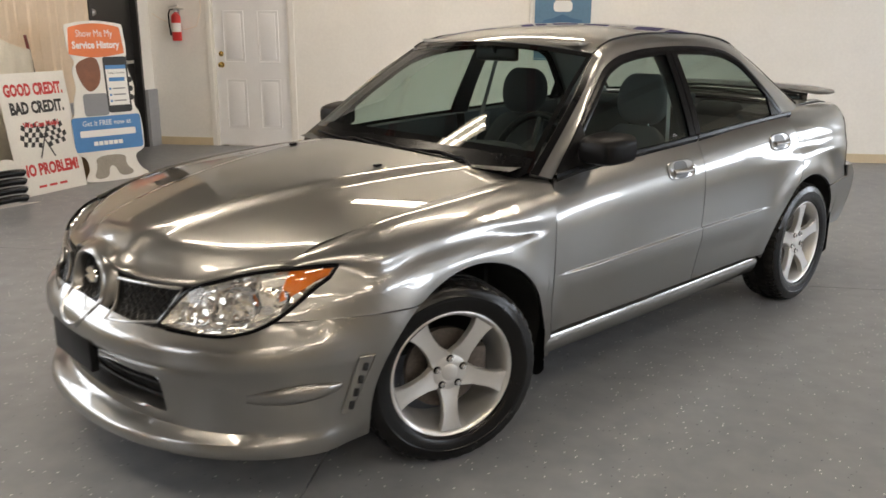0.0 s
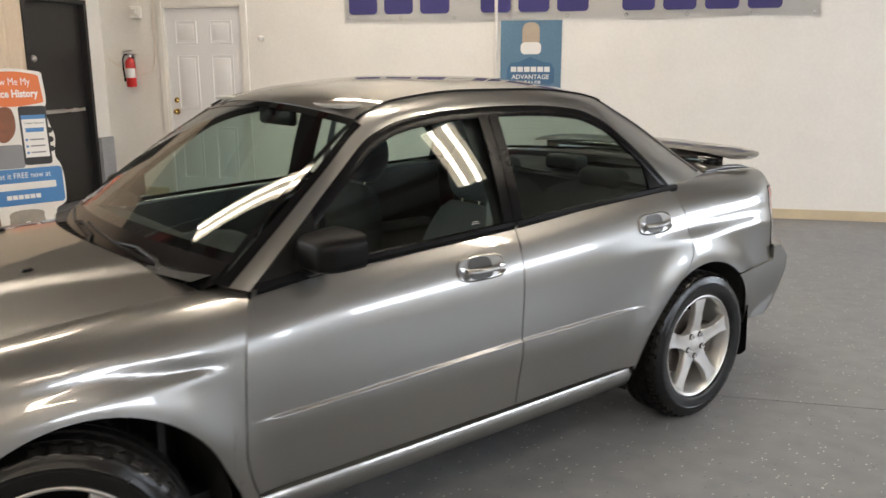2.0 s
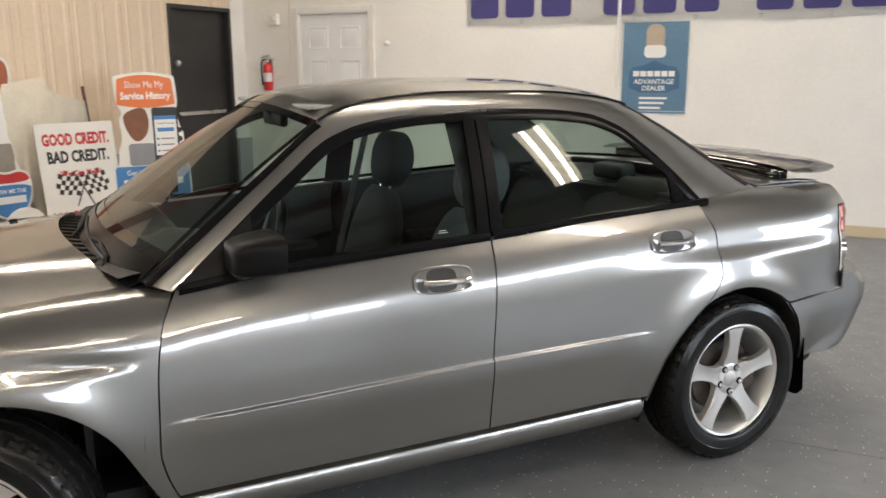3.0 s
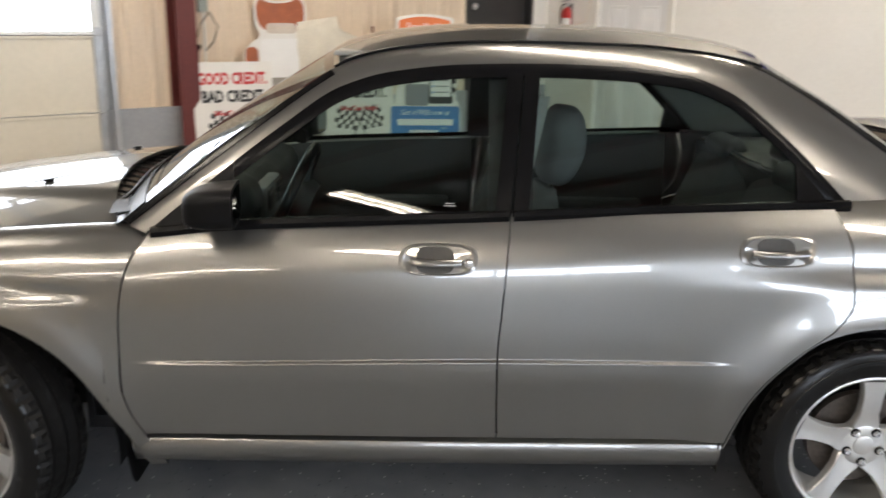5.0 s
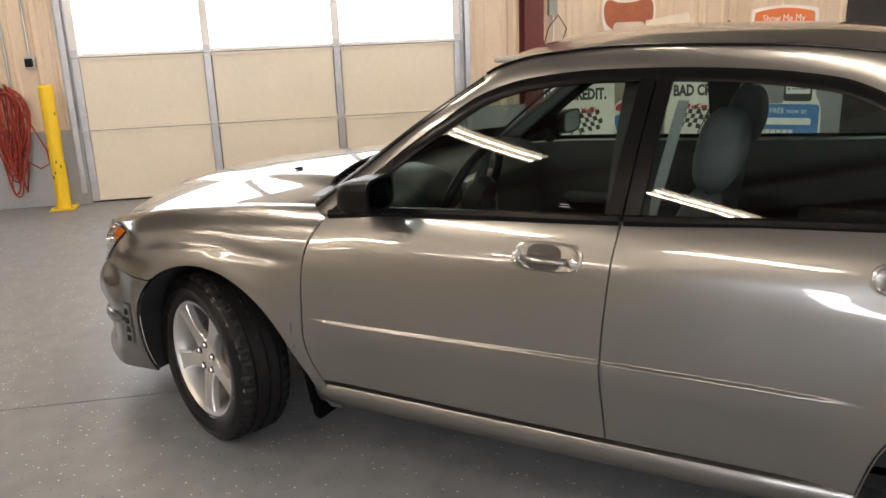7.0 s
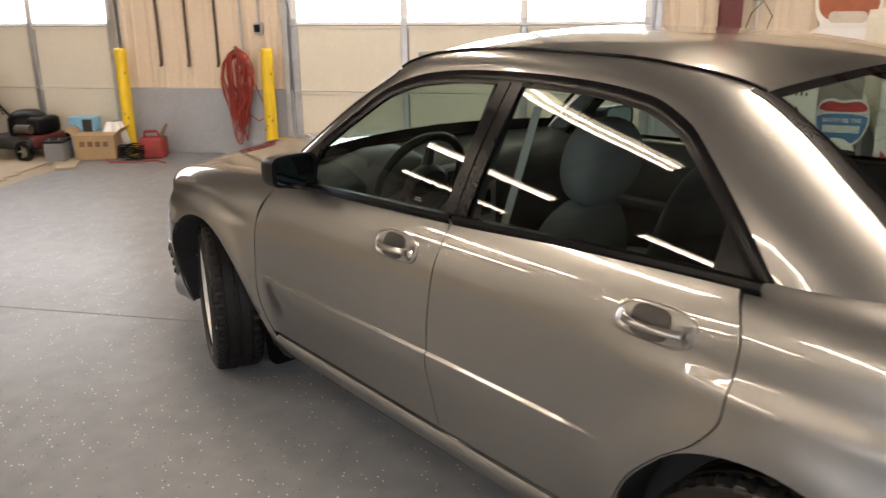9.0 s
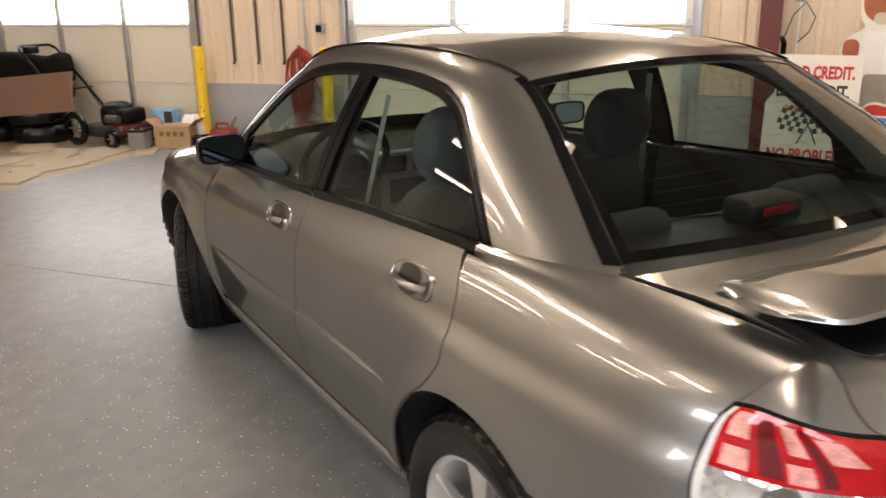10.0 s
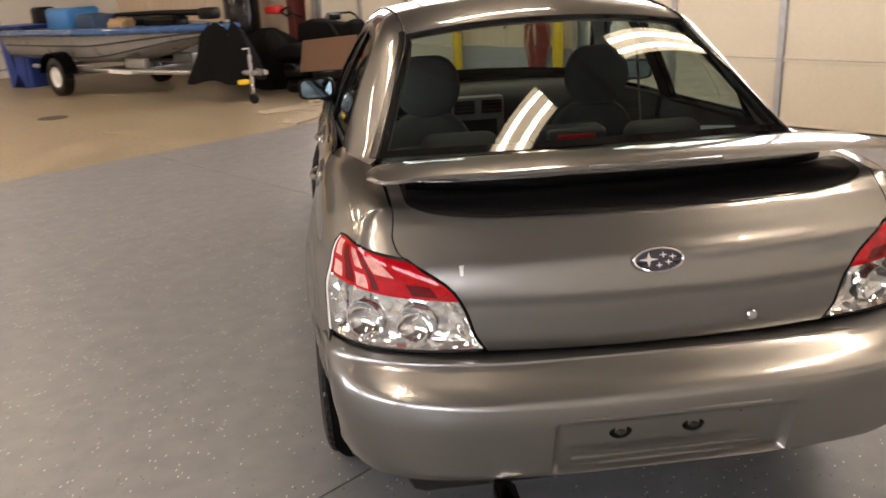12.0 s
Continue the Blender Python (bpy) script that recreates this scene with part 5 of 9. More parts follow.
        v = part("vent", bm, M_PAINT, bum, "raised vertical vent")
        bm = bmesh.new()
        add_tube(bm, [vent(0, b) for b in steps(0, 1, 10)] + [vent(1, b) for b in steps(1, 0, 10)], 0.0035, 6, closed=True)
        part("vent_frame", bm, M_PAINT, v, "raised vent frame")
        for k in range(4):
            bm = bmesh.new()
            add_box(bm, (-0.007, -0.004, -0.013), (0.010, 0.004, 0.013), 0.003)
            b = 0.14 + 0.23 * k
            p = vent(0.5, b)
            part("vent_slot", bm, M_WELL, v, "dark vent slot").matrix_local = Matrix.Translation(p + Vector((0, s * 0.001, 0))) @ pose(0, 0, 0, 0, 14, 0)


def grilles():
    g = thing("grille", Matrix(), "", "")
    g.parent = CAR
    g.matrix_local = Matrix()
    g["label"] = "black mesh grille with silver-grey centre ring"
    mesh_m = mat("black_grille_mesh", (0.010, 0.010, 0.010), 0.35, vary=0.2)
    # Dark backing across the whole front.
    bm = bmesh.new()
    sheet(bm, lambda y, z: Vector((nose_at(y, z) + 0.045, y, z)), steps(-0.50, 0.50, 30), steps(0.50, 0.668, 6))
    part("grille_back", bm, M_WELL, g, "dark grille backing")
    # Centre oval.
    def oval(t, r):
        c, w = math.cos(t), math.sin(t)
        q = (abs(c) ** 2.6 + abs(w) ** 2.6) ** (-1 / 2.6)
        top = 1.0 if w > 0 else 1.1
        return 0.112 * r * c * q * (1.0 if w > 0 else 1 - 0.22 * abs(w)), 0.612 + 0.098 * r * w * q * top
    rings = [(1.34, 0.030), (1.24, 0.006), (1.14, -0.004), (1.05, -0.008), (0.99, -0.003), (0.95, 0.03)]
    bm = bmesh.new()
    def rg(t, k):
        y, z = oval(t, rings[int(k)][0])
        return Vector((nose_at(y, max(0.50, min(z, 0.73))) + rings[int(k)][1], y, z))
    sheet(bm, rg, steps(0, 2 * math.pi, 48), range(len(rings)))
    bmesh.ops.remove_doubles(bm, verts=bm.verts, dist=1e-5)
    part("grille_ring", bm, M_PAINT, g, "silver-grey oval ring", 60)
    bm = bmesh.new()
    for k in range(-7, 8):
        for sg in (-1, 1):
            pts = []
            for t in steps(-1, 1, 14):
                y, z = 0.03 * k + sg * 0.10 * t * 0.6, 0.612 + 0.10 * t
                r = math.hypot(y / 0.108, (z - 0.612) / 0.10)
                if r < 1:
                    pts.append((nose_at(y, z) + 0.026, y, z))
            if len(pts) > 1:
                add_tube(bm, pts, 0.0022, 5)
    part("grille_mesh", bm, mesh_m, g, "black mesh")
    bm = bmesh.new()
    add_lathe(bm, [(0, 0.008), (0.040, 0.007), (0.046, 0.002)], Matrix.Diagonal((1, 0.62, 1, 1)), 32)
    part("emblem", bm, M_CHROME, g, "chrome oval emblem").matrix_local = pose(nose_at(0, 0.64) + 0.014, 0, 0.640, 0, -80, 0) @ pose(0, 0, 0, 0, 0, 90)
    for s in (-1, 1):
        # Wing grilles: frame and mesh.
        poly = [(0.196, 0.672), (0.33, 0.678), (0.462, 0.682), (0.425, 0.615), (0.398, 0.578), (0.30, 0.562), (0.196, 0.552)]
        bm = bmesh.new()
        loop = []
        for i in range(len(poly)):
            (a, b), (c, d) = poly[i], poly[(i + 1) % len(poly)]
            loop += [(a + (c - a) * t, b + (d - b) * t) for t in (0, 0.25, 0.5, 0.75)]
        add_tube(bm, [(nose_at(y, z) + 0.004, s * y, z) for y, z in loop], 0.006, 8, closed=True)
        part("wing_grille_frame", bm, M_PAINT, g, "silver-grey wing grille frame")
        bm = bmesh.new()
        for k in range(-3, 10):
            for sg in (-1, 1):
                pts = []
                for t in steps(0, 1, 16):
                    y = 0.19 + 0.03 * k + (t if sg > 0 else 1 - t) * 0.13
                    z = 0.55 + 0.13 * t
                    lim = 0.398 + (0.462 - 0.398) * (z - 0.578) / 0.104
                    if 0.196 < y < lim and 0.556 < z < 0.678:
                        pts.append((nose_at(y, z) + 0.024, s * y, z))
                if len(pts) > 1:
                    add_tube(bm, pts, 0.0022, 5)
        part("wing_grille_mesh", bm, mesh_m, g, "black mesh")
    # Body-coloured bridge under the hood edge and below the wing grilles.
    for s in (-1, 1):
        bm = bmesh.new()
        sheet(bm, lambda y, v, s=s: Vector((nose_at(y, 0.555) + 0.002 + 0.035 * v, s * y, 0.553 - 0.003 * v + 0.006 * v)), steps(0.10, 0.42, 10), steps(0, 1, 3))
        part("grille_bridge", bm, M_PAINT, g, "")


def head_lamps(s):
    top = spline([(0.405, 0.580), (0.44, 0.632), (0.486, 0.682), (0.56, 0.714), (0.63, 0.738), (0.69, 0.747), (0.728, 0.748), (0.742, 0.742)])
    low = spline([(0.405, 0.573), (0.50, 0.567), (0.60, 0.563), (0.65, 0.574), (0.69, 0.606), (0.715, 0.648), (0.731, 0.688), (0.742, 0.715)])
    lamp = thing("headlamp", Matrix(), "", "")
    lamp.parent = CAR
    lamp.matrix_local = Matrix()
    lamp["label"] = "clear headlamp with amber corner"
    ys = steps(0.408, 0.742, 44)

    def surf(y, z, off):
        x = nose_at(y, z)
        n = Vector((-0.8, s * 0.6 * ss(0.3, 0.75, y), 0.15)).normalized()
        return Vector((x, s * y, z)) + n * off

    def lens(off, a=0.0, b=1.0):
        def f(y, v):
            lo, hi = low(y) + 0.002, top(y) - 0.002
            e = min(1, (y - 0.408) / 0.03, (0.742 - y) / 0.03, v / 0.12, (1 - v) / 0.12)
            return surf(y, lo + (hi - lo) * v, (off if off > -0.02 else off * max(0, e) ** 0.5) + 0.006 * math.sin(math.pi * v) * math.sin(math.pi * (y - 0.4) / 0.35))

        return f

    panel("lens", lens(0.004), ys, steps(0, 1, 14), M_LENS, "clear lens", lamp, 0, out=(1.0, 0, 0.6))
    panel("reflector", lens(-0.032), ys, steps(0, 1, 20), M_FACET, "bright reflector", lamp, 0.004, out=(1.0, 0, 0.6))
    amb = [y for y in ys if y > 0.682]
    panel("amber_corner", lens(-0.006), amb, steps(0.36, 1, 10), M_AMBER, "amber turn-signal corner", lamp, 0.004, out=(1.0, 0, 0.6))
    for y, z, r, word in ((0.615, 0.648, 0.052, "round main-beam bowl"), (0.515, 0.622, 0.040, "small round lamp bowl"), (0.685, 0.668, 0.030, "round turn-signal bowl")):
        d = Vector((-1, s * 0.35, 0.05)).normalized()
        m = Matrix.Translation(surf(y, z, -0.022)) @ d.to_track_quat("Z", "Y").to_matrix().to_4x4()
        bm = bmesh.new()
        add_lathe(bm, [(0.0, -0.02), (r * 0.4, -0.017), (r * 0.8, -0.004), (r, 0.012), (r * 1.06, 0.012), (r * 1.08, -0.005)], m, 28)
        part("lamp_bowl", bm, M_CHROME, lamp, word)
        bm = bmesh.new()
        add_lathe(bm, [(0.0, 0.012), (0.007, 0.010), (0.010, 0.0), (0.010, -0.016)], m, 14)
        part("bulb", bm, M_LENS, lamp, "lamp bulb")
    # Bright ribs inside the lamp.
    for k in range(5):
        bm = bmesh.new()
        y = 0.455 + 0.045 * k
        add_tube(bm, [surf(y, low(y) + 0.01 + (top(y) - low(y) - 0.02) * t, -0.024 - 0.004 * math.sin(math.pi * t)) for t in steps(0, 1, 8)], 0.004, 6)
        part("rib", bm, M_CHROME, lamp)
    bm = bmesh.new()
    loop = [surf(y, top(y), -0.002) for y in ys] + [surf(y, low(y), -0.002) for y in reversed(ys)]
    add_tube(bm, loop, 0.0065, 6, closed=True)
    part("gasket", bm, M_TRIMB, lamp, "black gasket")


def tyre_mesh():
    bm = bmesh.new()
    side = [(0.214, -0.082), (0.219, -0.0915), (0.2235, -0.0955), (0.227, -0.0960), (0.229, -0.0975), (0.246, -0.1020), (0.262, -0.1040), (0.264, -0.1055), (0.272, -0.1052), (0.274, -0.1036), (0.288, -0.1000), (0.300, -0.094)]
    tread = [(0.3065, -0.088, 1), (0.3135, -0.076, 1), (0.3150, -0.055, 1), (0.3150, -0.052, 0), (0.3072, -0.051, 2), (0.3072, -0.045, 2), (0.3155, -0.044, 0), (0.3160, -0.012, 1), (0.3160, -0.008, 0), (0.3080, -0.007, 2), (0.3080, 0.0, 2)]
    rows = [(r, h, 2) for r, h in side] + tread
    rows += [(r, -h, k) for r, h, k in reversed(rows[:-1])]
    n = 168
    rings = []
    for k in range(n):
        t = 2 * math.pi * k / n
        ring = []
        for i, (r, h, kind) in enumerate(rows):
            cut = 0.0075 if kind == 1 and (k + (2 if abs(h) > 0.06 else 0)) % 4 == 0 else 0
            cut = cut * 0.6 if abs(h) < 0.02 else cut
            rr = r - cut
            ring.append(bm.verts.new((rr * math.cos(t), h, rr * math.sin(t))))
        rings.append(ring)
    for k in range(n):
        a, b = rings[k], rings[(k + 1) % n]
        for i in range(len(rows) - 1):
            fc = bm.faces.new((a[i], b[i], b[i + 1], a[i + 1]))
            fc.material_index = 1 if 12 <= i < len(rows) - 13 else 0
    return mesh_of("tyre", bm, [M_RUBBER, mat("tread_rubber", (0.0055, 0.0052, 0.005), 0.6, vary=0.25, scale=30, spec=0.25)], 25)


def rim_mesh():
    bm = bmesh.new()
    # Barrel and lip; the outer face lies at y = -0.089.
    prof = [(0.222, -0.082), (0.2225, -0.089), (0.218, -0.0905), (0.213, -0.088), (0.207, -0.080), (0.203, -0.070), (0.196, -0.050), (0.190, 0.0), (0.195, 0.075), (0.215, 0.088)]
    add_lathe(bm, prof, pose(0, 0, 0, 90, 0, 0) @ Matrix.Diagonal((1, 1, -1, 1)), 72)
    return mesh_of("rim", bm, M_ALLOY, 40)


def spoke_mesh():
    bm = bmesh.new()
    rs = [0.030, 0.045, 0.060, 0.075, 0.095, 0.12, 0.145, 0.17, 0.19, 0.2045]
    wid = spline([(0.03, 0.0218), (0.05, 0.036), (0.064, 0.040), (0.075, 0.035), (0.10, 0.0285), (0.14, 0.0275), (0.18, 0.0320), (0.2045, 0.042)])
    dep = spline([(0.03, -0.0655), (0.06, -0.0665), (0.10, -0.073), (0.15, -0.079), (0.19, -0.082), (0.2045, -0.083)])
    cross = [(-1.0, 0.026), (-0.99, 0.004), (-0.90, 0.0), (-0.45, 0.0012), (0, 0.002), (0.45, 0.0012), (0.90, 0.0), (0.99, 0.004), (1.0, 0.026)]
    g = [[bm.verts.new((wid(r) * cx, dep(r) + cd, r)) for cx, cd in cross] for r in rs]
    for i in range(len(rs) - 1):
        for j in range(len(cross) - 1):
            bm.faces.new((g[i][j], g[i + 1][j], g[i + 1][j + 1], g[i][j + 1]))
    return mesh_of("spoke", bm, M_ALLOY, 30)


def wheels():
    tyre, rim, spoke = tyre_mesh(), rim_mesh(), spoke_mesh()
    bm = bmesh.new()
    add_lathe(bm, [(0.0, 0.0675), (0.026, 0.0675), (0.029, 0.066), (0.0295, 0.0655), (0.034, 0.0655), (0.058, 0.0665), (0.066, 0.062), (0.068, 0.03)], pose(0, 0, 0, 90, 0, 0), 40)
    hub = mesh_of("hub", bm, M_ALLOY, 40)
    bm = bmesh.new()
    add_lathe(bm, [(0.0, 0.016), (0.0065, 0.015), (0.0095, 0.010), (0.0098, 0.0), (0.0100, -0.004)], pose(0, 0, 0, 90, 0, 0), 6)
    nut = mesh_of("nut", bm, M_CHROME, 40)
    # Thin black disc round each nut, in place of the shade in its hole.
    bm = bmesh.new()
    add_lathe(bm, [(0.0, 0.0008), (0.0110, 0.0012), (0.0125, 0.0018), (0.0135, 0.0)], pose(0, 0, 0, 90, 0, 0), 18)
    recess = mesh_of("nut_shade", bm, M_TRIMB, 40)
    bm = bmesh.new()
    add_lathe(bm, [(0.05, 0.01), (0.06, 0.012), (0.138, 0.012), (0.138, -0.012), (0.06, -0.012)], pose(0, 0, 0, 90, 0, 0), 40)
    add_box(bm, (0.07, -0.045, -0.07), (0.15, 0.03, 0.07), 0.02)
    disc = mesh_of("brake", bm, M_DISC, 40)
    for x, y, s, turn, spin in ((0.03, -0.705, -1, -19, 0), (2.525, -0.742, -1, 0, 36), (0.03, 0.705, 1, -19, 10), (2.525, 0.742, 1, 0, 50)):
        w = thing("wheel", Matrix(), "", "")
        w.parent = CAR
        off = 0.038 if x < 1 else 0.0
        m = pose(x, y, 0.3125, 0, 0, turn) @ pose(0, s * off, 0, 0, 0, 0 if s < 0 else 180)
        w.matrix_local = m
        w["label"] = "five-spoke silver alloy wheel with black tyre" + (", turned" if x < 1 else "")
        new("tyre", tyre).parent = w
        r = new("rim", rim)
        r.parent = w
        r.matrix_local = pose(0, 0, 0, 0, spin, 0) @ Matrix.Diagonal((0.985, 1.0, 0.985, 1.0))
        h = new("hub", hub)
        h.parent = r
        for k in range(5):
            sp = new("spoke", spoke)
            sp.parent = r
            sp.matrix_local = pose(0, 0, 0, 0, 72 * k + 180, 0)
            nt = new("nut", nut)
            nt.parent = r
            a = radians(72 * k)
            nt.matrix_local = pose(0.050 * math.sin(a), -0.066, 0.050 * math.cos(a))
            rc = new("nut_shade", recess)
            rc.parent = r
            rc.matrix_local = pose(0.050 * math.sin(a), -0.0672, 0.050 * math.cos(a))
        b = new("brake", disc)
        b.parent = w
        b.matrix_local = pose(0, -0.005, 0)


def wheel_wells():
    for cx, cz, r in ((FAX, FAZ, FAR), (RAX, RAZ, RAR)):
        for s in (-1, 1):
            bm = bmesh.new()
            def liner(t, k):
                x, z = cx - (r - 0.003) * math.cos(t), cz + (r - 0.003) * math.sin(t)
                return Vector((x, s * (0.30 + (half(x, max(z, 0.2)) - 0.012 - 0.30) * k), z))

            sheet(bm, liner, steps(-0.28, math.pi + 0.28, 30), [0, 0.5, 1])
            sheet(bm, lambda t, q: Vector((cx - (r - 0.003) * q * math.cos(t), s * 0.40, cz + (r - 0.003) * q * math.sin(t))), steps(-0.28, math.pi + 0.28, 30), [0.0, 1.0])
            part("wheel_well", bm, M_WELL, CAR, "black wheel-well liner")
    bm = bmesh.new()
    add_box(bm, (-0.80, -0.38, 0.19), (3.1, 0.38, 0.26), 0.02)
    add_box(bm, (0.45, -0.72, 0.185), (2.12, 0.72, 0.25), 0.02)
    part("underbody", bm, M_WELL, CAR, "dark underbody")
    for s in (-1, 1):
        for x, z0, z1, lean in ((0.452, 0.150, 0.40, 0.020), (2.892, 0.165, 0.42, 0.030)):
            bm = bmesh.new()
            def flap(u, v):
                # Rounded lower corners; the top follows the arch lip.
                y = 0.60 + 0.222 * u
                low = z0 + 0.035 * max(0.0, (abs(u - 0.5) - 0.30) / 0.20) ** 2
                return Vector((x + lean * v, s * (y - 0.012 * v), low + (z1 - low) * (1 - v)))
            sheet(bm, flap, steps(0, 1, 16), steps(0, 1, 6))
            bmesh.ops.solidify(bm, geom=list(bm.faces), thickness=0.010)
            part("mud_flap", bm, M_BLACK, CAR, "black rubber mud flap")
    # Trays closing the bumpers below, added to block light and deepen the shade.
    for xa, xb, w, z in ((-0.74, -0.34, 0.44, 0.20), (2.92, 3.30, 0.50, 0.345)):
        bm = bmesh.new()
        add_box(bm, (xa, -w, z), (xb, w, z + 0.02), 0.008)
        part("under_shade_tray", bm, M_WELL, CAR, "added black tray that deepens the shade underneath")


def cores():
    """Dark structure behind the skins: engine bay and boot."""
    bm = bmesh.new()
    add_box(bm, (-0.70, -0.42, 0.24), (0.30, 0.42, 0.66), 0.05)
    add_box(bm, (-0.30, -0.60, 0.66), (0.30, 0.60, 0.80), 0.05)
    part("engine_bay", bm, M_WELL, CAR, "dark engine bay", 0)
    bm = bmesh.new()
    add_box(bm, (2.46, -0.40, 0.30), (3.24, 0.40, 0.93), 0.04)
    add_box(bm, (2.90, -0.60, 0.33), (3.02, 0.60, 0.86), 0.04)
    add_box(bm, (2.50, -0.58, 0.72), (3.06, 0.58, 0.93), 0.04)
    part("boot_well", bm, M_WELL, CAR, "dark boot interior", 0)


def cowl():
    bm = bmesh.new()
    glass_at = CAR_SURF["windscreen"]

    def f(u, v):
        xa = 0.42 - 0.14 * (1 - v * v)
        a = Vector((xa, v * 0.655, hood_z(xa, v * 0.655) - 0.016))
        b = glass_at(0.10, v * 0.985) + Vector((-0.003, 0, 0.004))
        m = glass_at(0.0, v * 0.985) + Vector((-0.006, 0, -0.001))
        return a.lerp(m, u * 2) if u < 0.5 else m.lerp(b, u * 2 - 1)

    sheet(bm, f, steps(0, 1, 8), steps(-1, 1, 40))
    part("cowl", bm, M_TRIMB, CAR, "black plastic cowl below the windscreen")
    # Raised ribs across the cowl.
    for v in steps(-0.9, 0.9, 18):
        bm = bmesh.new()
        add_tube(bm, [f(u, v) + Vector((0, 0, 0.002)) for u in steps(0.06, 0.5, 5)], 0.003, 5)
        part("cowl_rib", bm, M_BLACK, CAR)
    ws = CAR_SURF["windscreen"]
    lift = Vector((-0.004, 0, 0.005))
    for va, vb, u0, u1, root in ((-0.62, 0.22, 0.005, 0.060, -0.72), (0.02, 0.84, 0.005, 0.055, -0.06)):
        pts = [ws(u0 + (u1 - u0) * t, va + (vb - va) * t) + lift for t in steps(0, 1, 12)]
        bm = bmesh.new()
        add_tube(bm, pts, 0.004, 6)
        add_tube(bm, [p + Vector((0.004, 0, -0.008)) for p in pts], 0.0025, 4)
        blade = part("wiper", bm, M_BLACK, CAR, "black windscreen wiper")
        bm = bmesh.new()
        base = ws(0.0, root) + Vector((-0.03, 0, -0.006))
        add_tube(bm, [base, ws(0.02, root + 0.10) + lift * 1.3, ws(0.045, (root + va + vb) / 2.6) + lift * 1.5, (pts[5] + pts[6]) / 2 + lift * 0.6], [0.006, 0.005, 0.004, 0.0035], 8)
        part("wiper_arm", bm, M_BLACK, blade, "black wiper arm")


def seat(x, y, light):
    st = thing("seat", Matrix(), "", "")
    st.parent = CAR
    st.matrix_local = pose(x, y, 0)
    st["label"] = "grey fabric front seat with headrest"

    def cushion(name, path, w, d, material, n=2.8):
        bm = bmesh.new()
        pts = [Vector(p) for p in path]
        def f(i, t):
            k = i * (len(pts) - 1)
            a = min(int(k), len(pts) - 2)
            p = pts[a].lerp(pts[a + 1], k - a)
            dr = (pts[a + 1] - pts[a]).normalized()
            nx = Vector((dr.z, 0, -dr.x))
            e = (math.sin(math.pi * min(1, max(0, 0.02 + 0.96 * i)))) ** 0.28
            c, sn = math.cos(t), math.sin(t)
            q = (abs(c) ** n + abs(sn) ** n) ** (-1 / n)
            ww = w[0] + (w[1] - w[0]) * i
            dd = d * (1 + 0.35 * (abs(c * q)) ** 3 * (sn > 0))
            return p + Vector((0, ww * c * q * e, 0)) + nx * (dd * sn * q * e)
        sheet(bm, f, steps(0, 1, 18), steps(0, 2 * math.pi, 28))
        bmesh.ops.remove_doubles(bm, verts=bm.verts, dist=1e-4)
        bmesh.ops.holes_fill(bm, edges=[e for e in bm.edges if e.is_boundary])
        return part(name, bm, material, st, "", 60)

    cushion("seat_base", [(-0.30, 0, 0.46), (0.0, 0, 0.47), (0.20, 0, 0.43)], (0.24, 0.25), 0.075, light)
    cushion("backrest", [(0.16, 0, 0.42), (0.24, 0, 0.68), (0.305, 0, 0.955)], (0.25, 0.205), 0.065, light)
    cushion("headrest", [(0.318, 0, 0.965), (0.345, 0, 1.075), (0.360, 0, 1.195)], (0.130, 0.135), 0.066, light, 2.9)
    for dy in (-0.05, 0.05):
        bm = bmesh.new()
        add_tube(bm, [(0.310, dy, 0.93), (0.335, dy, 1.04)], 0.006, 8)
        part("headrest_post", bm, M_CHROME, st, "chrome headrest post")


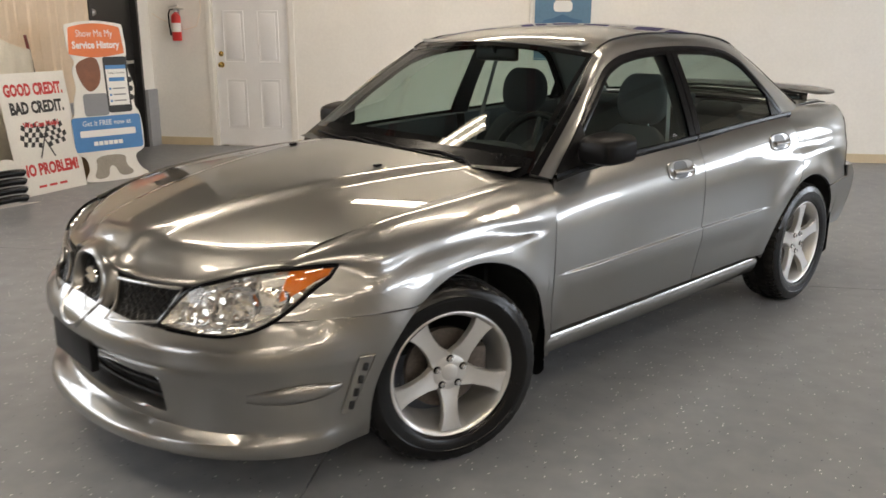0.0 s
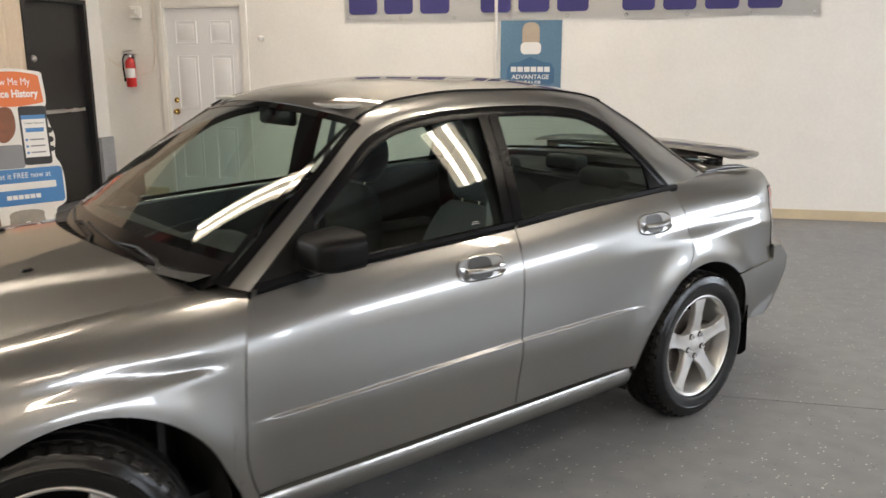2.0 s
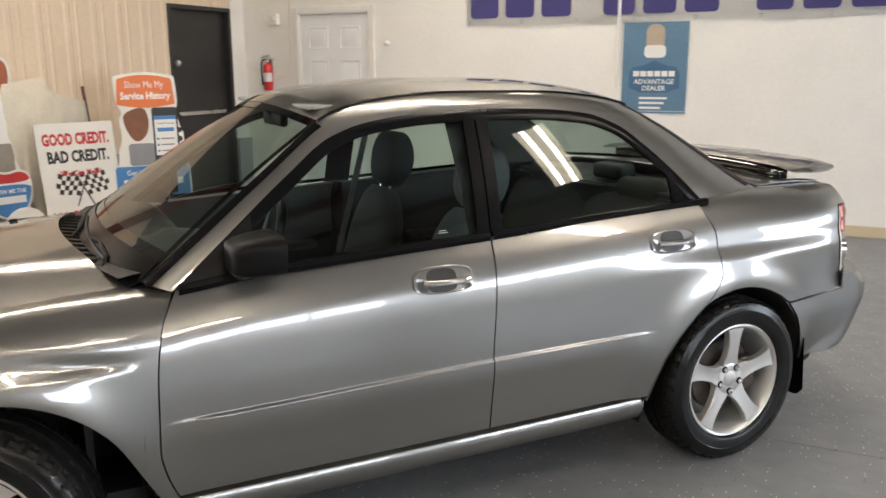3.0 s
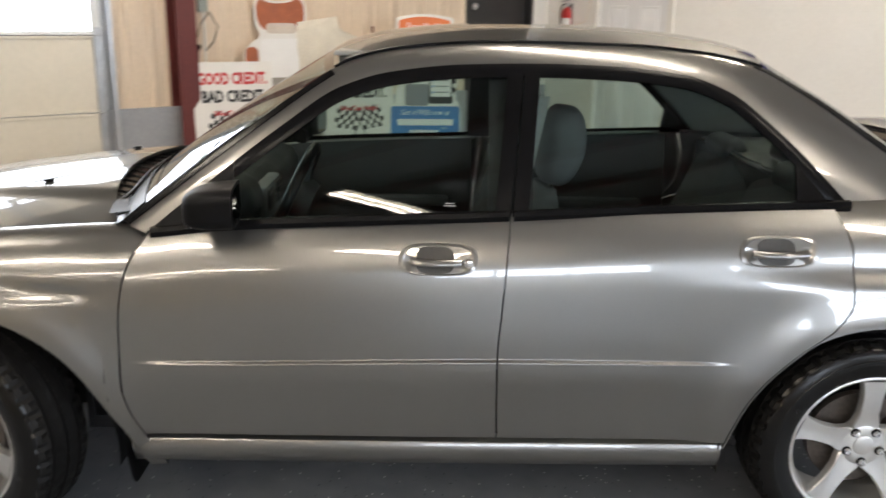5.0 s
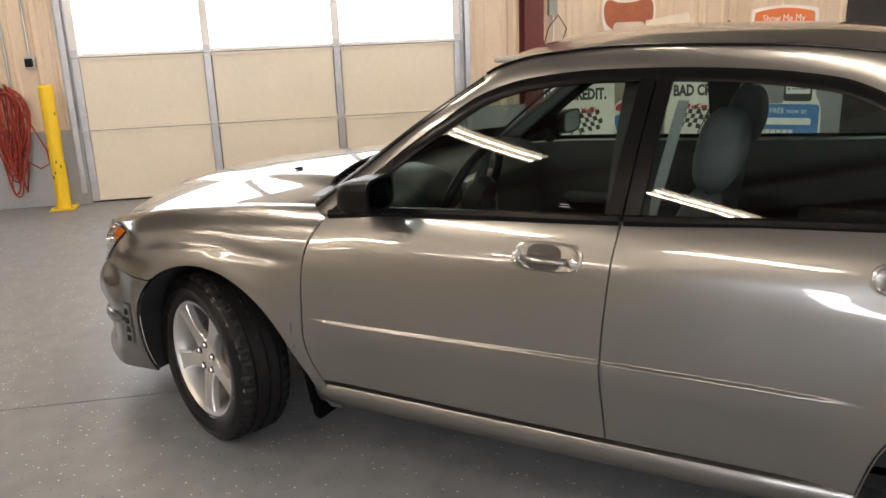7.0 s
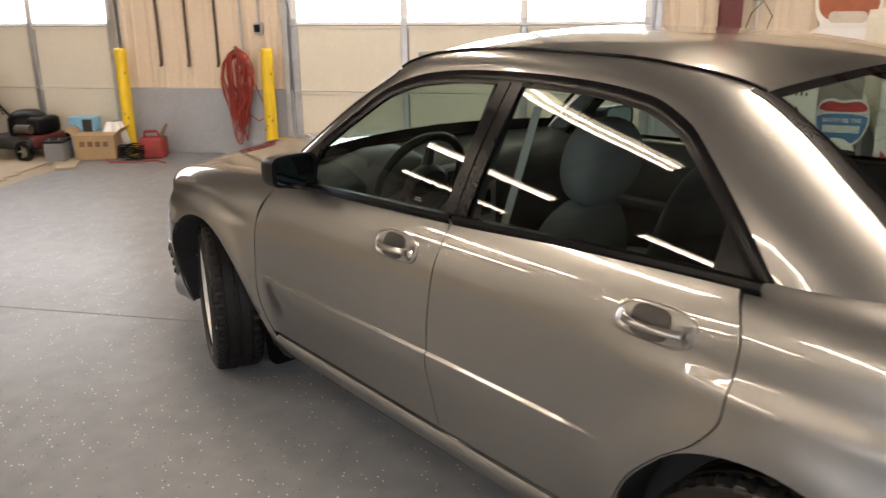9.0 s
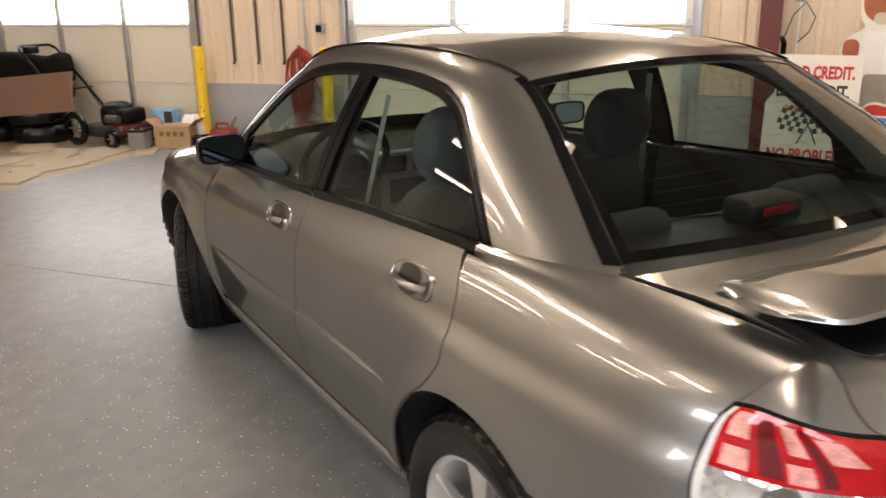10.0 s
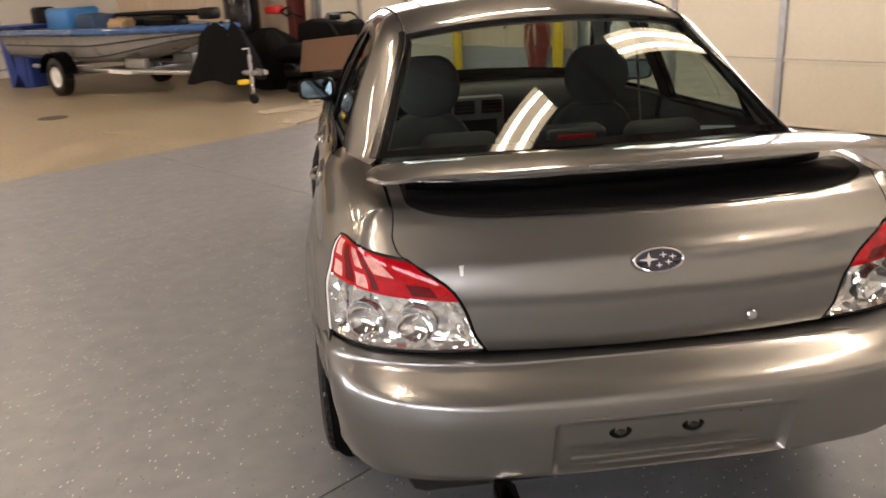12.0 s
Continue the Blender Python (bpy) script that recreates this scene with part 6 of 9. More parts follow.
def interior():
    # Driver's seat in the lit tone of the fabric, passenger's in the shaded one.
    seat(1.345, -0.36, M_FABRICLIT)
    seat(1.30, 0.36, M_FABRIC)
    bm = bmesh.new()
    add_box(bm, (1.85, -0.62, 0.40), (2.30, 0.62, 0.56), 0.06)
    def back(u, v):
        y = -0.62 + 1.24 * u
        lump = 0.03 * abs(math.sin(math.pi * u * 2)) ** 0.5
        return Vector((2.26 + 0.20 * v - lump, y, 0.5 + 0.47 * v + 0.02 * math.sin(math.pi * u * 2) ** 2))
    sheet(bm, back, steps(0, 1, 24), steps(0, 1, 8))
    for y in (-0.34, 0.34):
        add_box(bm, (2.40, y - 0.13, 0.93), (2.50, y + 0.13, 1.022), 0.045, seg=5)
    part("rear_bench", bm, M_FABRIC, CAR, "grey fabric rear bench with low headrests", 60)
    bm = bmesh.new()
    sheet(bm, lambda u, v: Vector((2.42 + 0.40 * u, -0.60 + 1.2 * v, 0.975 + 0.01 * math.sin(9 * v))), steps(0, 1, 6), steps(0, 1, 12))
    part("parcel_shelf", bm, M_DASH, CAR, "charcoal parcel shelf")
    bm = bmesh.new()
    add_box(bm, (2.52, -0.10, 0.975), (2.622, 0.10, 1.045), 0.022, seg=4)
    bl = part("brake_light", bm, M_DASH, CAR, "high brake light housing")
    bm = bmesh.new()
    add_box(bm, (2.619, -0.060, 1.004), (2.626, 0.060, 1.026), 0.004)
    part("brake_lens", bm, mat("bright_red_lens", (0.38, 0.008, 0.010), 0.2, vary=0.1), bl, "red lens")
    # Dashboard.
    bm = bmesh.new()
    prof = [(0.42, 0.915), (0.52, 0.930), (0.60, 0.926), (0.66, 0.912), (0.70, 0.890), (0.722, 0.855), (0.725, 0.80), (0.71, 0.74), (0.74, 0.64), (0.70, 0.50), (0.5, 0.45)]
    def dash(v, k):
        px, pz = prof[int(k)]
        y = v * 0.665
        hood = math.exp(-(((y + 0.36) / 0.16) ** 4))
        hump = 0.052 * hood * (1 if px > 0.55 and pz > 0.87 else 0.3 if px > 0.55 and pz > 0.84 else 0)
        return Vector((px - 0.10 * (1 - v * v) * (px < 0.5) + 0.05 * hood * (0.6 < px and pz > 0.85), y, pz + hump))
    sheet(bm, dash, steps(-1, 1, 40), range(len(prof)))
    part("dashboard", bm, M_DASH, CAR, "charcoal dashboard with instrument hood", 50)
    bm = bmesh.new()
    add_box(bm, (0.68, -0.14, 0.56), (0.748, 0.14, 0.885), 0.018)
    con = part("centre_console", bm, mat("silver_console", (0.20, 0.20, 0.21), 0.4, 0.3), CAR, "silver-grey centre console")
    for y in (-0.072, 0.072):
        bm = bmesh.new()
        add_box(bm, (0.742, y - 0.055, 0.795), (0.752, y + 0.055, 0.868), 0.008)
        vent = part("air_vent", bm, M_BLACK, con, "black air vent")
        bm = bmesh.new()
        for z in (0.812, 0.832, 0.852):
            add_box(bm, (0.750, y - 0.05, z - 0.002), (0.756, y + 0.05, z + 0.002), 0.0006)
        part("vent_slats", bm, M_DASH, vent, "dark vent slats")
    bm = bmesh.new()
    add_box(bm, (0.744, -0.10, 0.66), (0.753, 0.10, 0.765), 0.006)
    part("radio", bm, M_BLACK, con, "black radio panel")
    bm = bmesh.new()
    m = pose(0.868, -0.36, 0.888, 0, -66, 0)
    ring = [m @ Vector((0.183 * math.cos(t), 0.183 * math.sin(t), 0)) for t in steps(0, 2 * math.pi, 48)[:-1]]
    add_tube(bm, ring, 0.0165, 10, closed=True)
    sw = part("steering_wheel", bm, M_BLACK, CAR, "charcoal steering wheel")
    bm = bmesh.new()
    add_lathe(bm, [(0.0, 0.006), (0.045, 0.004), (0.078, -0.008), (0.088, -0.03), (0.08, -0.06)], m, 28)
    for a in (0, 120, 240):
        q = radians(a)
        add_tube(bm, [m @ Vector((0.05 * math.cos(q), 0.05 * math.sin(q), -0.015)), m @ Vector((0.178 * math.cos(q), 0.178 * math.sin(q), 0))], [0.022, 0.014], 8)
    part("wheel_pad", bm, M_DASH, sw)
    # Door linings, floor and mirror.
    for s in (-1, 1):
        for xa, xb in ((0.56, 1.47), (1.53, 2.30)):
            bm = bmesh.new()
            sheet(bm, lambda x, v: Vector((x, s * (cab_b(x) - 0.055 - 0.03 * math.sin(math.pi * v)), 0.33 + (belt_z(x) - 0.335) * v)), steps(xa, xb, 10), steps(0, 1, 8))
            lin = part("door_lining", bm, M_DASH, CAR, "charcoal door lining")
            bm = bmesh.new()
            add_box(bm, (xa + 0.3, s * 0.615 - 0.035, 0.66), (xb - 0.1, s * 0.615 + 0.035, 0.70), 0.015)
            part("arm_rest", bm, M_FABRIC, lin, "grey arm rest")
        # Seat belt on the pillar.
        bm = bmesh.new()
        sheet(bm, lambda u, v: Vector((1.60 + 0.030 * u - 0.13 * (1 - v), s * (0.64 - 0.10 * v), 0.62 + 0.62 * v)), steps(0, 1, 2), steps(0, 1, 8))
        part("seat_belt", bm, mat("seat_belt_webbing", (0.30, 0.30, 0.30), 0.7), CAR, "grey seat belt")
        # Inner side of the pillars.
        bm = bmesh.new()
        sheet(bm, lambda u, v: Vector((1.455 + 0.12 * u, s * (cab_y(1.5, belt_z(1.5) + 0.37 * v) - 0.035), belt_z(1.5) + 0.37 * v)), steps(0, 1, 2), steps(0, 1, 6))
        part("pillar_lining", bm, M_DASH, CAR, "charcoal pillar lining")
        bm = bmesh.new()
        sheet(bm, lambda x, v: (Vector((x, s * (cab_y(x, win_top(x)) - 0.03), win_top(x))).lerp(Vector((rail_x(x), s * (rail_y(rail_x(x)) - 0.02), rail_z(rail_x(x)) - 0.03)), v)), steps(0.60, 2.42, 40), steps(0, 1, 3))
        part("rail_lining", bm, M_LINING, CAR, "pale pillar lining")
    bm = bmesh.new()
    add_box(bm, (0.3, -0.66, 0.26), (2.4, 0.66, 0.30))
    add_box(bm, (2.42, -0.62, 0.30), (2.44, 0.62, 0.96))
    add_box(bm, (0.30, -0.66, 0.30), (0.32, 0.66, 0.88))
    part("cabin_floor", bm, M_DASH, CAR, "charcoal carpet", 0)
    bm = bmesh.new()
    add_tube(bm, [(1.005, 0.0, 1.345), (1.035, 0, 1.30)], 0.010, 8)
    add_box(bm, (1.03, -0.125, 1.262), (1.06, 0.125, 1.325), 0.014, seg=3)
    part("rear_view_mirror", bm, M_BLACK, CAR, "black rear-view mirror")
    for s in (-1, 1):
        bm = bmesh.new()
        add_box(bm, (1.02, s * 0.32 - 0.16, 1.338), (1.16, s * 0.32 + 0.16, 1.352), 0.006)
        part("sun_visor", bm, M_LINING, CAR, "pale sun visor")


hood()
front_bumper()
grilles()
roof_and_glass()
boot()
rear_bumper()
spoiler()
for side in (-1, 1):
    fenders(side)
    side_glass(side, *doors(side))
    sills(side)
    rails(side)
    tail_lamps(side, quarters(side))
    head_lamps(side)
cores()
wheels()
wheel_wells()
cowl()
interior()

# ---------------------------------------------------------------- lamps
def strip_light(m):
    lamp = thing("strip_light", m, "two-tube fluorescent strip light with frosted lens under the ceiling", "ceiling light", "strip lights")
    bm = bmesh.new()
    add_box(bm, (-1.22, -0.195, 0.03), (1.22, 0.195, 0.075), 0.008)
    part("housing", bm, M_SASH, lamp, "", 0)
    bm = bmesh.new()
    sheet(bm, lambda x, t: Vector((x, 0.185 * math.sin(t), 0.028 - 0.030 * math.cos(t) ** 0.7)), [-1.20, 1.20], steps(-math.pi / 2 + 0.01, math.pi / 2 - 0.01, 14))
    part("wrap_lens", bm, glow("frosted_lamp_lens", (1.0, 0.90, 0.68), LENS_GLOW), lamp, "glowing frosted lens", 60)
    for y in (-0.085, 0.085):
        bm = bmesh.new()
        add_box(bm, (-1.19, y - 0.03, -0.008), (1.19, y + 0.03, -0.002), 0.002)
        part("tube", bm, glow("fluorescent_tube", (1.0, 0.925, 0.80), TUBE), lamp, "glowing tube showing through the lens", 0)
    for x in (-1.21, 1.21):
        bm = bmesh.new()
        add_box(bm, (x - 0.012, -0.195, -0.004), (x + 0.012, 0.195, 0.07), 0.004)
        part("end_cap", bm, M_SASH, lamp, "white end cap", 0)
    for x in (-0.9, 0.9):
        bm = bmesh.new()
        add_tube(bm, [(x, 0, 0.075), (x, 0, 0.60)], 0.006, 6)
        part("hanger", bm, M_GALV, lamp, "thin steel hanger", 0)
    return lamp


TUBE, LENS_GLOW = 62, 7.5
LZ = CEIL - 0.60
LAMPS = [(-2.1, 1.65), (-2.1, -1.7), (-0.2, 5.1)] + [(1.87, y) for y in (1.65, -3.45, -7.2, -10.3)] + [(5.84, y) for y in (1.65, -3.45, -7.2, -10.3)]
first = strip_light(pose(*LAMPS[0], LZ))
for x, y in LAMPS[1:]:
    copy_thing(first, pose(x, y, LZ))


# ---------------------------------------------------------------- doors and fittings of the walls
def white_door():
    x0, x1, h = -3.165, -2.275, 2.045
    d = thing("door_white", pose(0, NORTH, 0), "white six-panel door, closed, with brass knob and deadbolt", "door", "", "structure")
    bm = bmesh.new()
    add_box(bm, (x0, 0.022, 0.012), (x1, 0.06, h), 0.002)
    leaf = part("leaf", bm, M_DOORW, d, "", 0)
    w = x1 - x0
    for zl, zh in ((0.22, 0.78), (0.98, 1.55), (1.68, 1.91)):
        for k in range(2):
            a = x0 + 0.115 + k * (w / 2 - 0.03)
            b = a + w / 2 - 0.20
            bm = bmesh.new()
            # A moulded groove round a raised field.
            add_tube(bm, [(a, 0.022, zl), (b, 0.022, zl), (b, 0.022, zh), (a, 0.022, zh)], 0.008, 8, closed=True)
            add_box(bm, (a + 0.03, 0.0165, zl + 0.03), (b - 0.03, 0.024, zh - 0.03), 0.004)
            part("door_panel", bm, M_DOORW, leaf, "", 30)
    for name, z, r in (("knob", 0.945, 0.028), ("deadbolt", 1.07, 0.022)):
        bm = bmesh.new()
        prof = [(0, 0.062), (0.016, 0.060), (r, 0.045), (r * 0.9, 0.030), (0.011, 0.018), (0.011, 0.006), (0.032, 0.005), (0.034, 0.0)] if name == "knob" else [(0, 0.018), (0.018, 0.017), (0.027, 0.010), (0.031, 0.0)]
        add_lathe(bm, prof, pose(x0 + 0.07, 0.022, z, 90, 0, 0), 24)
        part(name, bm, M_BRASS, leaf, "brass " + name, 60)
    for z in (0.25, 1.0, 1.8):
        bm = bmesh.new()
        add_tube(bm, [(x1 + 0.002, 0.016, z - 0.045), (x1 + 0.002, 0.016, z + 0.045)], 0.007, 8)
        part("hinge", bm, M_STEEL, d, "steel hinge", 60)
    for a, b, c, e in ((x0 - 0.085, x0 - 0.02, 0, h + 0.085), (x1 + 0.02, x1 + 0.085, 0, h + 0.085), (x0 - 0.02, x1 + 0.02, h + 0.02, h + 0.085)):
        bm = bmesh.new()
        add_box(bm, (a, -0.018, c), (b, 0.0, e), 0.005)
        part("trim", bm, M_TRIM, d, "", 0)
    for a, b, c, e in ((x0 - 0.02, x0 - 0.004, 0, h + 0.02), (x1 + 0.004, x1 + 0.02, 0, h + 0.02), (x0 - 0.004, x1 + 0.004, h + 0.004, h + 0.02)):
        bm = bmesh.new()
        add_box(bm, (a, -0.01, c), (b, 0.11, e))
        part("jamb", bm, M_TRIM, d, "", 0)
    bm = bmesh.new()
    add_box(bm, (x0, 0.0, 0.0), (x1, 0.09, 0.012), 0.002)
    part("threshold", bm, M_STEEL, d, "metal threshold", 0)


def black_door():
    y0, y1, h = DDOOR
    d = thing("door_black", pose(WEST, 0, 0), "black metal door with a push bar, closed", "door", "", "structure")
    bm = bmesh.new()
    add_box(bm, (-0.10, y0 + 0.045, 0.01), (-0.055, y1 - 0.045, h - 0.045), 0.003)
    leaf = part("leaf", bm, M_BLACKD, d, "", 0)
    bm = bmesh.new()
    add_box(bm, (-0.055, y0 + 0.12, 0.965), (-0.015, y1 - 0.12, 1.005), 0.008)
    part("push_bar", bm, M_STEEL, leaf, "dull steel push bar", 0)
    bm = bmesh.new()
    add_lathe(bm, [(0, 0.03), (0.025, 0.028), (0.034, 0.012), (0.038, 0.0)], pose(-0.055, y0 + 0.17, 1.52, 0, 90, 0), 24)
    part("lock_knob", bm, M_STEEL, leaf, "round steel lock", 60)
    for a, b, c, e in ((y0, y0 + 0.045, 0, h), (y1 - 0.045, y1, 0, h), (y0 + 0.045, y1 - 0.045, h - 0.045, h)):
        bm = bmesh.new()
        add_box(bm, (-0.12, a, c), (0.02, b, e), 0.003)
        part("door_frame", bm, M_BLACKD, d, "", 0)
    bm = bmesh.new()
    add_box(bm, (-0.14, y0, 0), (-0.121, y1, h))
    part("backing", bm, M_BLACKD, d, "", 0)


def extinguisher():
    e = thing("fire_extinguisher", pose(-3.575, NORTH - 0.075, 1.215), "red fire extinguisher with black hose hung on the white wall", "extinguisher")
    bm = bmesh.new()
    add_lathe(bm, [(0.0, 0.0), (0.048, 0.0), (0.054, 0.012), (0.054, 0.255), (0.048, 0.285), (0.026, 0.305), (0.018, 0.31), (0.018, 0.325)], None, 32)
    part("cylinder", bm, M_REDP, e, "red cylinder", 50)
    bm = bmesh.new()
    add_lathe(bm, [(0.0546, 0.10), (0.0548, 0.10), (0.0548, 0.20), (0.0546, 0.20)], pose(0, 0, 0, 0, 0, 200), 20, angle=math.pi * 0.9)
    part("label_band", bm, mat("paper_white", (0.75, 0.75, 0.73), 0.6), e, "white printed label", 0)
    bm = bmesh.new()
    add_tube(bm, [(0, 0, 0.32), (0, 0, 0.345)], 0.02, 16)
    add_box(bm, (-0.02, -0.018, 0.345), (0.095, 0.018, 0.36), 0.004)
    add_box(bm, (-0.015, -0.014, 0.375), (0.10, 0.014, 0.388), 0.004, m=pose(0, 0, 0, 0, -10, 0))
    part("valve", bm, M_STEEL, e, "steel valve and levers", 0)
    bm = bmesh.new()
    add_tube(bm, [(-0.02, 0, 0.35), (-0.065, 0, 0.345), (-0.085, -0.005, 0.30), (-0.082, -0.01, 0.20), (-0.066, -0.02, 0.10), (-0.06, -0.02, 0.06)], [0.009, 0.009, 0.009, 0.009, 0.010, 0.014], 10)
    part("hose", bm, M_BLACK, e, "black rubber hose", 60)
    bm = bmesh.new()
    add_box(bm, (-0.02, 0.05, 0.12), (0.02, 0.075, 0.36), 0.002)
    part("bracket", bm, M_STEEL, e, "wall bracket", 0)
    c = thing("wall_cable", pose(0, NORTH - 0.008, 0), "thin loose cable along the white wall", "cable")
    bm = bmesh.new()
    add_tube(bm, [(-3.90, 0, 1.52), (-3.80, 0, 1.46), (-3.72, 0, 1.43), (-3.62, 0, 1.36), (-3.5, 0, 1.34), (-3.36, 0, 1.38), (-3.30, 0, 1.55), (-3.29, 0, 2.2)], 0.003, 6)
    part("wire", bm, M_TAN, c, "", 60)


def wall_fittings():
    def box(name, lo, hi, material, label, category, bev=0.006, parts=()):
        o = thing(name, Matrix(), label, category)
        bm = bmesh.new()
        add_box(bm, lo, hi, bev)
        part("body", bm, material, o, "", 0)
        return o

    o = box("alarm_strobe", (-3.545, NORTH - 0.06, 1.95), (-3.435, NORTH, 2.07), M_TRIM, "white wall alarm strobe", "alarm")
    bm = bmesh.new()
    add_box(bm, (-3.52, NORTH - 0.075, 1.99), (-3.46, NORTH - 0.055, 2.045), 0.008)
    part("lens", bm, M_SASH, o, "clear strobe lens", 0)
    o = thing("wall_sensor", pose(-2.03, NORTH, 1.722, 90, 0, 0), "small white sensor on the white wall", "sensor")
    bm = bmesh.new()
    add_lathe(bm, [(0, 0.06), (0.02, 0.056), (0.028, 0.04), (0.02, 0.025), (0.022, 0.01), (0.03, 0.0)], None, 20)
    part("dome", bm, M_TRIM, o, "", 60)
    # White pipe beside the poster with an outlet box.
    o = thing("wall_pipe", Matrix(), "white conduit pipe down the white wall with an outlet box", "pipe")
    bm = bmesh.new()
    add_tube(bm, [(0.482, NORTH - 0.02, 1.26), (0.482, NORTH - 0.02, CEIL)], 0.017, 12)
    part("pipe", bm, M_TRIM, o, "", 60)
    bm = bmesh.new()
    add_box(bm, (0.435, NORTH - 0.045, 1.15), (0.53, NORTH, 1.27), 0.005)
    part("outlet_box", bm, M_TRIM, o, "white outlet box", 0)
    # Conduits and a switch box between the overhead doors.
    o = thing("conduit", Matrix(), "grey conduit with a black outlet on the tan wall", "conduit")
    for y, z0 in ((-2.245, 1.25), (-2.43, 0.95)):
        bm = bmesh.new()
        add_tube(bm, [(WEST + 0.035, y, z0), (WEST + 0.035, y, CEIL)], 0.012, 10)
        part("pipe", bm, M_GALV, o, "", 60)
    bm = bmesh.new()
    add_box(bm, (WEST + 0.01, -2.285, 1.16), (WEST + 0.065, -2.205, 1.26), 0.006)
    ob = part("outlet_box", bm, M_GALV, o, "", 0)
    bm = bmesh.new()
    add_box(bm, (WEST + 0.065, -2.275, 1.175), (WEST + 0.095, -2.215, 1.245), 0.008)
    part("plug", bm, M_BLACK, ob, "black plug", 0)
    # Conduit and switch on the red column.
    o = thing("column_conduit", Matrix(), "thin conduit, switch and black cable beside the red column", "conduit")
    bm = bmesh.new()
    add_tube(bm, [(WEST + 0.05, 2.22, 0.9), (WEST + 0.05, 2.22, CEIL)], 0.010, 8)
    part("pipe", bm, M_TRIM, o, "", 60)
    bm = bmesh.new()
    add_box(bm, (WEST + 0.01, 2.18, 1.42), (WEST + 0.06, 2.26, 1.56), 0.005)
    part("switch_box", bm, mat("grey_green_box", (0.30, 0.33, 0.29), 0.5), o, "grey-green switch box", 0)
    bm = bmesh.new()
    add_tube(bm, [(WEST + 0.2, 2.10, 1.14), (WEST + 0.10, 2.12, 1.10), (WEST + 0.08, 2.12, 0.98)], 0.022, 8)
    add_tube(bm, [(WEST + 0.08, 2.12, 1.15), (WEST + 0.09, 2.17, 1.32), (WEST + 0.08, 2.26, 1.42), (WEST + 0.07, 2.34, 1.30), (WEST + 0.06, 2.30, 1.18), (WEST + 0.06, 2.22, 1.10)], 0.005, 6)
    part("cable", bm, M_BLACK, o, "black cable loop", 60)
    # Dark rods hanging on the ribbed wall.
    first = None
    for y in (-3.30, -3.0, -2.69):
        if first is None:
            first = thing("pipe_rod", pose(WEST + 0.035, y, 0.86), "dark brown pipe fixed upright to the tan wall", "pipe", "pipes on the wall")
            bm = bmesh.new()
            add_tube(bm, [(0.02, 0, -0.01), (0.0, 0, 0.02), (0, 0, 3.4)], 0.014, 10)
            part("pipe", bm, mat("brown_pipe", (0.06, 0.03, 0.022), 0.5), first, "", 60)
            for z in (0.9, 2.1):
                bm = bmesh.new()
                add_box(bm, (-0.03, -0.025, z), (0.018, 0.025, z + 0.02), 0.003)
                part("clamp", bm, M_GALV, first, "steel clamp", 0)
        else:
            copy_thing(first, pose(WEST + 0.035, y, 0.86))


def bollard(x, y):
    b = thing("bollard", pose(x, y, 0), "yellow painted steel bollard bolted to the floor", "bollard", "bollards beside the overhead doors")
    bm = bmesh.new()
    add_lathe(bm, [(0.0, 1.035), (0.045, 1.034), (0.0565, 1.022), (0.057, 1.01), (0.057, 0.008)], None, 32)
    part("post", bm, M_YELLOW, b, "", 50)
    bm = bmesh.new()
    add_box(bm, (-0.10, -0.10, 0), (0.10, 0.10, 0.012), 0.003)
    for s in (-1, 1):
        for t in (-1, 1):
            add_tube(bm, [(0.078 * s, 0.078 * t, 0.012), (0.078 * s, 0.078 * t, 0.026)], 0.009, 6)
    part("base_plate", bm, M_YELLOW, b, "yellow base plate", 0)
    bm = bmesh.new()
    rng = random.Random(4)
    for _ in range(7):
        a, z = rng.uniform(-1.2, 1.2), rng.uniform(0.2, 0.95)
        add_box(bm, (-0.004, -0.006, -0.012), (0.001, 0.006, 0.012), 0.001, pose(0.0567 * math.cos(a), 0.0567 * math.sin(a), z, 0, 0, math.degrees(a)))
    part("scuff", bm, mat("scuff_dark", (0.12, 0.09, 0.04), 0.7), b, "dark scuffs", 0)


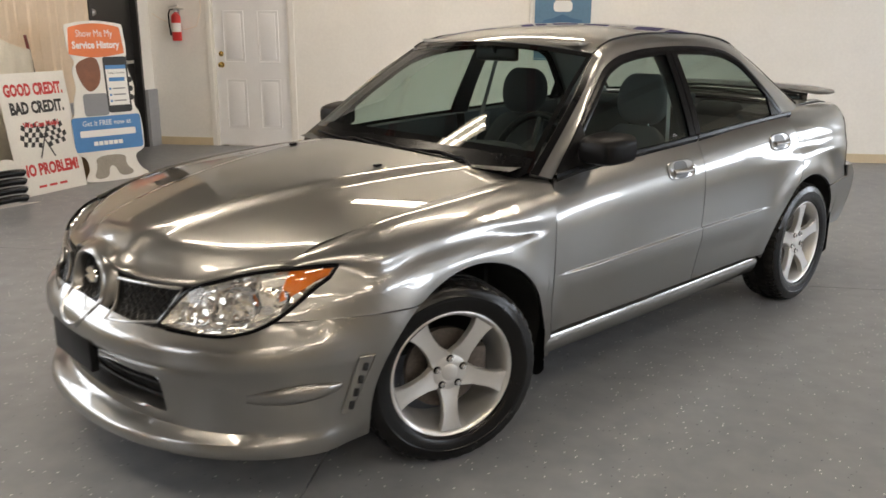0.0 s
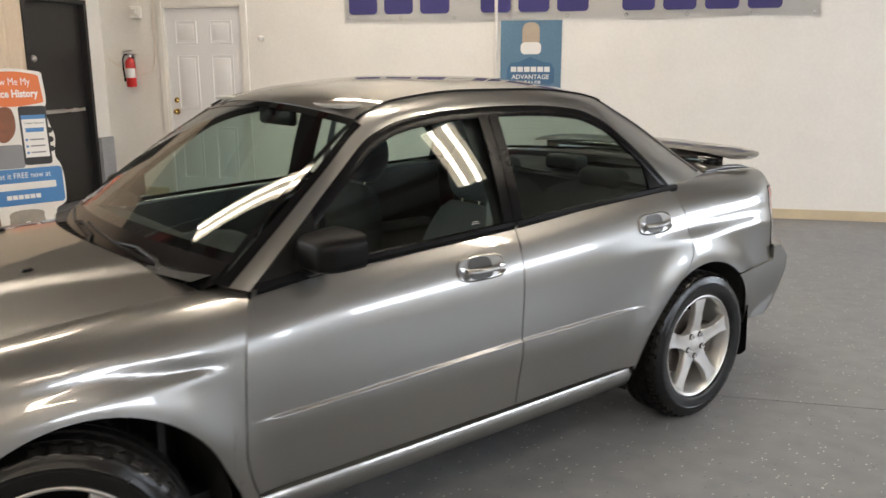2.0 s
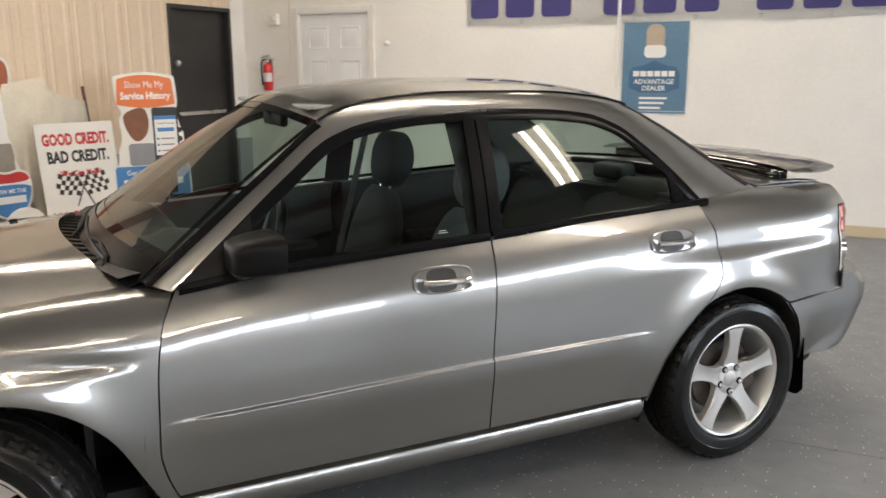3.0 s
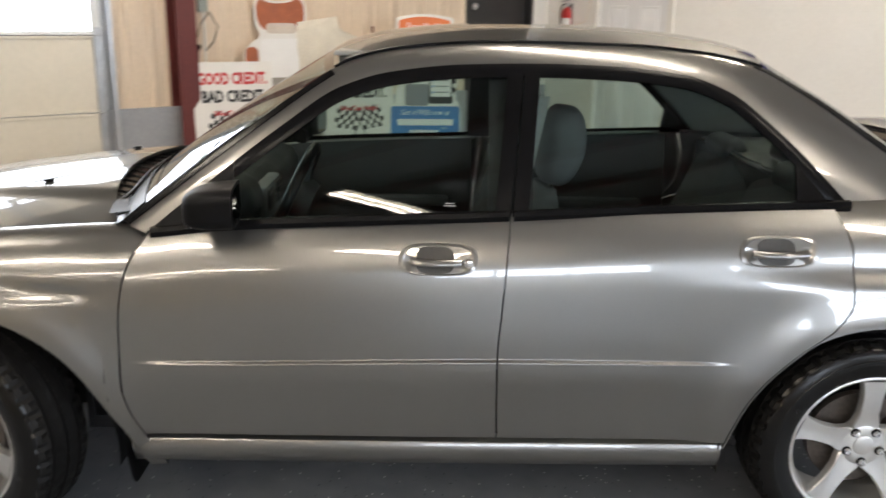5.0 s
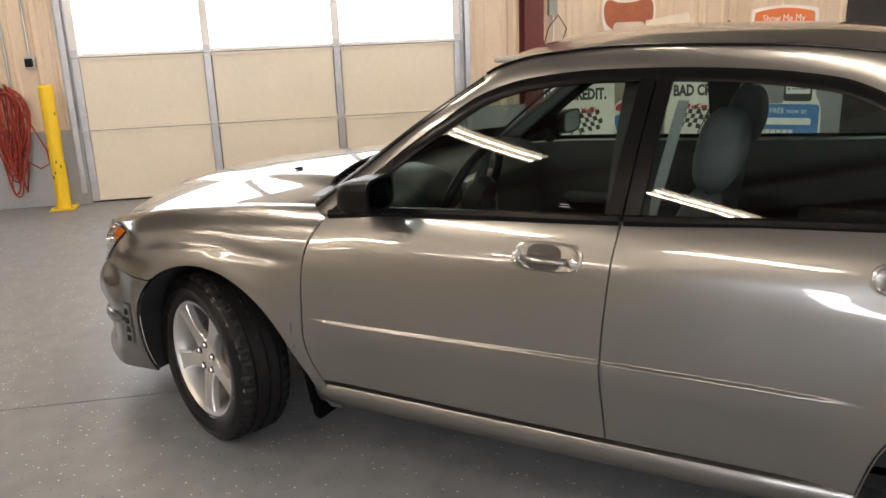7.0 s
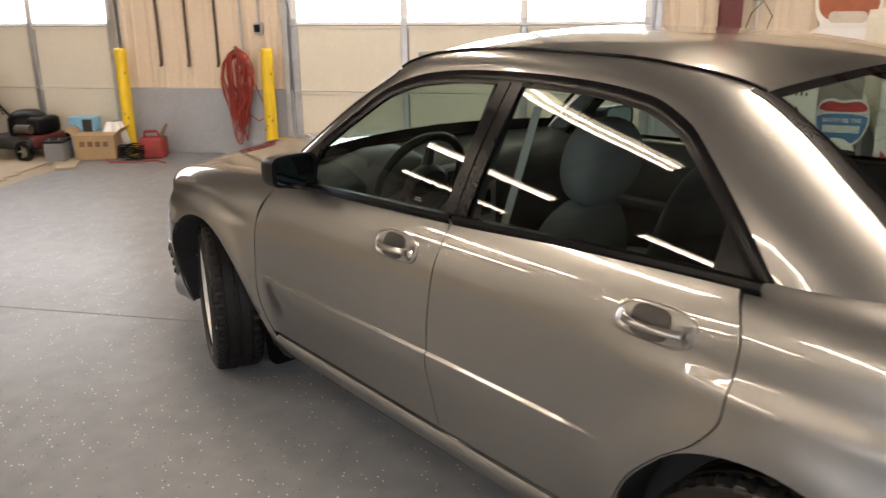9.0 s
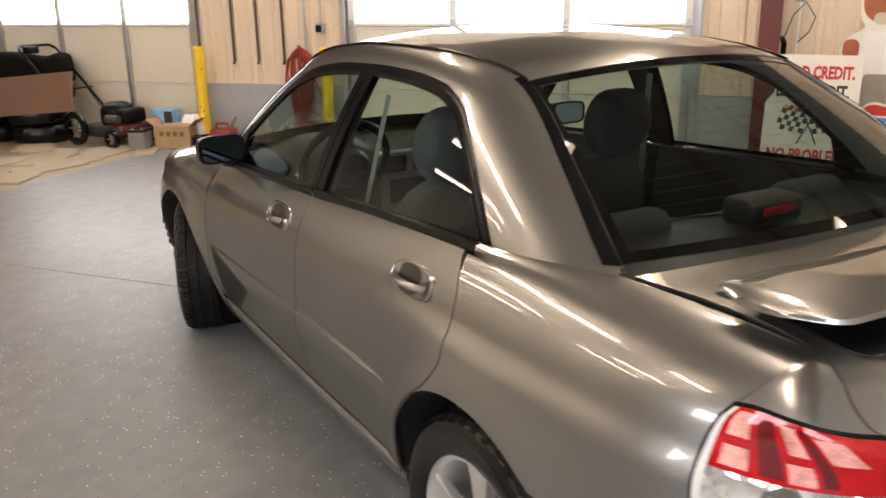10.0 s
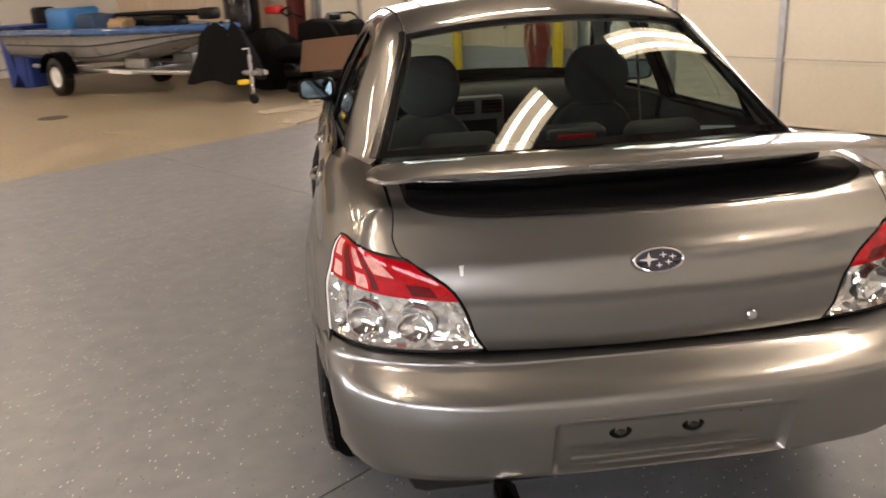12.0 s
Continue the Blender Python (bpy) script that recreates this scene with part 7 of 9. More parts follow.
def hose_hank():
    h = thing("extension_cord", pose(WEST + 0.09, -2.45, 0.0), "hank of red extension cord hung on the wall", "cord")
    rng = random.Random(7)
    cord = mat("red_cord", (0.30, 0.034, 0.022), 0.55, vary=0.35)
    for k in range(20):
        # Loops fan out below the hook, gather in the middle and end at uneven heights.
        wide = rng.uniform(0.02, 0.15) if k < 15 else rng.uniform(0.12, 0.20)
        low = rng.choice((0.12, 0.16, 0.22, 0.30, 0.42, 0.52)) + rng.uniform(-0.04, 0.04)
        top, lean, dx = rng.uniform(0.97, 1.06), rng.uniform(-0.06, 0.06), rng.uniform(0.0, 0.06)
        pts = []
        for t in steps(0, 2 * math.pi, 30)[:-1]:
            z = low + (top - low) * (0.5 + 0.5 * math.cos(t))
            f = (z - low) / (top - low)
            y = wide * math.sin(t) * (0.45 + 0.75 * f) + lean * (1 - f) + 0.010 * math.sin(4 * t + 1.7 * k)
            pts.append((dx + 0.02 + 0.02 * math.sin(2 * t + k), y, z))
        bm = bmesh.new()
        add_tube(bm, pts, 0.0068, 6, closed=True)
        part("loop", bm, cord, h, "", 60)
    bm = bmesh.new()
    add_tube(bm, [(-0.06, 0, 1.0), (0.07, 0, 1.0), (0.09, 0, 1.05)], 0.009, 8)
    part("hook", bm, M_STEEL, h, "steel wall hook", 0)
    bm = bmesh.new()
    add_tube(bm, [(0.03, 0.06, 0.98), (0.04, 0.14, 0.75), (0.03, 0.24, 0.50), (0.02, 0.25, 0.38), (0.02, 0.17, 0.34), (0.02, 0.08, 0.40), (0.02, 0.02, 0.55)], 0.0065, 6)
    part("loose_end", bm, cord, h, "", 60)


M_BANNER = mat("banner_vinyl", (0.80, 0.79, 0.77), 0.45, vary=0.03)
M_NAVY = mat("navy_print", (0.035, 0.03, 0.16), 0.5, vary=0.05)
M_POSTER = mat("poster_blue", (0.10, 0.20, 0.30), 0.4, vary=0.08, scale=3)
M_PRINTW = mat("print_white", (0.78, 0.77, 0.75), 0.5, vary=0.03)
M_PRINTR = mat("print_red", (0.52, 0.03, 0.03), 0.5, vary=0.08)
M_PRINTK = mat("print_black", (0.02, 0.02, 0.02), 0.5, vary=0.1)
M_ORANGE = mat("print_orange", (0.68, 0.16, 0.035), 0.4, vary=0.05)
M_SKYBLUE = mat("print_blue", (0.055, 0.20, 0.46), 0.4, vary=0.05)
M_FOAM = mat("foam_board_white", (0.74, 0.72, 0.68), 0.6, vary=0.05)
M_CARD = mat("brown_cardboard", (0.36, 0.24, 0.13), 0.8, vary=0.15, scale=5)
M_GREYP = mat("print_grey", (0.23, 0.235, 0.25), 0.5, vary=0.06)


def flat(name, parent, material, x0, x1, y0, y1, h=0.0012, z=0.0, round_=0.0, label=""):
    """A thin printed field on a board's face (x to the right, y up, z out)."""
    bm = bmesh.new()
    if round_:
        pts = []
        for cx, cy, a in ((x1 - round_, y1 - round_, 0), (x0 + round_, y1 - round_, 90), (x0 + round_, y0 + round_, 180), (x1 - round_, y0 + round_, 270)):
            pts += [(cx + round_ * math.cos(radians(a + t)), cy + round_ * math.sin(radians(a + t))) for t in (0, 22, 45, 68, 90)]
        add_plate(bm, pts, h, Matrix.Translation((0, 0, z)))
    else:
        add_box(bm, (x0, y0, z), (x1, y1, z + h))
    return part(name, bm, material, parent, label, 0)


def banner():
    # Board space on the north wall: x along the wall, y up, z into the hall.
    x0, x1, z0, z1 = -1.09, 3.44, 1.875, 2.78
    b = thing("banner", pose((x0 + x1) / 2, NORTH - 0.004, 0, 90, 0, 0), "white vinyl banner with a row of large navy bars", "banner")
    w = (x1 - x0) / 2
    bm = bmesh.new()
    def f(u, v):
        return Vector((-w + 2 * w * u, z0 + (z1 - z0) * v + 0.012 * math.sin(math.pi * u * 5) * (1 - v), 0.004 + 0.006 * (1 + math.sin(14 * u + 2 * v))))
    sheet(bm, f, steps(0, 1, 40), steps(0, 1, 6))
    bmesh.ops.solidify(bm, geom=list(bm.faces), thickness=0.002)
    part("sheet", bm, M_BANNER, b, "", 60)
    # Unreadable digits stand as plain bars.
    at = -w + 0.05
    for word in (3, 3, 4):
        for k in range(word):
            flat("bar", b, M_NAVY, at, at + 0.30, 1.945, 2.36, 0.001, 0.018, 0.04)
            at += 0.375
        flat("dash", b, M_NAVY, at, at + 0.14, 2.10, 2.16, 0.001, 0.018)
        at += 0.24 if word == 3 else 0
    for k in range(9):
        bm = bmesh.new()
        add_lathe(bm, [(0.010, 0.0), (0.014, 0.003), (0.018, 0.0)], Matrix.Translation((-w + 0.04 + k * (2 * w - 0.08) / 8, z0 + 0.03, 0.018)), 14)
        part("grommet", bm, M_STEEL, b, "steel grommet")


def poster():
    b = thing("poster", pose(0.828, NORTH - 0.003, 0, 90, 0, 0), "blue-grey poster with a plain badge and white words", "poster")
    flat("board", b, M_POSTER, -0.30, 0.30, 1.035, 1.868, 0.010)
    flat("edge_strip", b, mat("poster_edge", (0.42, 0.50, 0.56), 0.4), -0.30, 0.30, 1.05, 1.058, 0.0105)
    # The pictured figure stands as plain fields of its colours.
    flat("field", b, mat("print_tan", (0.45, 0.36, 0.28), 0.5, vary=0.1), -0.085, 0.085, 1.60, 1.85, 0.0108, 0.0, 0.07)
    flat("field", b, M_PRINTW, -0.10, 0.10, 1.545, 1.66, 0.0112, 0.0, 0.04)
    bm = bmesh.new()
    pts = [(-0.235, 1.27), (-0.235, 1.40), (-0.20, 1.46), (-0.11, 1.475), (0, 1.52), (0.11, 1.475), (0.20, 1.46), (0.235, 1.40), (0.235, 1.27), (0.12, 1.225), (-0.12, 1.225)]
    add_plate(bm, pts, 0.0118, Matrix())
    part("badge", bm, mat("badge_blue", (0.05, 0.13, 0.24), 0.4), b, "dark blue badge", 0)
    for k in range(6):
        flat("bar", b, M_PRINTW, -0.195 + k * 0.066, -0.140 + k * 0.066, 1.375, 1.425, 0.0125)
    letters("lettering", "ADVANTAGE", 0.062, pose(0, 1.325, 0.0125), M_PRINTW, b, 0.001)
    letters("lettering", "DEALER", 0.062, pose(0, 1.265, 0.0125), M_PRINTW, b, 0.001)
    for k in range(3):
        flat("bar", b, M_PRINTW, -0.13, 0.13 - 0.03 * k, 1.165 - k * 0.045, 1.185 - k * 0.045, 0.0108)


def credit_sign(m):
    s = thing("credit_sign", m, "white sign with red and black words and checkered flags", "sign", "credit signs")
    flat("board", s, M_FOAM, -0.35, 0.35, 0.0, 1.02, 0.006)
    letters("lettering", "GOOD CREDIT.", 0.135, pose(0, 0.875, 0.0066), M_PRINTR, s, 0.006, 0.60)
    letters("lettering", "BAD CREDIT.", 0.135, pose(0, 0.725, 0.0066), M_PRINTK, s, 0.006, 0.55)
    letters("lettering", "NO PROBLEM!", 0.135, pose(0, 0.205, 0.0066), M_PRINTR, s, 0.006, 0.60)
    letters("lettering", "We Can Help!", 0.062, pose(0, 0.585, 0.0075), M_PRINTR, s, 0.002)
    for sg in (-1, 1):
        bm = bmesh.new()
        bm2 = bmesh.new()
        for i in range(6):
            for j in range(5):
                u0, v0 = 0.05 + i * 0.042, j * 0.042
                def w(u, v):
                    a = 0.55
                    x = u * math.cos(a) - v * math.sin(a) * 0.6
                    y = 0.36 + u * math.sin(a) * 0.5 + v * 0.95 + 0.012 * math.sin(u * 20)
                    return (sg * x, y)
                pts = [w(u0, v0), w(u0 + 0.042, v0), w(u0 + 0.042, v0 + 0.042), w(u0, v0 + 0.042)]
                if sg < 0:
                    pts = pts[::-1]
                if (i + j) % 2 == 0:
                    add_plate(bm, pts, 0.0070, Matrix())
        part("flag", bm, M_PRINTK, s, "checkered flag", 0)
        bm2.free()
        bm = bmesh.new()
        add_tube(bm, [(sg * 0.05, 0.57, 0.007), (-sg * 0.075, 0.30, 0.007)], 0.006, 6)
        part("flag_pole", bm, M_PRINTK, s, "", 0)
    for k in range(3):
        flat("bar", s, M_PRINTR, -0.16 + k * 0.11, -0.08 + k * 0.11, 0.055, 0.075, 0.0066)
    return s


def ring_outline(pts, n=6):
    """Rounds a closed outline by cutting its corners twice."""
    for _ in range(2):
        out = []
        for i in range(len(pts)):
            a, b = Vector(pts[i]), Vector(pts[(i + 1) % len(pts)])
            out += [tuple(a.lerp(b, 0.25)), tuple(a.lerp(b, 0.75))]
        pts = out
    return pts


def service_cutout():
    # Stands on the floor, facing the hall; board space: x right, y up, z out.
    c = thing("service_cutout", pose(-3.215, 4.05, 0, 90, 0, 57) @ pose(0, 0, 0, -4, 0, 0), "tall die-cut advertising stand with orange and blue fields", "sign")
    bm = bmesh.new()
    out = [(-0.265, 1.37), (-0.262, 1.40), (-0.235, 1.413), (0, 1.446), (0.245, 1.413), (0.272, 1.40), (0.275, 1.37), (0.29, 1.15), (0.26, 1.10), (0.29, 0.95), (0.33, 0.85), (0.29, 0.68), (0.355, 0.60), (0.36, 0.30), (0.33, 0.26), (0.24, 0.22), (0.28, 0.10), (0.37, 0.04), (0.36, 0.0), (-0.26, 0.0), (-0.24, 0.06), (-0.20, 0.12), (-0.22, 0.24), (-0.31, 0.26), (-0.33, 0.55), (-0.27, 0.62), (-0.27, 0.74), (-0.22, 0.85), (-0.25, 1.02), (-0.20, 1.08), (-0.26, 1.16)]
    add_plate(bm, ring_outline(out), 0.008, Matrix())
    part("board", bm, M_FOAM, c, "white board", 0)
    bm = bmesh.new()
    add_plate(bm, ring_outline([(-0.235, 1.36), (-0.232, 1.375), (-0.215, 1.385), (-0.1, 1.41), (0.0, 1.415), (0.1, 1.41), (0.225, 1.385), (0.243, 1.375), (0.246, 1.36), (0.262, 1.17), (0.262, 1.155), (0.25, 1.145), (0.0, 1.11), (-0.235, 1.145), (-0.25, 1.155), (-0.25, 1.17)]), 0.0094, Matrix())
    part("orange_field", bm, M_ORANGE, c, "orange field", 0)
    letters("lettering", "Show Me My", 0.088, pose(0.0, 1.325, 0.0094), M_PRINTW, c, 0.0, 0.34)
    letters("lettering", "Service History", 0.088, pose(0.005, 1.225, 0.0094), M_PRINTW, c, 0.003, 0.44)
    # The pictured figure: plain fields.
    bm = bmesh.new()
    add_plate(bm, ring_outline([(-0.20, 1.08), (-0.02, 1.14), (0.02, 1.02), (0.0, 0.88), (-0.10, 0.80), (-0.17, 0.88), (-0.21, 1.0)]), 0.0092, Matrix())
    part("brown_field", bm, mat("print_brown", (0.20, 0.075, 0.035), 0.5, vary=0.2, scale=14), c, "brown field", 0)
    bm = bmesh.new()
    add_plate(bm, ring_outline([(-0.14, 0.24), (0.16, 0.24), (0.14, 0.14), (0.24, 0.05), (0.08, 0.03), (0.04, 0.14), (-0.02, 0.14), (-0.03, 0.03), (-0.18, 0.03), (-0.13, 0.14)]), 0.0092, Matrix())
    part("grey_field", bm, mat("print_khaki", (0.30, 0.27, 0.23), 0.5, vary=0.15), c, "grey-brown field", 0)
    flat("shirt_field", c, M_GREYP, -0.18, 0.05, 0.60, 0.80, 0.0092, 0, 0.03)
    flat("phone_field", c, M_PRINTK, 0.045, 0.275, 0.62, 1.12, 0.0100, 0, 0.025, "dark telephone shape")
    flat("screen", c, M_PRINTW, 0.062, 0.258, 0.685, 1.04, 0.0106)
    flat("screen_bar", c, M_SKYBLUE, 0.062, 0.258, 1.01, 1.045, 0.0110)
    letters("lettering", "Today's Services", 0.024, pose(0.16, 0.975, 0.0108), M_PRINTK, c, 0.0)
    flat("bar", c, M_SKYBLUE, 0.085, 0.235, 0.90, 0.935, 0.0110)
    for k in range(3):
        flat("bar", c, M_GREYP, 0.11, 0.23, 0.83 - 0.055 * k, 0.842 - 0.055 * k, 0.0110)
        flat("bar", c, M_SKYBLUE, 0.075, 0.095, 0.825 - 0.055 * k, 0.845 - 0.055 * k, 0.0110)
    for z in (0.75, 0.83, 0.91):
        bm = bmesh.new()
        add_lathe(bm, [(0.0, 0.0106), (0.024, 0.0104), (0.026, 0.009)], Matrix.Translation((0.282, z, 0)), 14)
        part("dark_dot", bm, M_PRINTK, c, "dark field", 60)
    flat("blue_field", c, M_SKYBLUE, -0.312, 0.342, 0.285, 0.595, 0.0098, 0, 0.03, "blue field")
    letters("lettering", "Get it FREE now at", 0.068, pose(0.012, 0.535, 0.0100), M_PRINTW, c, 0.0, 0.46)
    flat("bar", c, M_PRINTW, -0.25, 0.28, 0.415, 0.475, 0.0104, 0, 0.012)
    for k in range(6):
        flat("bar", c, M_PRINTW, -0.135 + k * 0.047, -0.095 + k * 0.047, 0.335, 0.372, 0.0104)
    bm = bmesh.new()
    add_box(bm, (-0.06, 0.0, -0.25), (0.06, 0.012, 0.0), 0.003)
    add_box(bm, (-0.02, 0.0, -0.006), (0.02, 0.7, 0.0), 0.002)
    part("easel", bm, M_CARD, c, "cardboard easel leg", 0)
    # Plain cardboard sheets behind it.
    k = thing("cardboard_sheet", pose(-3.53, 3.90, 0, 90, 0, 72) @ pose(0, 0, 0, -6, 0, 0), "brown cardboard sheet leaning behind the signs", "cardboard")
    flat("sheet", k, M_CARD, -0.20, 0.33, 0.0, 0.60, 0.006)


def mascot_board():
    # A die-cut board whose figure stands as plain fields of its colours.
    c = thing("figure_cutout", pose(-3.80, 2.90, 0, 90, 0, 84) @ pose(0, 0, 0, -2, 0, 0), "tall die-cut board in plain brown, white and grey", "sign")
    out = [(-0.10, 1.52), (-0.20, 1.57), (-0.25, 1.50), (-0.24, 1.30), (-0.18, 1.22), (-0.30, 1.16), (-0.37, 1.05), (-0.33, 0.95), (-0.22, 0.95), (-0.20, 0.3), (-0.22, 0.0), (0.24, 0.0), (0.22, 0.4), (0.24, 0.92), (0.35, 0.95), (0.38, 1.05), (0.30, 1.17), (0.19, 1.22), (0.25, 1.32), (0.25, 1.52), (0.18, 1.58), (0.10, 1.53)]
    bm = bmesh.new()
    add_plate(bm, ring_outline(out), 0.008, Matrix())
    part("board", bm, M_FOAM, c, "white board", 0)
    bm = bmesh.new()
    add_plate(bm, ring_outline([(-0.09, 1.50), (-0.19, 1.545), (-0.23, 1.48), (-0.22, 1.33), (-0.12, 1.25), (0.13, 1.25), (0.225, 1.33), (0.23, 1.50), (0.17, 1.555), (0.09, 1.51)]), 0.0092, Matrix())
    part("brown_field", bm, mat("print_russet", (0.36, 0.10, 0.04), 0.55, vary=0.2, scale=12), c, "russet field", 0)
    flat("pale_field", c, mat("print_cream", (0.58, 0.50, 0.42), 0.55), -0.14, 0.15, 1.245, 1.335, 0.0098, 0, 0.04)
    flat("shirt_field", c, M_PRINTW, -0.20, 0.21, 0.86, 1.20, 0.0094, 0, 0.05)
    for s in (-1, 1):
        flat("arm_field", c, MATS["print_russet"], 0.22 if s > 0 else -0.34, 0.34 if s > 0 else -0.22, 0.97, 1.13, 0.0092, 0, 0.05)
    flat("grey_field", c, MATS["print_khaki"], -0.17, 0.19, 0.10, 0.86, 0.0092, 0, 0.04)
    # Shield-shaped sign in red and blue.
    sh = thing("shield_sign", pose(-3.70, 2.93, 0, 90, 0, 80), "red and blue shield-shaped sign with white words", "sign")
    out = [(-0.19, 0.62), (-0.10, 0.66), (0, 0.63), (0.10, 0.66), (0.19, 0.62), (0.21, 0.45), (0.16, 0.31), (0, 0.22), (-0.16, 0.31), (-0.21, 0.45)]
    bm = bmesh.new()
    add_plate(bm, ring_outline(out), 0.006, Matrix())
    part("board", bm, M_PRINTW, sh, "white edge", 0)
    bm = bmesh.new()
    add_plate(bm, ring_outline([(-0.175, 0.605), (-0.10, 0.64), (0, 0.612), (0.10, 0.64), (0.175, 0.605), (0.187, 0.545), (-0.187, 0.545)]), 0.0072, Matrix())
    part("red_field", bm, M_PRINTR, sh, "red field", 0)
    bm = bmesh.new()
    add_plate(bm, ring_outline([(-0.19, 0.53), (0.19, 0.53), (0.19, 0.45), (0.145, 0.32), (0, 0.24), (-0.145, 0.32), (-0.19, 0.45)]), 0.0072, Matrix())
    part("blue_field", bm, M_SKYBLUE, sh, "blue field", 0)
    letters("lettering", "SHOW ME THE", 0.048, pose(0, 0.475, 0.0076), M_PRINTW, sh, 0.001, 0.29)
    flat("bar", sh, M_PRINTW, -0.14, 0.14, 0.375, 0.435, 0.0082)
    bm = bmesh.new()
    add_box(bm, (-0.02, 0.0, -0.02), (0.02, 0.45, -0.001), 0.003)
    add_box(bm, (-0.12, 0.0, -0.06), (0.12, 0.012, 0.06), 0.003)
    part("stand", bm, M_GALV, sh, "small floor stand", 0)


def tyre_cutout():
    c = thing("tyre_cutout", pose(-3.40, 2.84, 0, 90, 0, 66), "white-edged cut-out of a stacked tyre on the floor", "sign")
    bm = bmesh.new()
    pts = [(0.17 * math.cos(t), 0.19 + 0.19 * math.sin(t)) for t in steps(-0.35 * math.pi, 1.35 * math.pi, 28)]
    add_plate(bm, [(-0.20, 0.0)] + [(0.26, 0.0)] + pts, 0.008, Matrix())
    part("board", bm, M_FOAM, c, "white board", 0)
    for k in range(4):
        bm = bmesh.new()
        add_tube(bm, [(0.14 * math.cos(t), 0.05 + 0.068 * k + 0.012 * math.sin(t), 0.012) for t in steps(0, math.pi, 12)], 0.030, 8)
        part("tyre_field", bm, M_RUBBER, c, "black tyre shape", 60)


def sack():
    s = thing("dust_sheet", pose(-3.82, 3.50, 0), "cream cloth-covered bundle behind the signs", "bundle")
    bm = bmesh.new()
    def f(t, v):
        r = 0.30 * math.sin(math.pi * (0.04 + 0.62 * v)) ** 0.5 if v < 0.98 else 0.02
        k = 1 + 0.10 * math.sin(5 * t + 4 * v) + 0.05 * math.sin(11 * t)
        return Vector((0.40 * r * k * math.cos(t), 1.35 * r * k * math.sin(t), 1.30 * v ** 0.9 - 0.10 * v * math.sin(t) * v))
    sheet(bm, f, steps(0, 2 * math.pi, 36), [0.0, 0.1, 0.2, 0.35, 0.5, 0.65, 0.8, 0.9, 0.96, 1.0])
    part("cloth", bm, mat("cream_cloth", (0.66, 0.61, 0.51), 0.85, vary=0.1, bump=0.3, bump_scale=40), s, "", 70)
    p = thing("red_pole", pose(-3.78, 3.86, 0), "red and black tool handle leaning on the wall", "tool")
    bm = bmesh.new()
    add_tube(bm, [(0.14, 0.02, 0), (0.0, 0, 1.18)], 0.013, 8)
    part("shaft", bm, M_PRINTK, p, "", 60)
    bm = bmesh.new()
    add_tube(bm, [(0.0, 0, 1.18), (-0.02, 0, 1.31)], 0.014, 8)
    part("grip", bm, M_RED, p, "red grip", 60)


white_door()
black_door()
extinguisher()
wall_fittings()
bollard(-3.78, -2.12)
bollard(-3.75, -3.62)
hose_hank()
banner()
poster()
credit_sign(pose(-3.63, 2.355, 0, 90, 0, 81) @ pose(0, 0, 0, -7, 0, 0))
credit_sign(pose(-3.43, 3.49, 0, 90, 0, 76) @ pose(0, 0, 0, -8, 0, 0))
service_cutout()
mascot_board()
tyre_cutout()
sack()

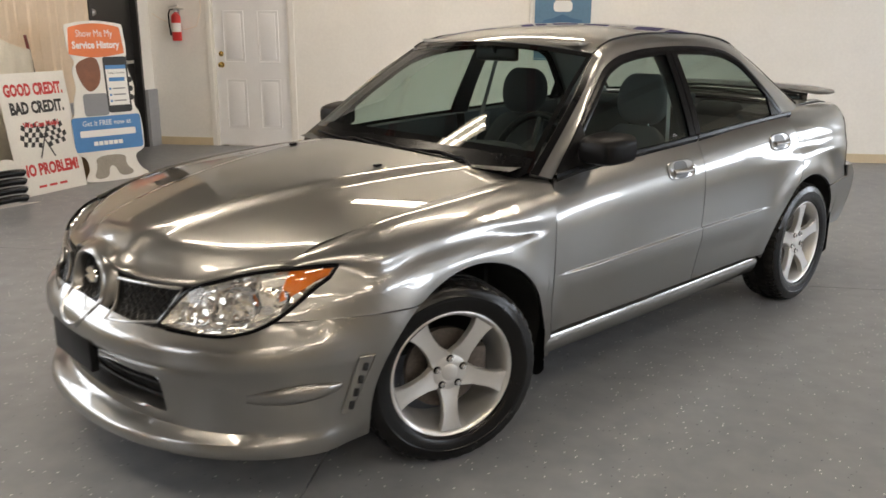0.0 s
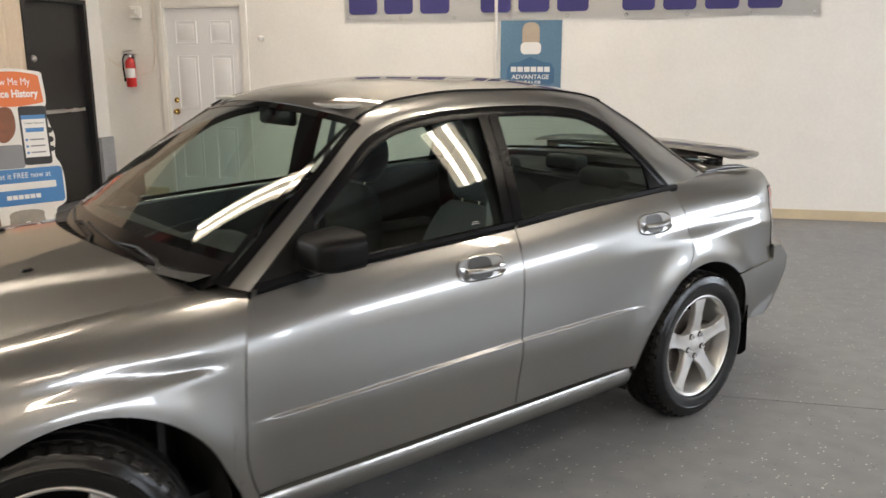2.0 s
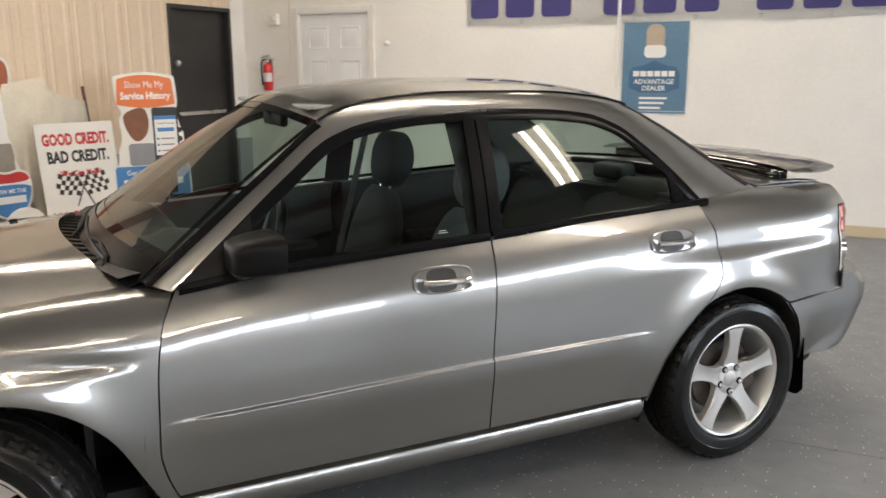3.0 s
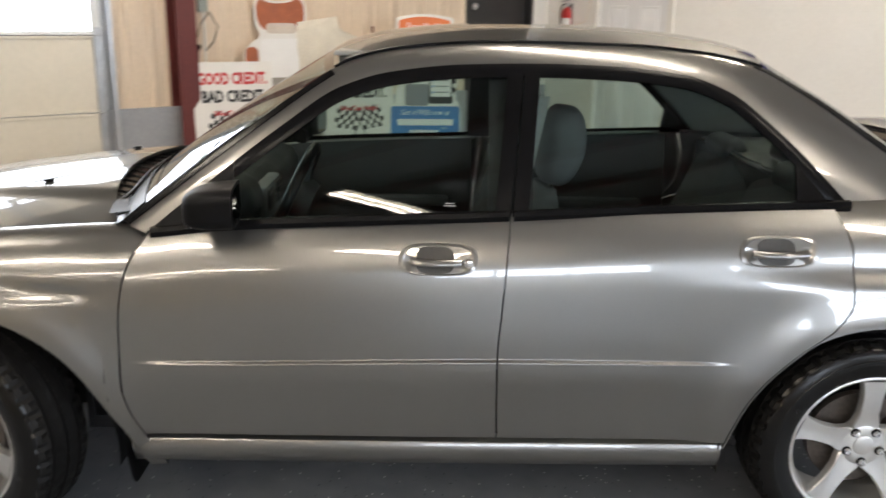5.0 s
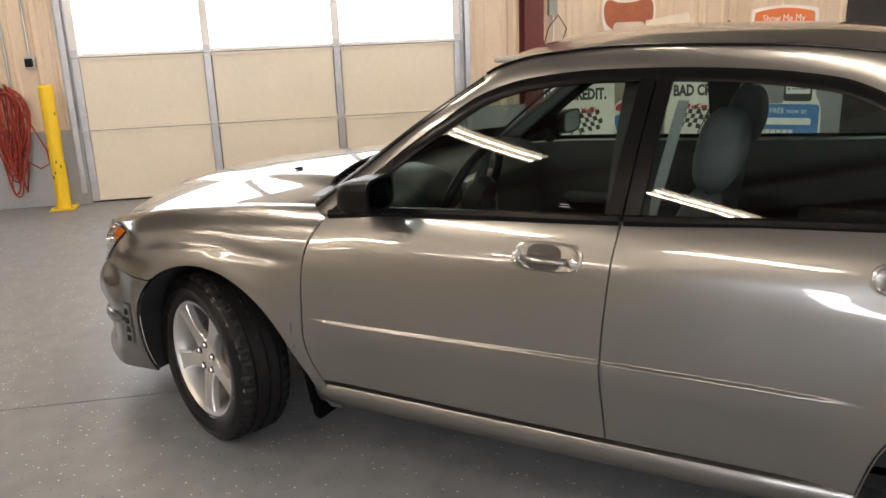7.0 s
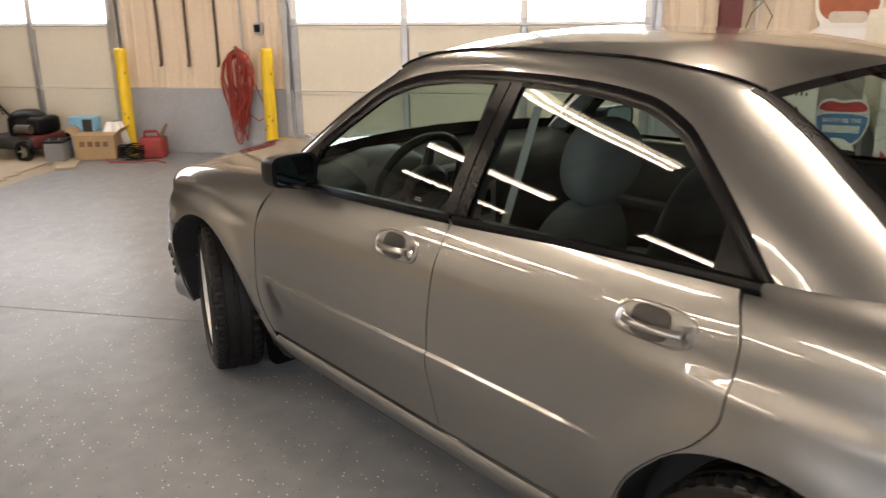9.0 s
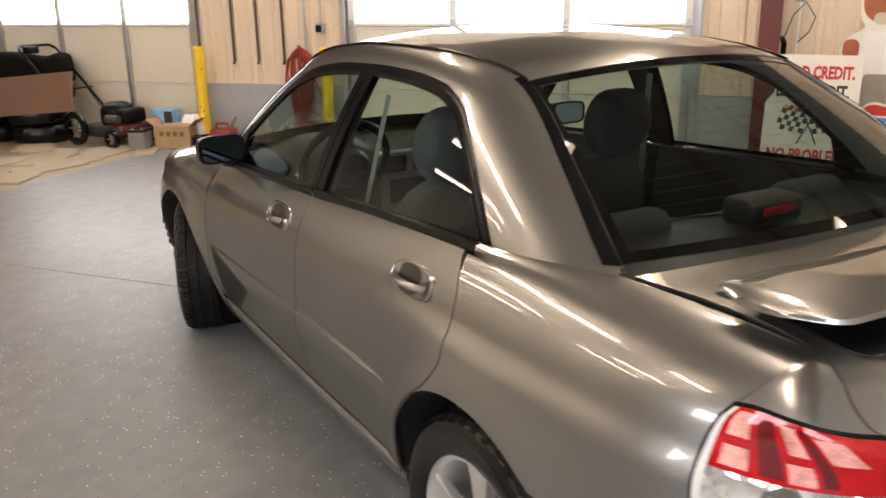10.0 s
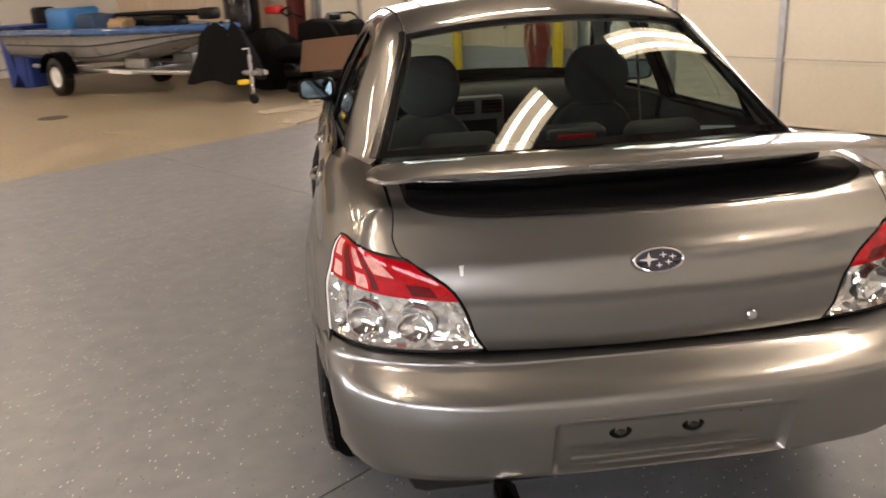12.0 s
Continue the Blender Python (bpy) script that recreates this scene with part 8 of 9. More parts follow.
# ---------------------------------------------------------------- clutter on the bare concrete
def boat():
    b = thing("boat", pose(-2.07, -8.85, 0, 0, 0, 6), "grey and blue bass boat with blue covers on a trailer", "boat")
    L, beam = 4.7, 0.82

    def hull(u, k):
        # u: bow 1 to stern 0; k: keel to gunwale.
        y = -L / 2 + L * u
        w = beam * (1 - ss(0.45, 1.0, u) ** 1.6 * 0.93)
        keel = 0.42 + 0.40 * ss(0.50, 1.0, u)
        sheer = 0.88 + 0.07 * u
        prof = [(0.0, 0.0), (0.55, 0.10), (0.88, 0.28), (0.97, 0.62), (1.0, 0.92), (1.04, 1.0)]
        fx, fz = prof[int(abs(k))]
        return Vector((math.copysign(fx * w, k), y + 0.20 * fz * ss(0.7, 1, u), keel + (sheer - keel) * fz))

    bm = bmesh.new()
    us = steps(0, 1, 28)
    for s in (-1, 1):
        sheet(bm, lambda u, k: hull(u, s * k if k else s * 0.0001), us, range(6))
    bmesh.ops.remove_doubles(bm, verts=bm.verts, dist=1e-4)
    bmesh.ops.holes_fill(bm, edges=[e for e in bm.edges if e.is_boundary and all(v.co.y < -L / 2 + 0.01 for v in e.verts)])
    part("hull", bm, mat("grey_gelcoat", (0.30, 0.295, 0.285), 0.30, vary=0.10, coat=0.5), b, "grey hull", 50)
    bm = bmesh.new()
    for s in (-1, 1):
        add_tube(bm, [hull(u, s * 5) for u in steps(0, 1, 28)], 0.055, 8)
    rail_bm, bm = bm, bmesh.new()
    for s in (-1, 1):
        for k in (2.0, 3.0):
            add_tube(bm, [hull(u, s * k) + Vector((s * 0.006, 0, 0)) for u in steps(0.02, 0.97, 28)], 0.014, 6)
    part("strake", bm, mat("dark_grey_strake", (0.05, 0.05, 0.05), 0.4), b, "dark hull strakes", 60)
    bm = rail_bm
    part("rub_rail", bm, mat("blue_gelcoat", (0.03, 0.10, 0.26), 0.25, vary=0.1, coat=0.6), b, "blue gunwale", 60)
    bm = bmesh.new()
    sheet(bm, lambda u, v: Vector((hull(u, 5).x * (2 * v - 1), hull(u, 5).y, hull(u, 5).z + 0.01 + 0.03 * math.sin(math.pi * v))), steps(0.0, 1, 20), steps(0, 1, 8))
    part("deck", bm, mat("deck_blue_carpet", (0.03, 0.06, 0.12), 0.8), b, "dark blue deck", 50)
    rng = random.Random(3)
    for x, y, w, d, h, m, lab in ((0.2, -1.15, 0.55, 0.7, 0.30, mat("blue_tarp", (0.03, 0.20, 0.50), 0.4, vary=0.15, bump=0.4, bump_scale=15), "bright blue cover"), (0.35, -0.2, 0.40, 0.5, 0.22, MATS["deck_blue_carpet"], "dark blue seat"), (-0.2, 0.4, 0.35, 0.9, 0.16, M_BLACK, "black gear bag"), (0.1, 1.2, 0.25, 0.8, 0.16, M_BLACK, "black folded cover"), (-0.3, -1.9, 0.4, 0.3, 0.22, M_PRINTK, "dark seat"), (0.4, 0.55, 0.28, 0.35, 0.15, M_CARD, "tan bag")):
        bm = bmesh.new()
        add_box(bm, (x - w / 2, y - d / 2, 0.89), (x + w / 2, y + d / 2, 0.93 + h), 0.06, seg=3)
        for v in bm.verts:
            v.co += Vector((rng.uniform(-1, 1), rng.uniform(-1, 1), rng.uniform(-1, 1))) * 0.018
        part("cover", bm, m, b, lab, 60)
    bm = bmesh.new()
    add_tube(bm, [(0.15, 0.0, 1.12), (0.12, 1.0, 1.14), (0.05, 2.1, 1.14)], [0.03, 0.035, 0.045], 10)
    add_box(bm, (-0.06, 2.0, 1.05), (0.14, 2.25, 1.20), 0.03)
    part("trolling_motor", bm, M_BLACK, b, "black trolling motor on the bow", 50)
    bm = bmesh.new()
    add_box(bm, (-0.16, -2.62, 0.75), (0.16, -2.32, 1.25), 0.06, seg=3)
    add_tube(bm, [(0, -2.5, 0.75), (0, -2.52, 0.35)], 0.05, 10)
    part("outboard", bm, M_BLACK, b, "black outboard motor", 50)

    t = thing("boat_trailer", pose(-2.06, -8.65, 0, 0, 0, 6), "galvanised boat trailer with jack and winch post", "trailer")
    for s in (-1, 1):
        bm = bmesh.new()
        add_tube(bm, [(s * 0.60, -2.0, 0.38), (s * 0.60, 0.7, 0.38), (s * 0.04, 2.9, 0.38)], 0.035, 8)
        part("rail", bm, M_GALV, t, "", 50)
    bm = bmesh.new()
    add_box(bm, (-0.72, -0.78, 0.27), (0.72, -0.70, 0.33), 0.01)
    part("axle", bm, M_GALV, t, "", 0)
    for y in (-1.7, 0.6):
        bm = bmesh.new()
        add_box(bm, (-0.62, y, 0.34), (0.62, y + 0.06, 0.40), 0.01)
        part("cross_member", bm, M_GALV, t, "", 0)
        for s in (-1, 1):
            bm = bmesh.new()
            add_box(bm, (s * 0.4 - 0.05, y - 0.2, 0.40), (s * 0.4 + 0.05, y + 0.3, 0.55), 0.02)
            part("bunk", bm, M_GALV, t, "", 0)
    for s in (-1, 1):
        w = thing("wheel", Matrix(), "", "")
        w.parent = t
        w.matrix_local = pose(s * 0.84, -0.74, 0.0)
        w["label"] = "small trailer wheel"
        bm = bmesh.new()
        add_lathe(bm, [(0.15, -0.07), (0.22, -0.085), (0.275, -0.07), (0.285, 0.0), (0.275, 0.07), (0.22, 0.085), (0.15, 0.07)], pose(0, 0, 0.285, 0, 90, 0), 32)
        part("tyre", bm, M_RUBBER, w, "", 60)
        bm = bmesh.new()
        add_lathe(bm, [(0.0, 0.05), (0.05, 0.055), (0.07, 0.03), (0.13, 0.03), (0.152, 0.07), (0.155, -0.07), (0.0, -0.06)], pose(0, 0, 0.285, 0, 90 * s, 0), 28)
        part("rim", bm, M_SASH, w, "white rim", 50)
        bm = bmesh.new()
        sheet(bm, lambda a, x: Vector((s * x, -0.74 + 0.36 * math.cos(a), 0.30 + 0.34 * math.sin(a))), steps(0.1, math.pi - 0.1, 14), [0.74, 0.96])
        bmesh.ops.solidify(bm, geom=list(bm.faces), thickness=0.004)
        part("mudguard", bm, M_BLACK, t, "black mudguard", 50)
    bm = bmesh.new()
    add_tube(bm, [(0.16, 2.86, 0.62), (0.16, 2.86, 0.12)], 0.025, 12)
    add_tube(bm, [(0.16, 2.86, 0.62), (0.16, 2.86, 0.70), (0.26, 2.86, 0.70)], 0.012, 8)
    jk = part("jack", bm, M_STEEL, t, "steel trailer jack", 50)
    bm = bmesh.new()
    add_lathe(bm, [(0.0, 0.02), (0.07, 0.022), (0.075, 0.0), (0.07, -0.022), (0.0, -0.02)], pose(0.16, 2.86, 0.075, 0, 90, 0), 20)
    part("jack_wheel", bm, M_BLACK, jk, "black jack wheel", 60)
    bm = bmesh.new()
    add_box(bm, (-0.05, 2.2, 0.40), (0.05, 2.3, 0.95), 0.01)
    add_box(bm, (-0.09, 2.2, 0.72), (0.09, 2.4, 0.86), 0.02)
    part("winch_post", bm, M_GALV, t, "", 0)
    bm = bmesh.new()
    add_box(bm, (0.21, 2.78, 0.26), (0.34, 2.88, 0.32), 0.015)
    part("winch_strap", bm, M_YELLOW, t, "yellow strap ratchet", 0)
    bm = bmesh.new()
    add_box(bm, (0.655, 0.3, 0.355), (0.66, 0.9, 0.405), 0.001)
    part("decal", bm, M_PRINTW, t, "pale decal strip", 0)
    # Black cover hung over the bow and winch.
    k = thing("black_tarp", pose(-2.06, -8.75, 0, 0, 0, 6), "black cloth cover draped over the trailer's winch", "cover")
    bm = bmesh.new()
    def f(a, v):
        r = 0.40 * (0.35 + 0.65 * v**0.6) * (1 + 0.12 * math.sin(4 * a + 3 * v) + 0.06 * math.sin(9 * a))
        return Vector((r * 1.15 * math.cos(a), 2.25 + 1.35 * r * math.sin(a), 0.99 - 0.72 * v + 0.03 * math.sin(5 * a)))
    sheet(bm, f, steps(0, 2 * math.pi, 32), [0, 0.1, 0.25, 0.5, 0.75, 1.0])
    bmesh.ops.holes_fill(bm, edges=[e for e in bm.edges if e.is_boundary and e.verts[0].co.z > 0.9])
    part("cloth", bm, mat("black_cloth", (0.007, 0.0065, 0.0065), 0.9, vary=0.25, bump=0.4, bump_scale=30, spec=0.08), k, "", 60)


def bin_and_ladder():
    b = thing("blue_bin", pose(-1.45, -11.3, 0, 0, 0, 20), "tall blue plastic bin against the boat", "bin")
    bm = bmesh.new()
    sheet(bm, lambda t, z: Vector(((0.27 + 0.06 * z) * math.copysign(abs(math.cos(t)) ** 0.35, math.cos(t)), (0.27 + 0.06 * z) * math.copysign(abs(math.sin(t)) ** 0.35, math.sin(t)), z * 0.95)), steps(0, 2 * math.pi, 40), steps(0, 1, 4))
    bmesh.ops.holes_fill(bm, edges=[e for e in bm.edges if e.is_boundary])
    part("body", bm, mat("blue_plastic", (0.02, 0.055, 0.26), 0.4, vary=0.08), b, "", 40)
    bm = bmesh.new()
    add_box(bm, (-0.35, -0.35, 0.95), (0.35, 0.35, 0.99), 0.02)
    part("lid", bm, MATS["blue_plastic"], b, "", 0)
    l = thing("step_ladder", pose(-0.95, -11.75, 0, 0, 0, 30), "aluminium step ladder standing open", "ladder")
    for s in (-1, 1):
        bm = bmesh.new()
        add_tube(bm, [(s * 0.28, 0.35, 0), (s * 0.17, 0.0, 1.9)], 0.025, 8)
        add_tube(bm, [(s * 0.26, -0.55, 0), (s * 0.17, -0.03, 1.9)], 0.018, 8)
        part("rail", bm, M_STEEL, l, "", 0)
    for k in range(6):
        f = (k + 1) / 6.6
        bm = bmesh.new()
        w = 0.28 - 0.11 * f
        add_box(bm, (-w, 0.35 * (1 - f) - 0.05, 1.9 * f - 0.012), (w, 0.35 * (1 - f) + 0.03, 1.9 * f + 0.012), 0.004)
        part("step", bm, M_STEEL, l, "", 0)


def mower():
    m = thing("lawn_mower", pose(-3.54, -4.64, 0, 0, 0, 80), "black and red walk-behind lawn mower", "mower")
    bm = bmesh.new()
    add_box(bm, (-0.30, -0.25, 0.09), (0.30, 0.25, 0.22), 0.05, seg=3)
    part("deck", bm, M_PRINTK, m, "black deck", 50)
    bm = bmesh.new()
    add_box(bm, (0.06, -0.20, 0.11), (0.31, 0.22, 0.235), 0.03)
    part("red_hood", bm, M_RED, m, "red front of the deck", 50)
    bm = bmesh.new()
    add_lathe(bm, [(0.0, 0.46), (0.09, 0.455), (0.16, 0.42), (0.19, 0.37), (0.185, 0.34), (0.19, 0.33), (0.185, 0.30), (0.19, 0.29), (0.18, 0.22)], pose(0.06, 0, 0), 24)
    part("engine", bm, M_BLACK, m, "black engine", 50)
    bm = bmesh.new()
    add_box(bm, (0.16, -0.14, 0.24), (0.33, 0.16, 0.40), 0.04)
    part("fuel_tank", bm, M_BLACK, m, "black fuel tank", 50)
    bm = bmesh.new()
    add_tube(bm, [(0.30, -0.20, 0.30), (0.14, -0.22, 0.30)], 0.045, 12)
    part("muffler", bm, M_DISC, m, "rusty muffler", 50)
    for x, y, r in ((0.27, -0.29, 0.10), (0.27, 0.29, 0.10), (-0.30, -0.29, 0.18), (-0.30, 0.29, 0.18)):
        bm = bmesh.new()
        add_lathe(bm, [(r * 0.62, -0.022), (r, -0.02), (r, 0.02), (r * 0.62, 0.022)], pose(x, y, r, 90, 0, 0), 28)
        wh = part("wheel", bm, M_RUBBER, m, "black spoked wheel", 40)
        for k in range(6):
            a = k * math.pi / 3
            bm = bmesh.new()
            add_tube(bm, [(x, y, r), (x + r * 0.66 * math.cos(a), y, r + r * 0.66 * math.sin(a))], 0.010, 6)
            part("spoke", bm, mat("grey_wheel_plastic", (0.20, 0.18, 0.15), 0.6), wh, "grey spoke", 40)
    bm = bmesh.new()
    for s in (-1, 1):
        add_tube(bm, [(-0.25, s * 0.22, 0.18), (-0.65, s * 0.22, 0.52), (-1.20, s * 0.23, 0.99)], 0.014, 8)
    add_tube(bm, [(-1.20, -0.23, 0.99), (-1.26, -0.18, 1.03), (-1.26, 0.18, 1.03), (-1.20, 0.23, 0.99)], 0.016, 8)
    add_tube(bm, [(-0.62, -0.22, 0.57), (-0.62, 0.22, 0.57)], 0.009, 8)
    add_box(bm, (-1.20, -0.2, 0.95), (-1.10, -0.05, 1.03), 0.015)
    add_tube(bm, [(-1.12, 0.23, 0.93), (-0.9, 0.25, 0.70), (-0.5, 0.20, 0.36)], 0.006, 6)
    part("handle", bm, M_BLACK, m, "black folding handle", 50)


def small_items():
    b = thing("battery", pose(-3.30, -4.12, 0, 0, 0, 15), "grey car battery on the floor", "battery")
    bm = bmesh.new()
    add_box(bm, (-0.11, -0.09, 0), (0.11, 0.09, 0.19), 0.008)
    part("case", bm, mat("grey_case", (0.16, 0.165, 0.17), 0.5), b, "", 0)
    bm = bmesh.new()
    add_box(bm, (-0.115, -0.095, 0.19), (0.115, 0.095, 0.215), 0.008)
    part("lid", bm, M_BLACK, b, "black lid", 0)
    for y in (-0.05, 0.05):
        bm = bmesh.new()
        add_tube(bm, [(0.06, y, 0.21), (0.06, y, 0.235)], 0.011, 10)
        part("terminal", bm, M_STEEL, b, "lead terminal", 0)
    c = thing("cardboard_box", pose(-3.55, -3.83, 0, 0, 0, 12), "small brown cardboard box with printed flaps", "box")
    bm = bmesh.new()
    add_box(bm, (-0.15, -0.20, 0.003), (0.15, 0.20, 0.24), 0.004)
    body = part("carton", bm, M_CARD, c, "", 0)
    for s in (-1, 1):
        bm = bmesh.new()
        add_box(bm, (-0.148, -0.004, 0), (0.148, 0.004, 0.10), 0.001, pose(0, s * 0.198, 0.238, 50 * -s, 0, 0))
        part("flap", bm, M_CARD, c, "", 0)
    for k in range(4):
        bm = bmesh.new()
        add_box(bm, (0.150, -0.14 + 0.075 * k, 0.13), (0.1512, -0.09 + 0.075 * k, 0.18))
        part("print_mark", bm, mat("carton_print", (0.16, 0.09, 0.045), 0.8), body, "printed mark", 0)
    p = thing("product_pack", pose(-3.66, -4.06, 0.0, 0, 0, 5), "pale blue and black printed pack standing behind the box", "pack")
    bm = bmesh.new()
    add_box(bm, (-0.10, -0.13, 0.002), (0.06, 0.13, 0.38), 0.01)
    part("pack", bm, mat("pale_blue_pack", (0.18, 0.42, 0.60), 0.35, vary=0.2, scale=8), p, "", 0)
    bm = bmesh.new()
    add_box(bm, (0.06, 0.02, 0.12), (0.064, 0.12, 0.36), 0.001)
    part("dark_print", bm, M_PRINTK, p, "black printed field", 0)
    g = thing("white_bag", pose(-3.72, -3.74, 0.0), "crumpled white plastic bag behind the box", "bag")
    bm = bmesh.new()
    def bag(t, v):
        r = 0.15 * math.sin(math.pi * (0.08 + 0.8 * v)) ** 0.7 * (1 + 0.18 * math.sin(5 * t + 6 * v) + 0.1 * math.sin(11 * t))
        return Vector((r * math.cos(t) * 0.8, r * math.sin(t), 0.003 + 0.33 * v))
    sheet(bm, bag, steps(0, 2 * math.pi, 24), steps(0, 1, 8))
    part("film", bm, M_PRINTW, g, "", 60)
    f = thing("fuel_can", pose(-3.62, -3.30, 0, 0, 0, 10) @ Matrix.Diagonal((0.82, 0.82, 0.82, 1)), "red plastic fuel can with spout", "fuel can")
    bm = bmesh.new()
    add_box(bm, (-0.11, -0.15, 0), (0.11, 0.15, 0.25), 0.035, seg=3)
    part("body", bm, mat("red_plastic", (0.27, 0.028, 0.024), 0.55, vary=0.25), f, "", 50)
    bm = bmesh.new()
    add_tube(bm, [(0, -0.10, 0.24), (0, -0.09, 0.31), (0, 0.06, 0.315), (0, 0.09, 0.24)], 0.018, 8)
    part("grip", bm, MATS["red_plastic"], f, "", 60)
    bm = bmesh.new()
    add_tube(bm, [(0, 0.11, 0.24), (0, 0.12, 0.29), (0, 0.19, 0.40)], [0.028, 0.022, 0.012], 12)
    part("spout", bm, mat("brown_plastic", (0.20, 0.11, 0.04), 0.5), f, "brown spout", 60)
    w = thing("cable_coil", pose(-3.55, -3.48, 0), "coil of black and red cable on the floor", "cable")
    bm = bmesh.new()
    pts = []
    for k in range(80):
        a = k * 0.5
        pts.append((0.14 * math.cos(a) * (1 + 0.1 * math.sin(k)), 0.14 * math.sin(a), 0.012 + 0.0015 * k + 0.006 * math.sin(2.1 * k)))
    add_tube(bm, pts, 0.007, 6)
    part("coil", bm, M_BLACK, w, "", 60)
    bm = bmesh.new()
    add_tube(bm, [(0.1, -0.25, 0.008), (0.25, -0.1, 0.008), (0.22, 0.12, 0.008), (0.1, 0.30, 0.008), (0.2, 0.45, 0.008)], 0.006, 6)
    part("red_lead", bm, MATS["red_cord"], w, "red lead", 60)


def flats():
    rng = random.Random(11)
    spots = [(-1.75, -4.20, 0.55, 0.34, 20), (-2.30, -4.30, 0.85, 0.42, -12), (-2.60, -4.75, 0.9, 0.5, 18), (-3.05, -4.35, 0.75, 0.42, 5), (-2.15, -4.95, 0.8, 0.35, -8), (-3.2, -3.98, 0.6, 0.25, 30), (-2.95, -5.25, 0.7, 0.4, 40)]
    for k, (x, y, w, d, a) in enumerate(spots):
        c = thing("cardboard_flat", pose(x, y, 0.001, 0, 0, a), "flattened tan cardboard lying on the concrete", "cardboard", "cardboard on the floor")
        bm = bmesh.new()
        notch = w * rng.uniform(0.15, 0.35)
        out = [(-w / 2, -d / 2), (w / 2 - notch, -d / 2), (w / 2 - notch, -d / 4), (w / 2, -d / 4), (w / 2, d / 2), (-w / 4, d / 2), (-w / 4, d / 3), (-w / 2, d / 3)]
        out = [(x2 + rng.uniform(-0.02, 0.02), y2 + rng.uniform(-0.02, 0.02)) for x2, y2 in out]
        add_plate(bm, out, 0.008, Matrix())
        for v in bm.verts:
            v.co.z += 0.004 + 0.010 * (0.5 + 0.5 * math.sin(7 * v.co.x + k)) if v.co.z > 0.004 else 0
        part("sheet", bm, mat("tan_cardboard", (0.36, 0.30, 0.225), 0.8, vary=0.12, scale=4), c, "", 0)
    d = thing("floor_drain", pose(-0.17, -7.2, 0), "round iron drain cover in the concrete", "drain")
    bm = bmesh.new()
    add_lathe(bm, [(0.0, 0.004), (0.17, 0.004), (0.18, 0.0)], None, 32)
    part("cover", bm, M_DISC, d, "", 0)


def junk_pile():
    # Tyres under old car seats, with a brown panel in front.
    bm = bmesh.new()
    add_lathe(bm, [(0.19, 0.03), (0.22, 0.0), (0.29, 0.004), (0.32, 0.04), (0.325, 0.105), (0.32, 0.17), (0.29, 0.205), (0.22, 0.21), (0.19, 0.18), (0.18, 0.105), (0.19, 0.03)], None, 40)
    ring = mesh_of("tyre", bm, M_RUBBER, 50)
    for x, y, high in ((-3.42, -5.58, 2), (-3.38, -6.20, 2), (-3.45, -6.82, 2)):
        st = thing("tyre_stack", pose(x, y, 0), "old black tyres stacked flat on the floor", "tyres", "pile of tyres")
        for k in range(high):
            ty = new("tyre", ring)
            ty.parent = st
            ty.matrix_local = pose(0.03 * k, -0.02 * k, 0.21 * k, 0, 0, 30 * k)
    s = thing("old_bench", pose(-3.40, -5.95, 0.42, 0, 0, 5), "old dark upholstered car bench lying on the tyres", "bench")
    bm = bmesh.new()
    add_box(bm, (-0.35, -0.62, 0.0), (0.30, 0.62, 0.22), 0.08, seg=3)
    add_box(bm, (-0.42, -0.60, 0.18), (-0.15, 0.60, 0.52), 0.08, seg=3)
    bmesh.ops.subdivide_edges(bm, edges=[e for e in bm.edges if e.calc_length() > 0.2], cuts=5, use_grid_fill=True)
    for v in bm.verts:
        v.co += Vector((0.02 * math.sin(9 * v.co.y + 5 * v.co.z), 0.02 * math.sin(8 * v.co.x), 0.028 * math.sin(7 * v.co.y + 3) + 0.015 * math.sin(17 * v.co.y)))
    part("cushion", bm, MATS["black_cloth"], s, "", 60)
    p = thing("brown_panel", pose(-3.03, -5.28, 0.36, 5, 0, 4), "flat brown carpeted panel leaning on the old seat", "panel")
    bm = bmesh.new()
    add_box(bm, (-0.012, -0.55, 0.0), (0.012, 0.52, 0.42), 0.006, pose(0, 0, 0, 0, -16, 0))
    part("panel", bm, mat("brown_carpet", (0.16, 0.088, 0.055), 0.9, vary=0.1, bump=0.3, bump_scale=200), p, "", 0)
    g = thing("black_bag", pose(-3.30, -6.95, 0), "heap of black bags beside the column", "bag")
    bm = bmesh.new()
    def bag(t, v):
        r = 0.48 * math.sin(math.pi * (0.12 + 0.86 * v)) ** 0.6 * (1 + 0.12 * math.sin(4 * t + 5 * v) + 0.07 * math.sin(9 * t + 2))
        return Vector((r * math.cos(t) * 0.9, r * math.sin(t) * 1.2, 0.85 * v))
    sheet(bm, bag, steps(0, 2 * math.pi, 30), steps(0, 1, 10))
    part("sack", bm, MATS["black_cloth"], g, "", 60)
    # Tall black machine behind the bow: upright tank with hoses.
    k = thing("air_compressor", pose(-3.45, -7.85, 0), "tall black upright air compressor with motor and hoses", "compressor")
    bm = bmesh.new()
    add_lathe(bm, [(0.0, 0.18), (0.18, 0.20), (0.27, 0.30), (0.27, 1.25), (0.18, 1.36), (0.0, 1.38)], None, 32)
    part("tank", bm, mat("black_enamel", (0.006, 0.006, 0.007), 0.22, vary=0.1, coat=0.15, spec=0.2), k, "black tank", 60)
    bm = bmesh.new()
    add_box(bm, (-0.25, -0.30, 1.36), (0.25, 0.05, 1.62), 0.05, seg=3)
    add_tube(bm, [(0, 0.10, 1.50), (0, 0.40, 1.50)], 0.12, 18)
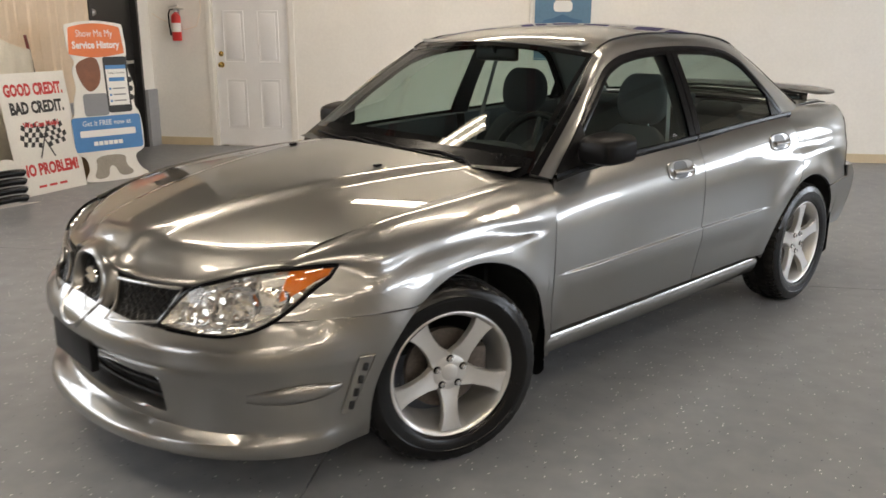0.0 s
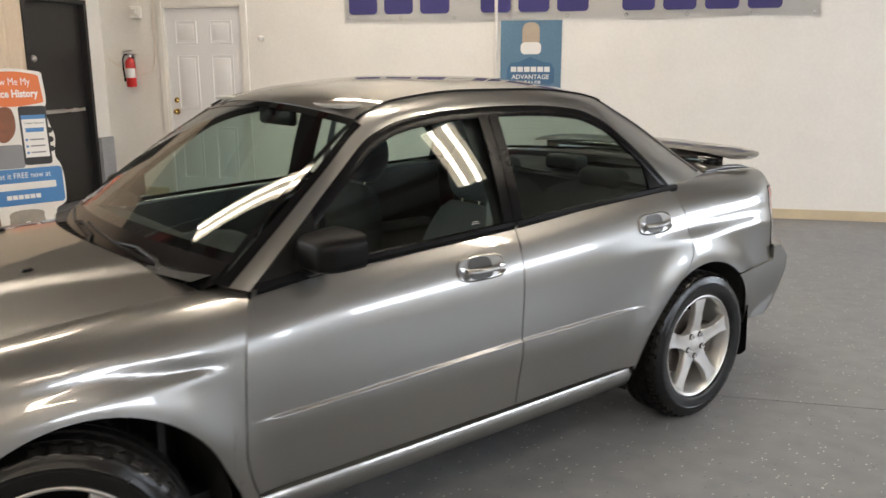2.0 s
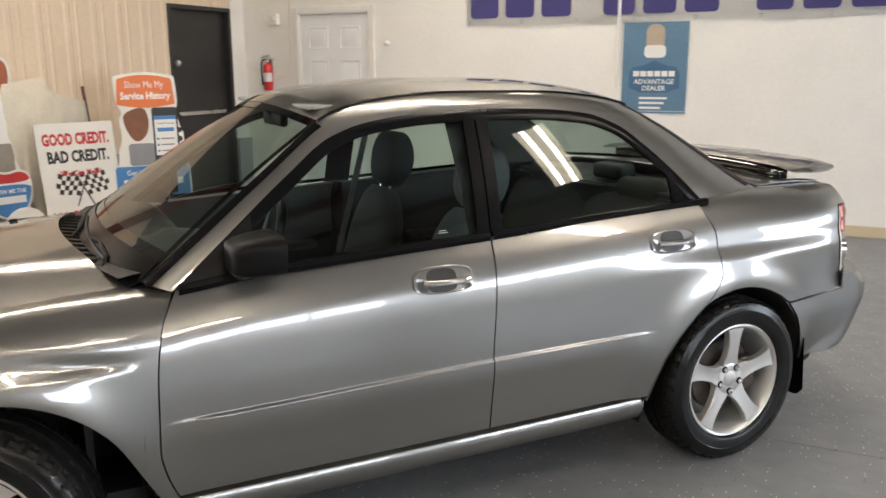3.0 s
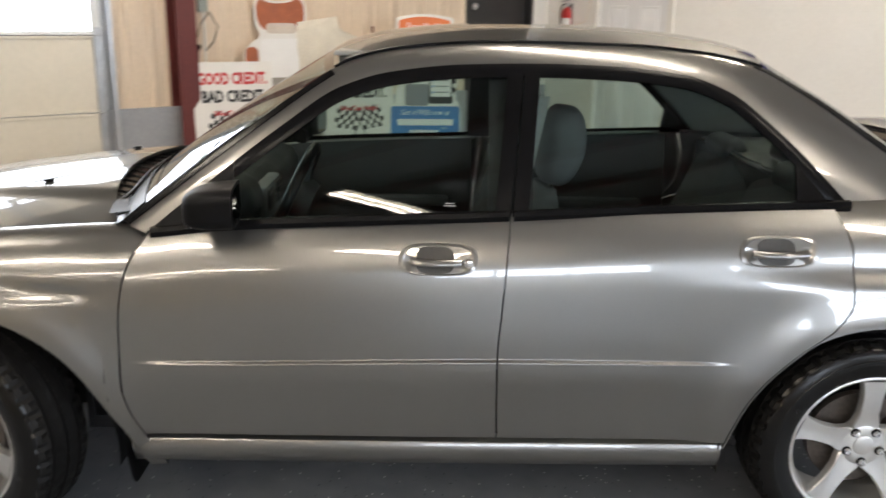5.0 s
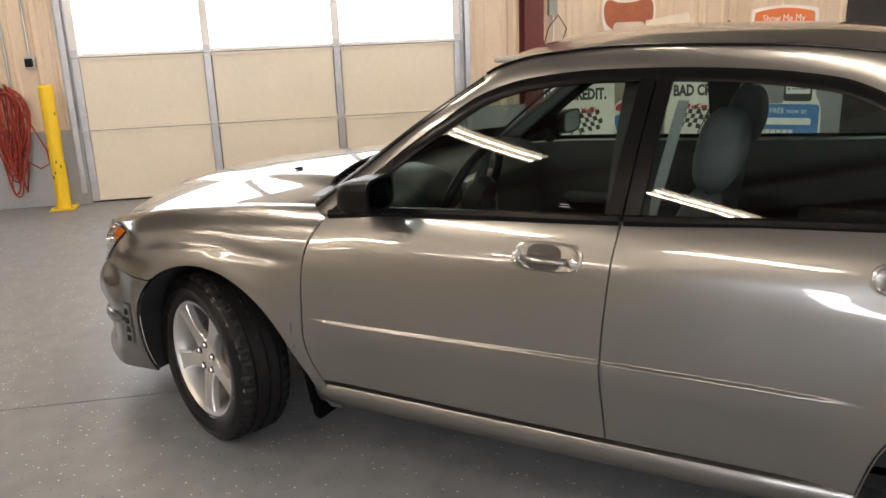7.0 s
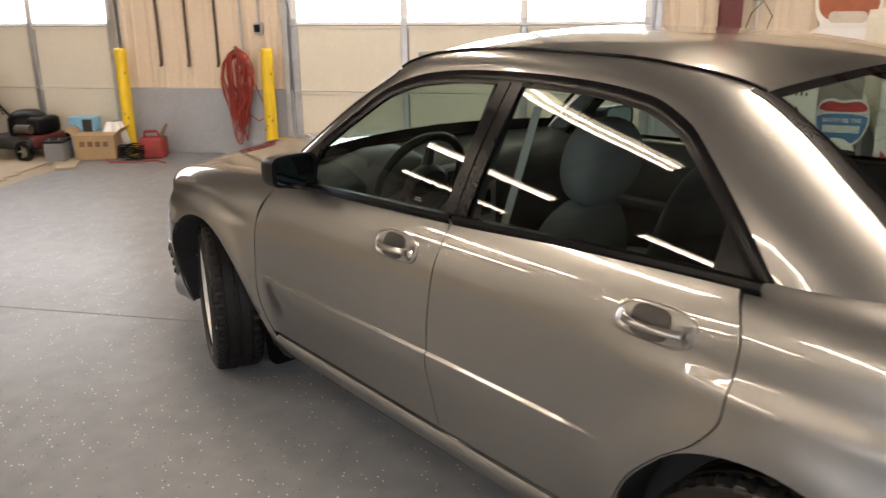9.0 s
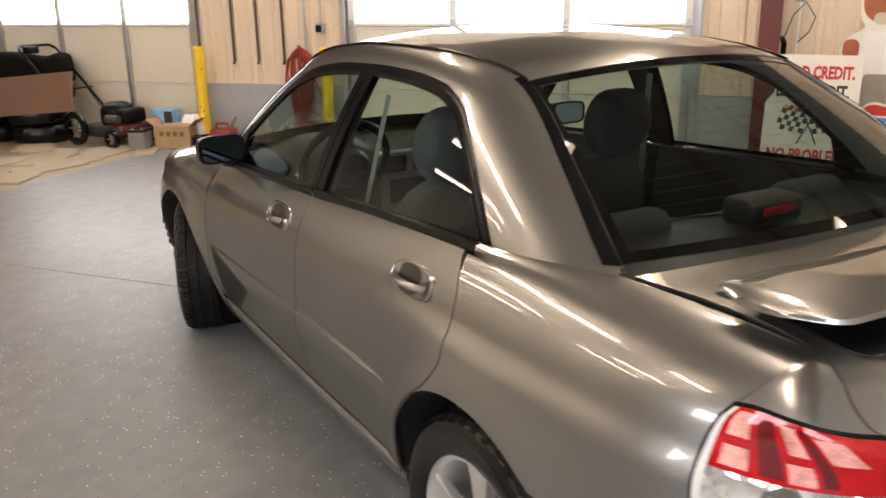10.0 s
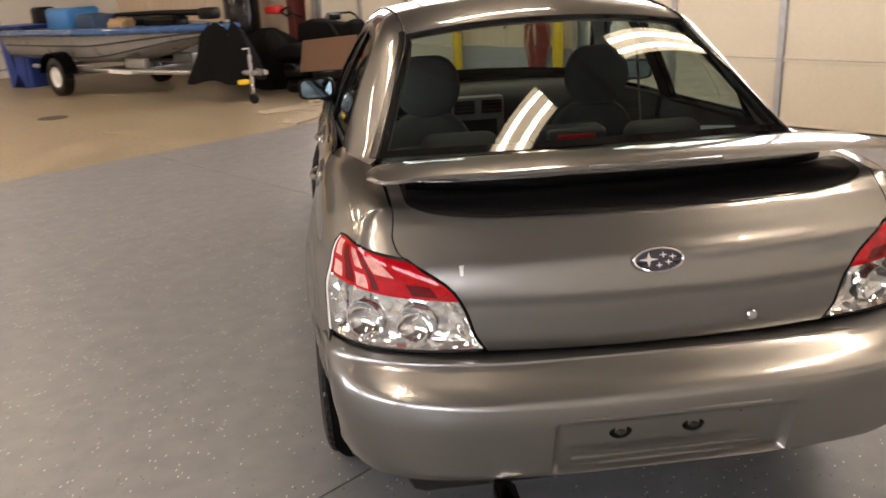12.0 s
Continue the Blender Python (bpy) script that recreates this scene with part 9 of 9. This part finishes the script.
    part("motor", bm, M_BLACK, k, "black motor and pump", 60)
    bm = bmesh.new()
    add_lathe(bm, [(0.20, -0.02), (0.24, -0.02), (0.24, 0.02), (0.20, 0.02), (0.20, -0.02)], pose(0.27, -0.12, 1.50, 0, 90, 0), 28)
    part("flywheel", bm, M_BLACK, k, "belt wheel", 60)
    for a in (0, 120, 240):
        bm = bmesh.new()
        q = radians(a + 20)
        add_tube(bm, [(0.24 * math.cos(q), 0.24 * math.sin(q), 0.32), (0.27 * math.cos(q), 0.27 * math.sin(q), 0.0)], 0.025, 8)
        part("leg", bm, M_BLACK, k, "", 60)
    bm = bmesh.new()
    add_box(bm, (0.268, -0.05, 0.85), (0.275, 0.06, 0.97), 0.001)
    part("plate", bm, M_PRINTW, k, "pale label plate", 0)
    # Red tool on the column.
    r = thing("red_trimmer", pose(-3.68, -7.05, 1.02), "red and black garden trimmer hung on the column", "tool")
    bm = bmesh.new()
    add_box(bm, (-0.08, -0.42, 0.0), (0.08, -0.10, 0.12), 0.03)
    part("motor", bm, M_REDP, r, "red motor housing", 50)
    bm = bmesh.new()
    add_tube(bm, [(0, -0.1, 0.05), (0, 0.1, 0.10), (0, 0.16, 0.02), (0, 0.05, -0.03), (0, -0.08, 0.02)], 0.018, 8)
    add_tube(bm, [(0, 0.1, 0.03), (0, 0.45, -0.05)], 0.012, 8)
    part("handle", bm, M_BLACK, r, "black handle", 60)
    e = thing("fire_extinguisher", pose(-3.87, -7.35, 1.45), "red fire extinguisher on the wall beside the column", "extinguisher")
    bm = bmesh.new()
    add_lathe(bm, [(0.0, 0.0), (0.05, 0.0), (0.055, 0.015), (0.055, 0.28), (0.02, 0.33), (0.02, 0.37)], None, 24)
    add_box(bm, (-0.10, -0.02, 0.1), (-0.05, 0.02, 0.2))
    part("cylinder", bm, M_REDP, e, "", 50)
    bm = bmesh.new()
    add_box(bm, (-0.02, -0.015, 0.365), (0.09, 0.015, 0.39), 0.004)
    part("valve", bm, M_STEEL, e, "steel valve", 0)


boat()
bin_and_ladder()
mower()
small_items()
flats()
junk_pile()
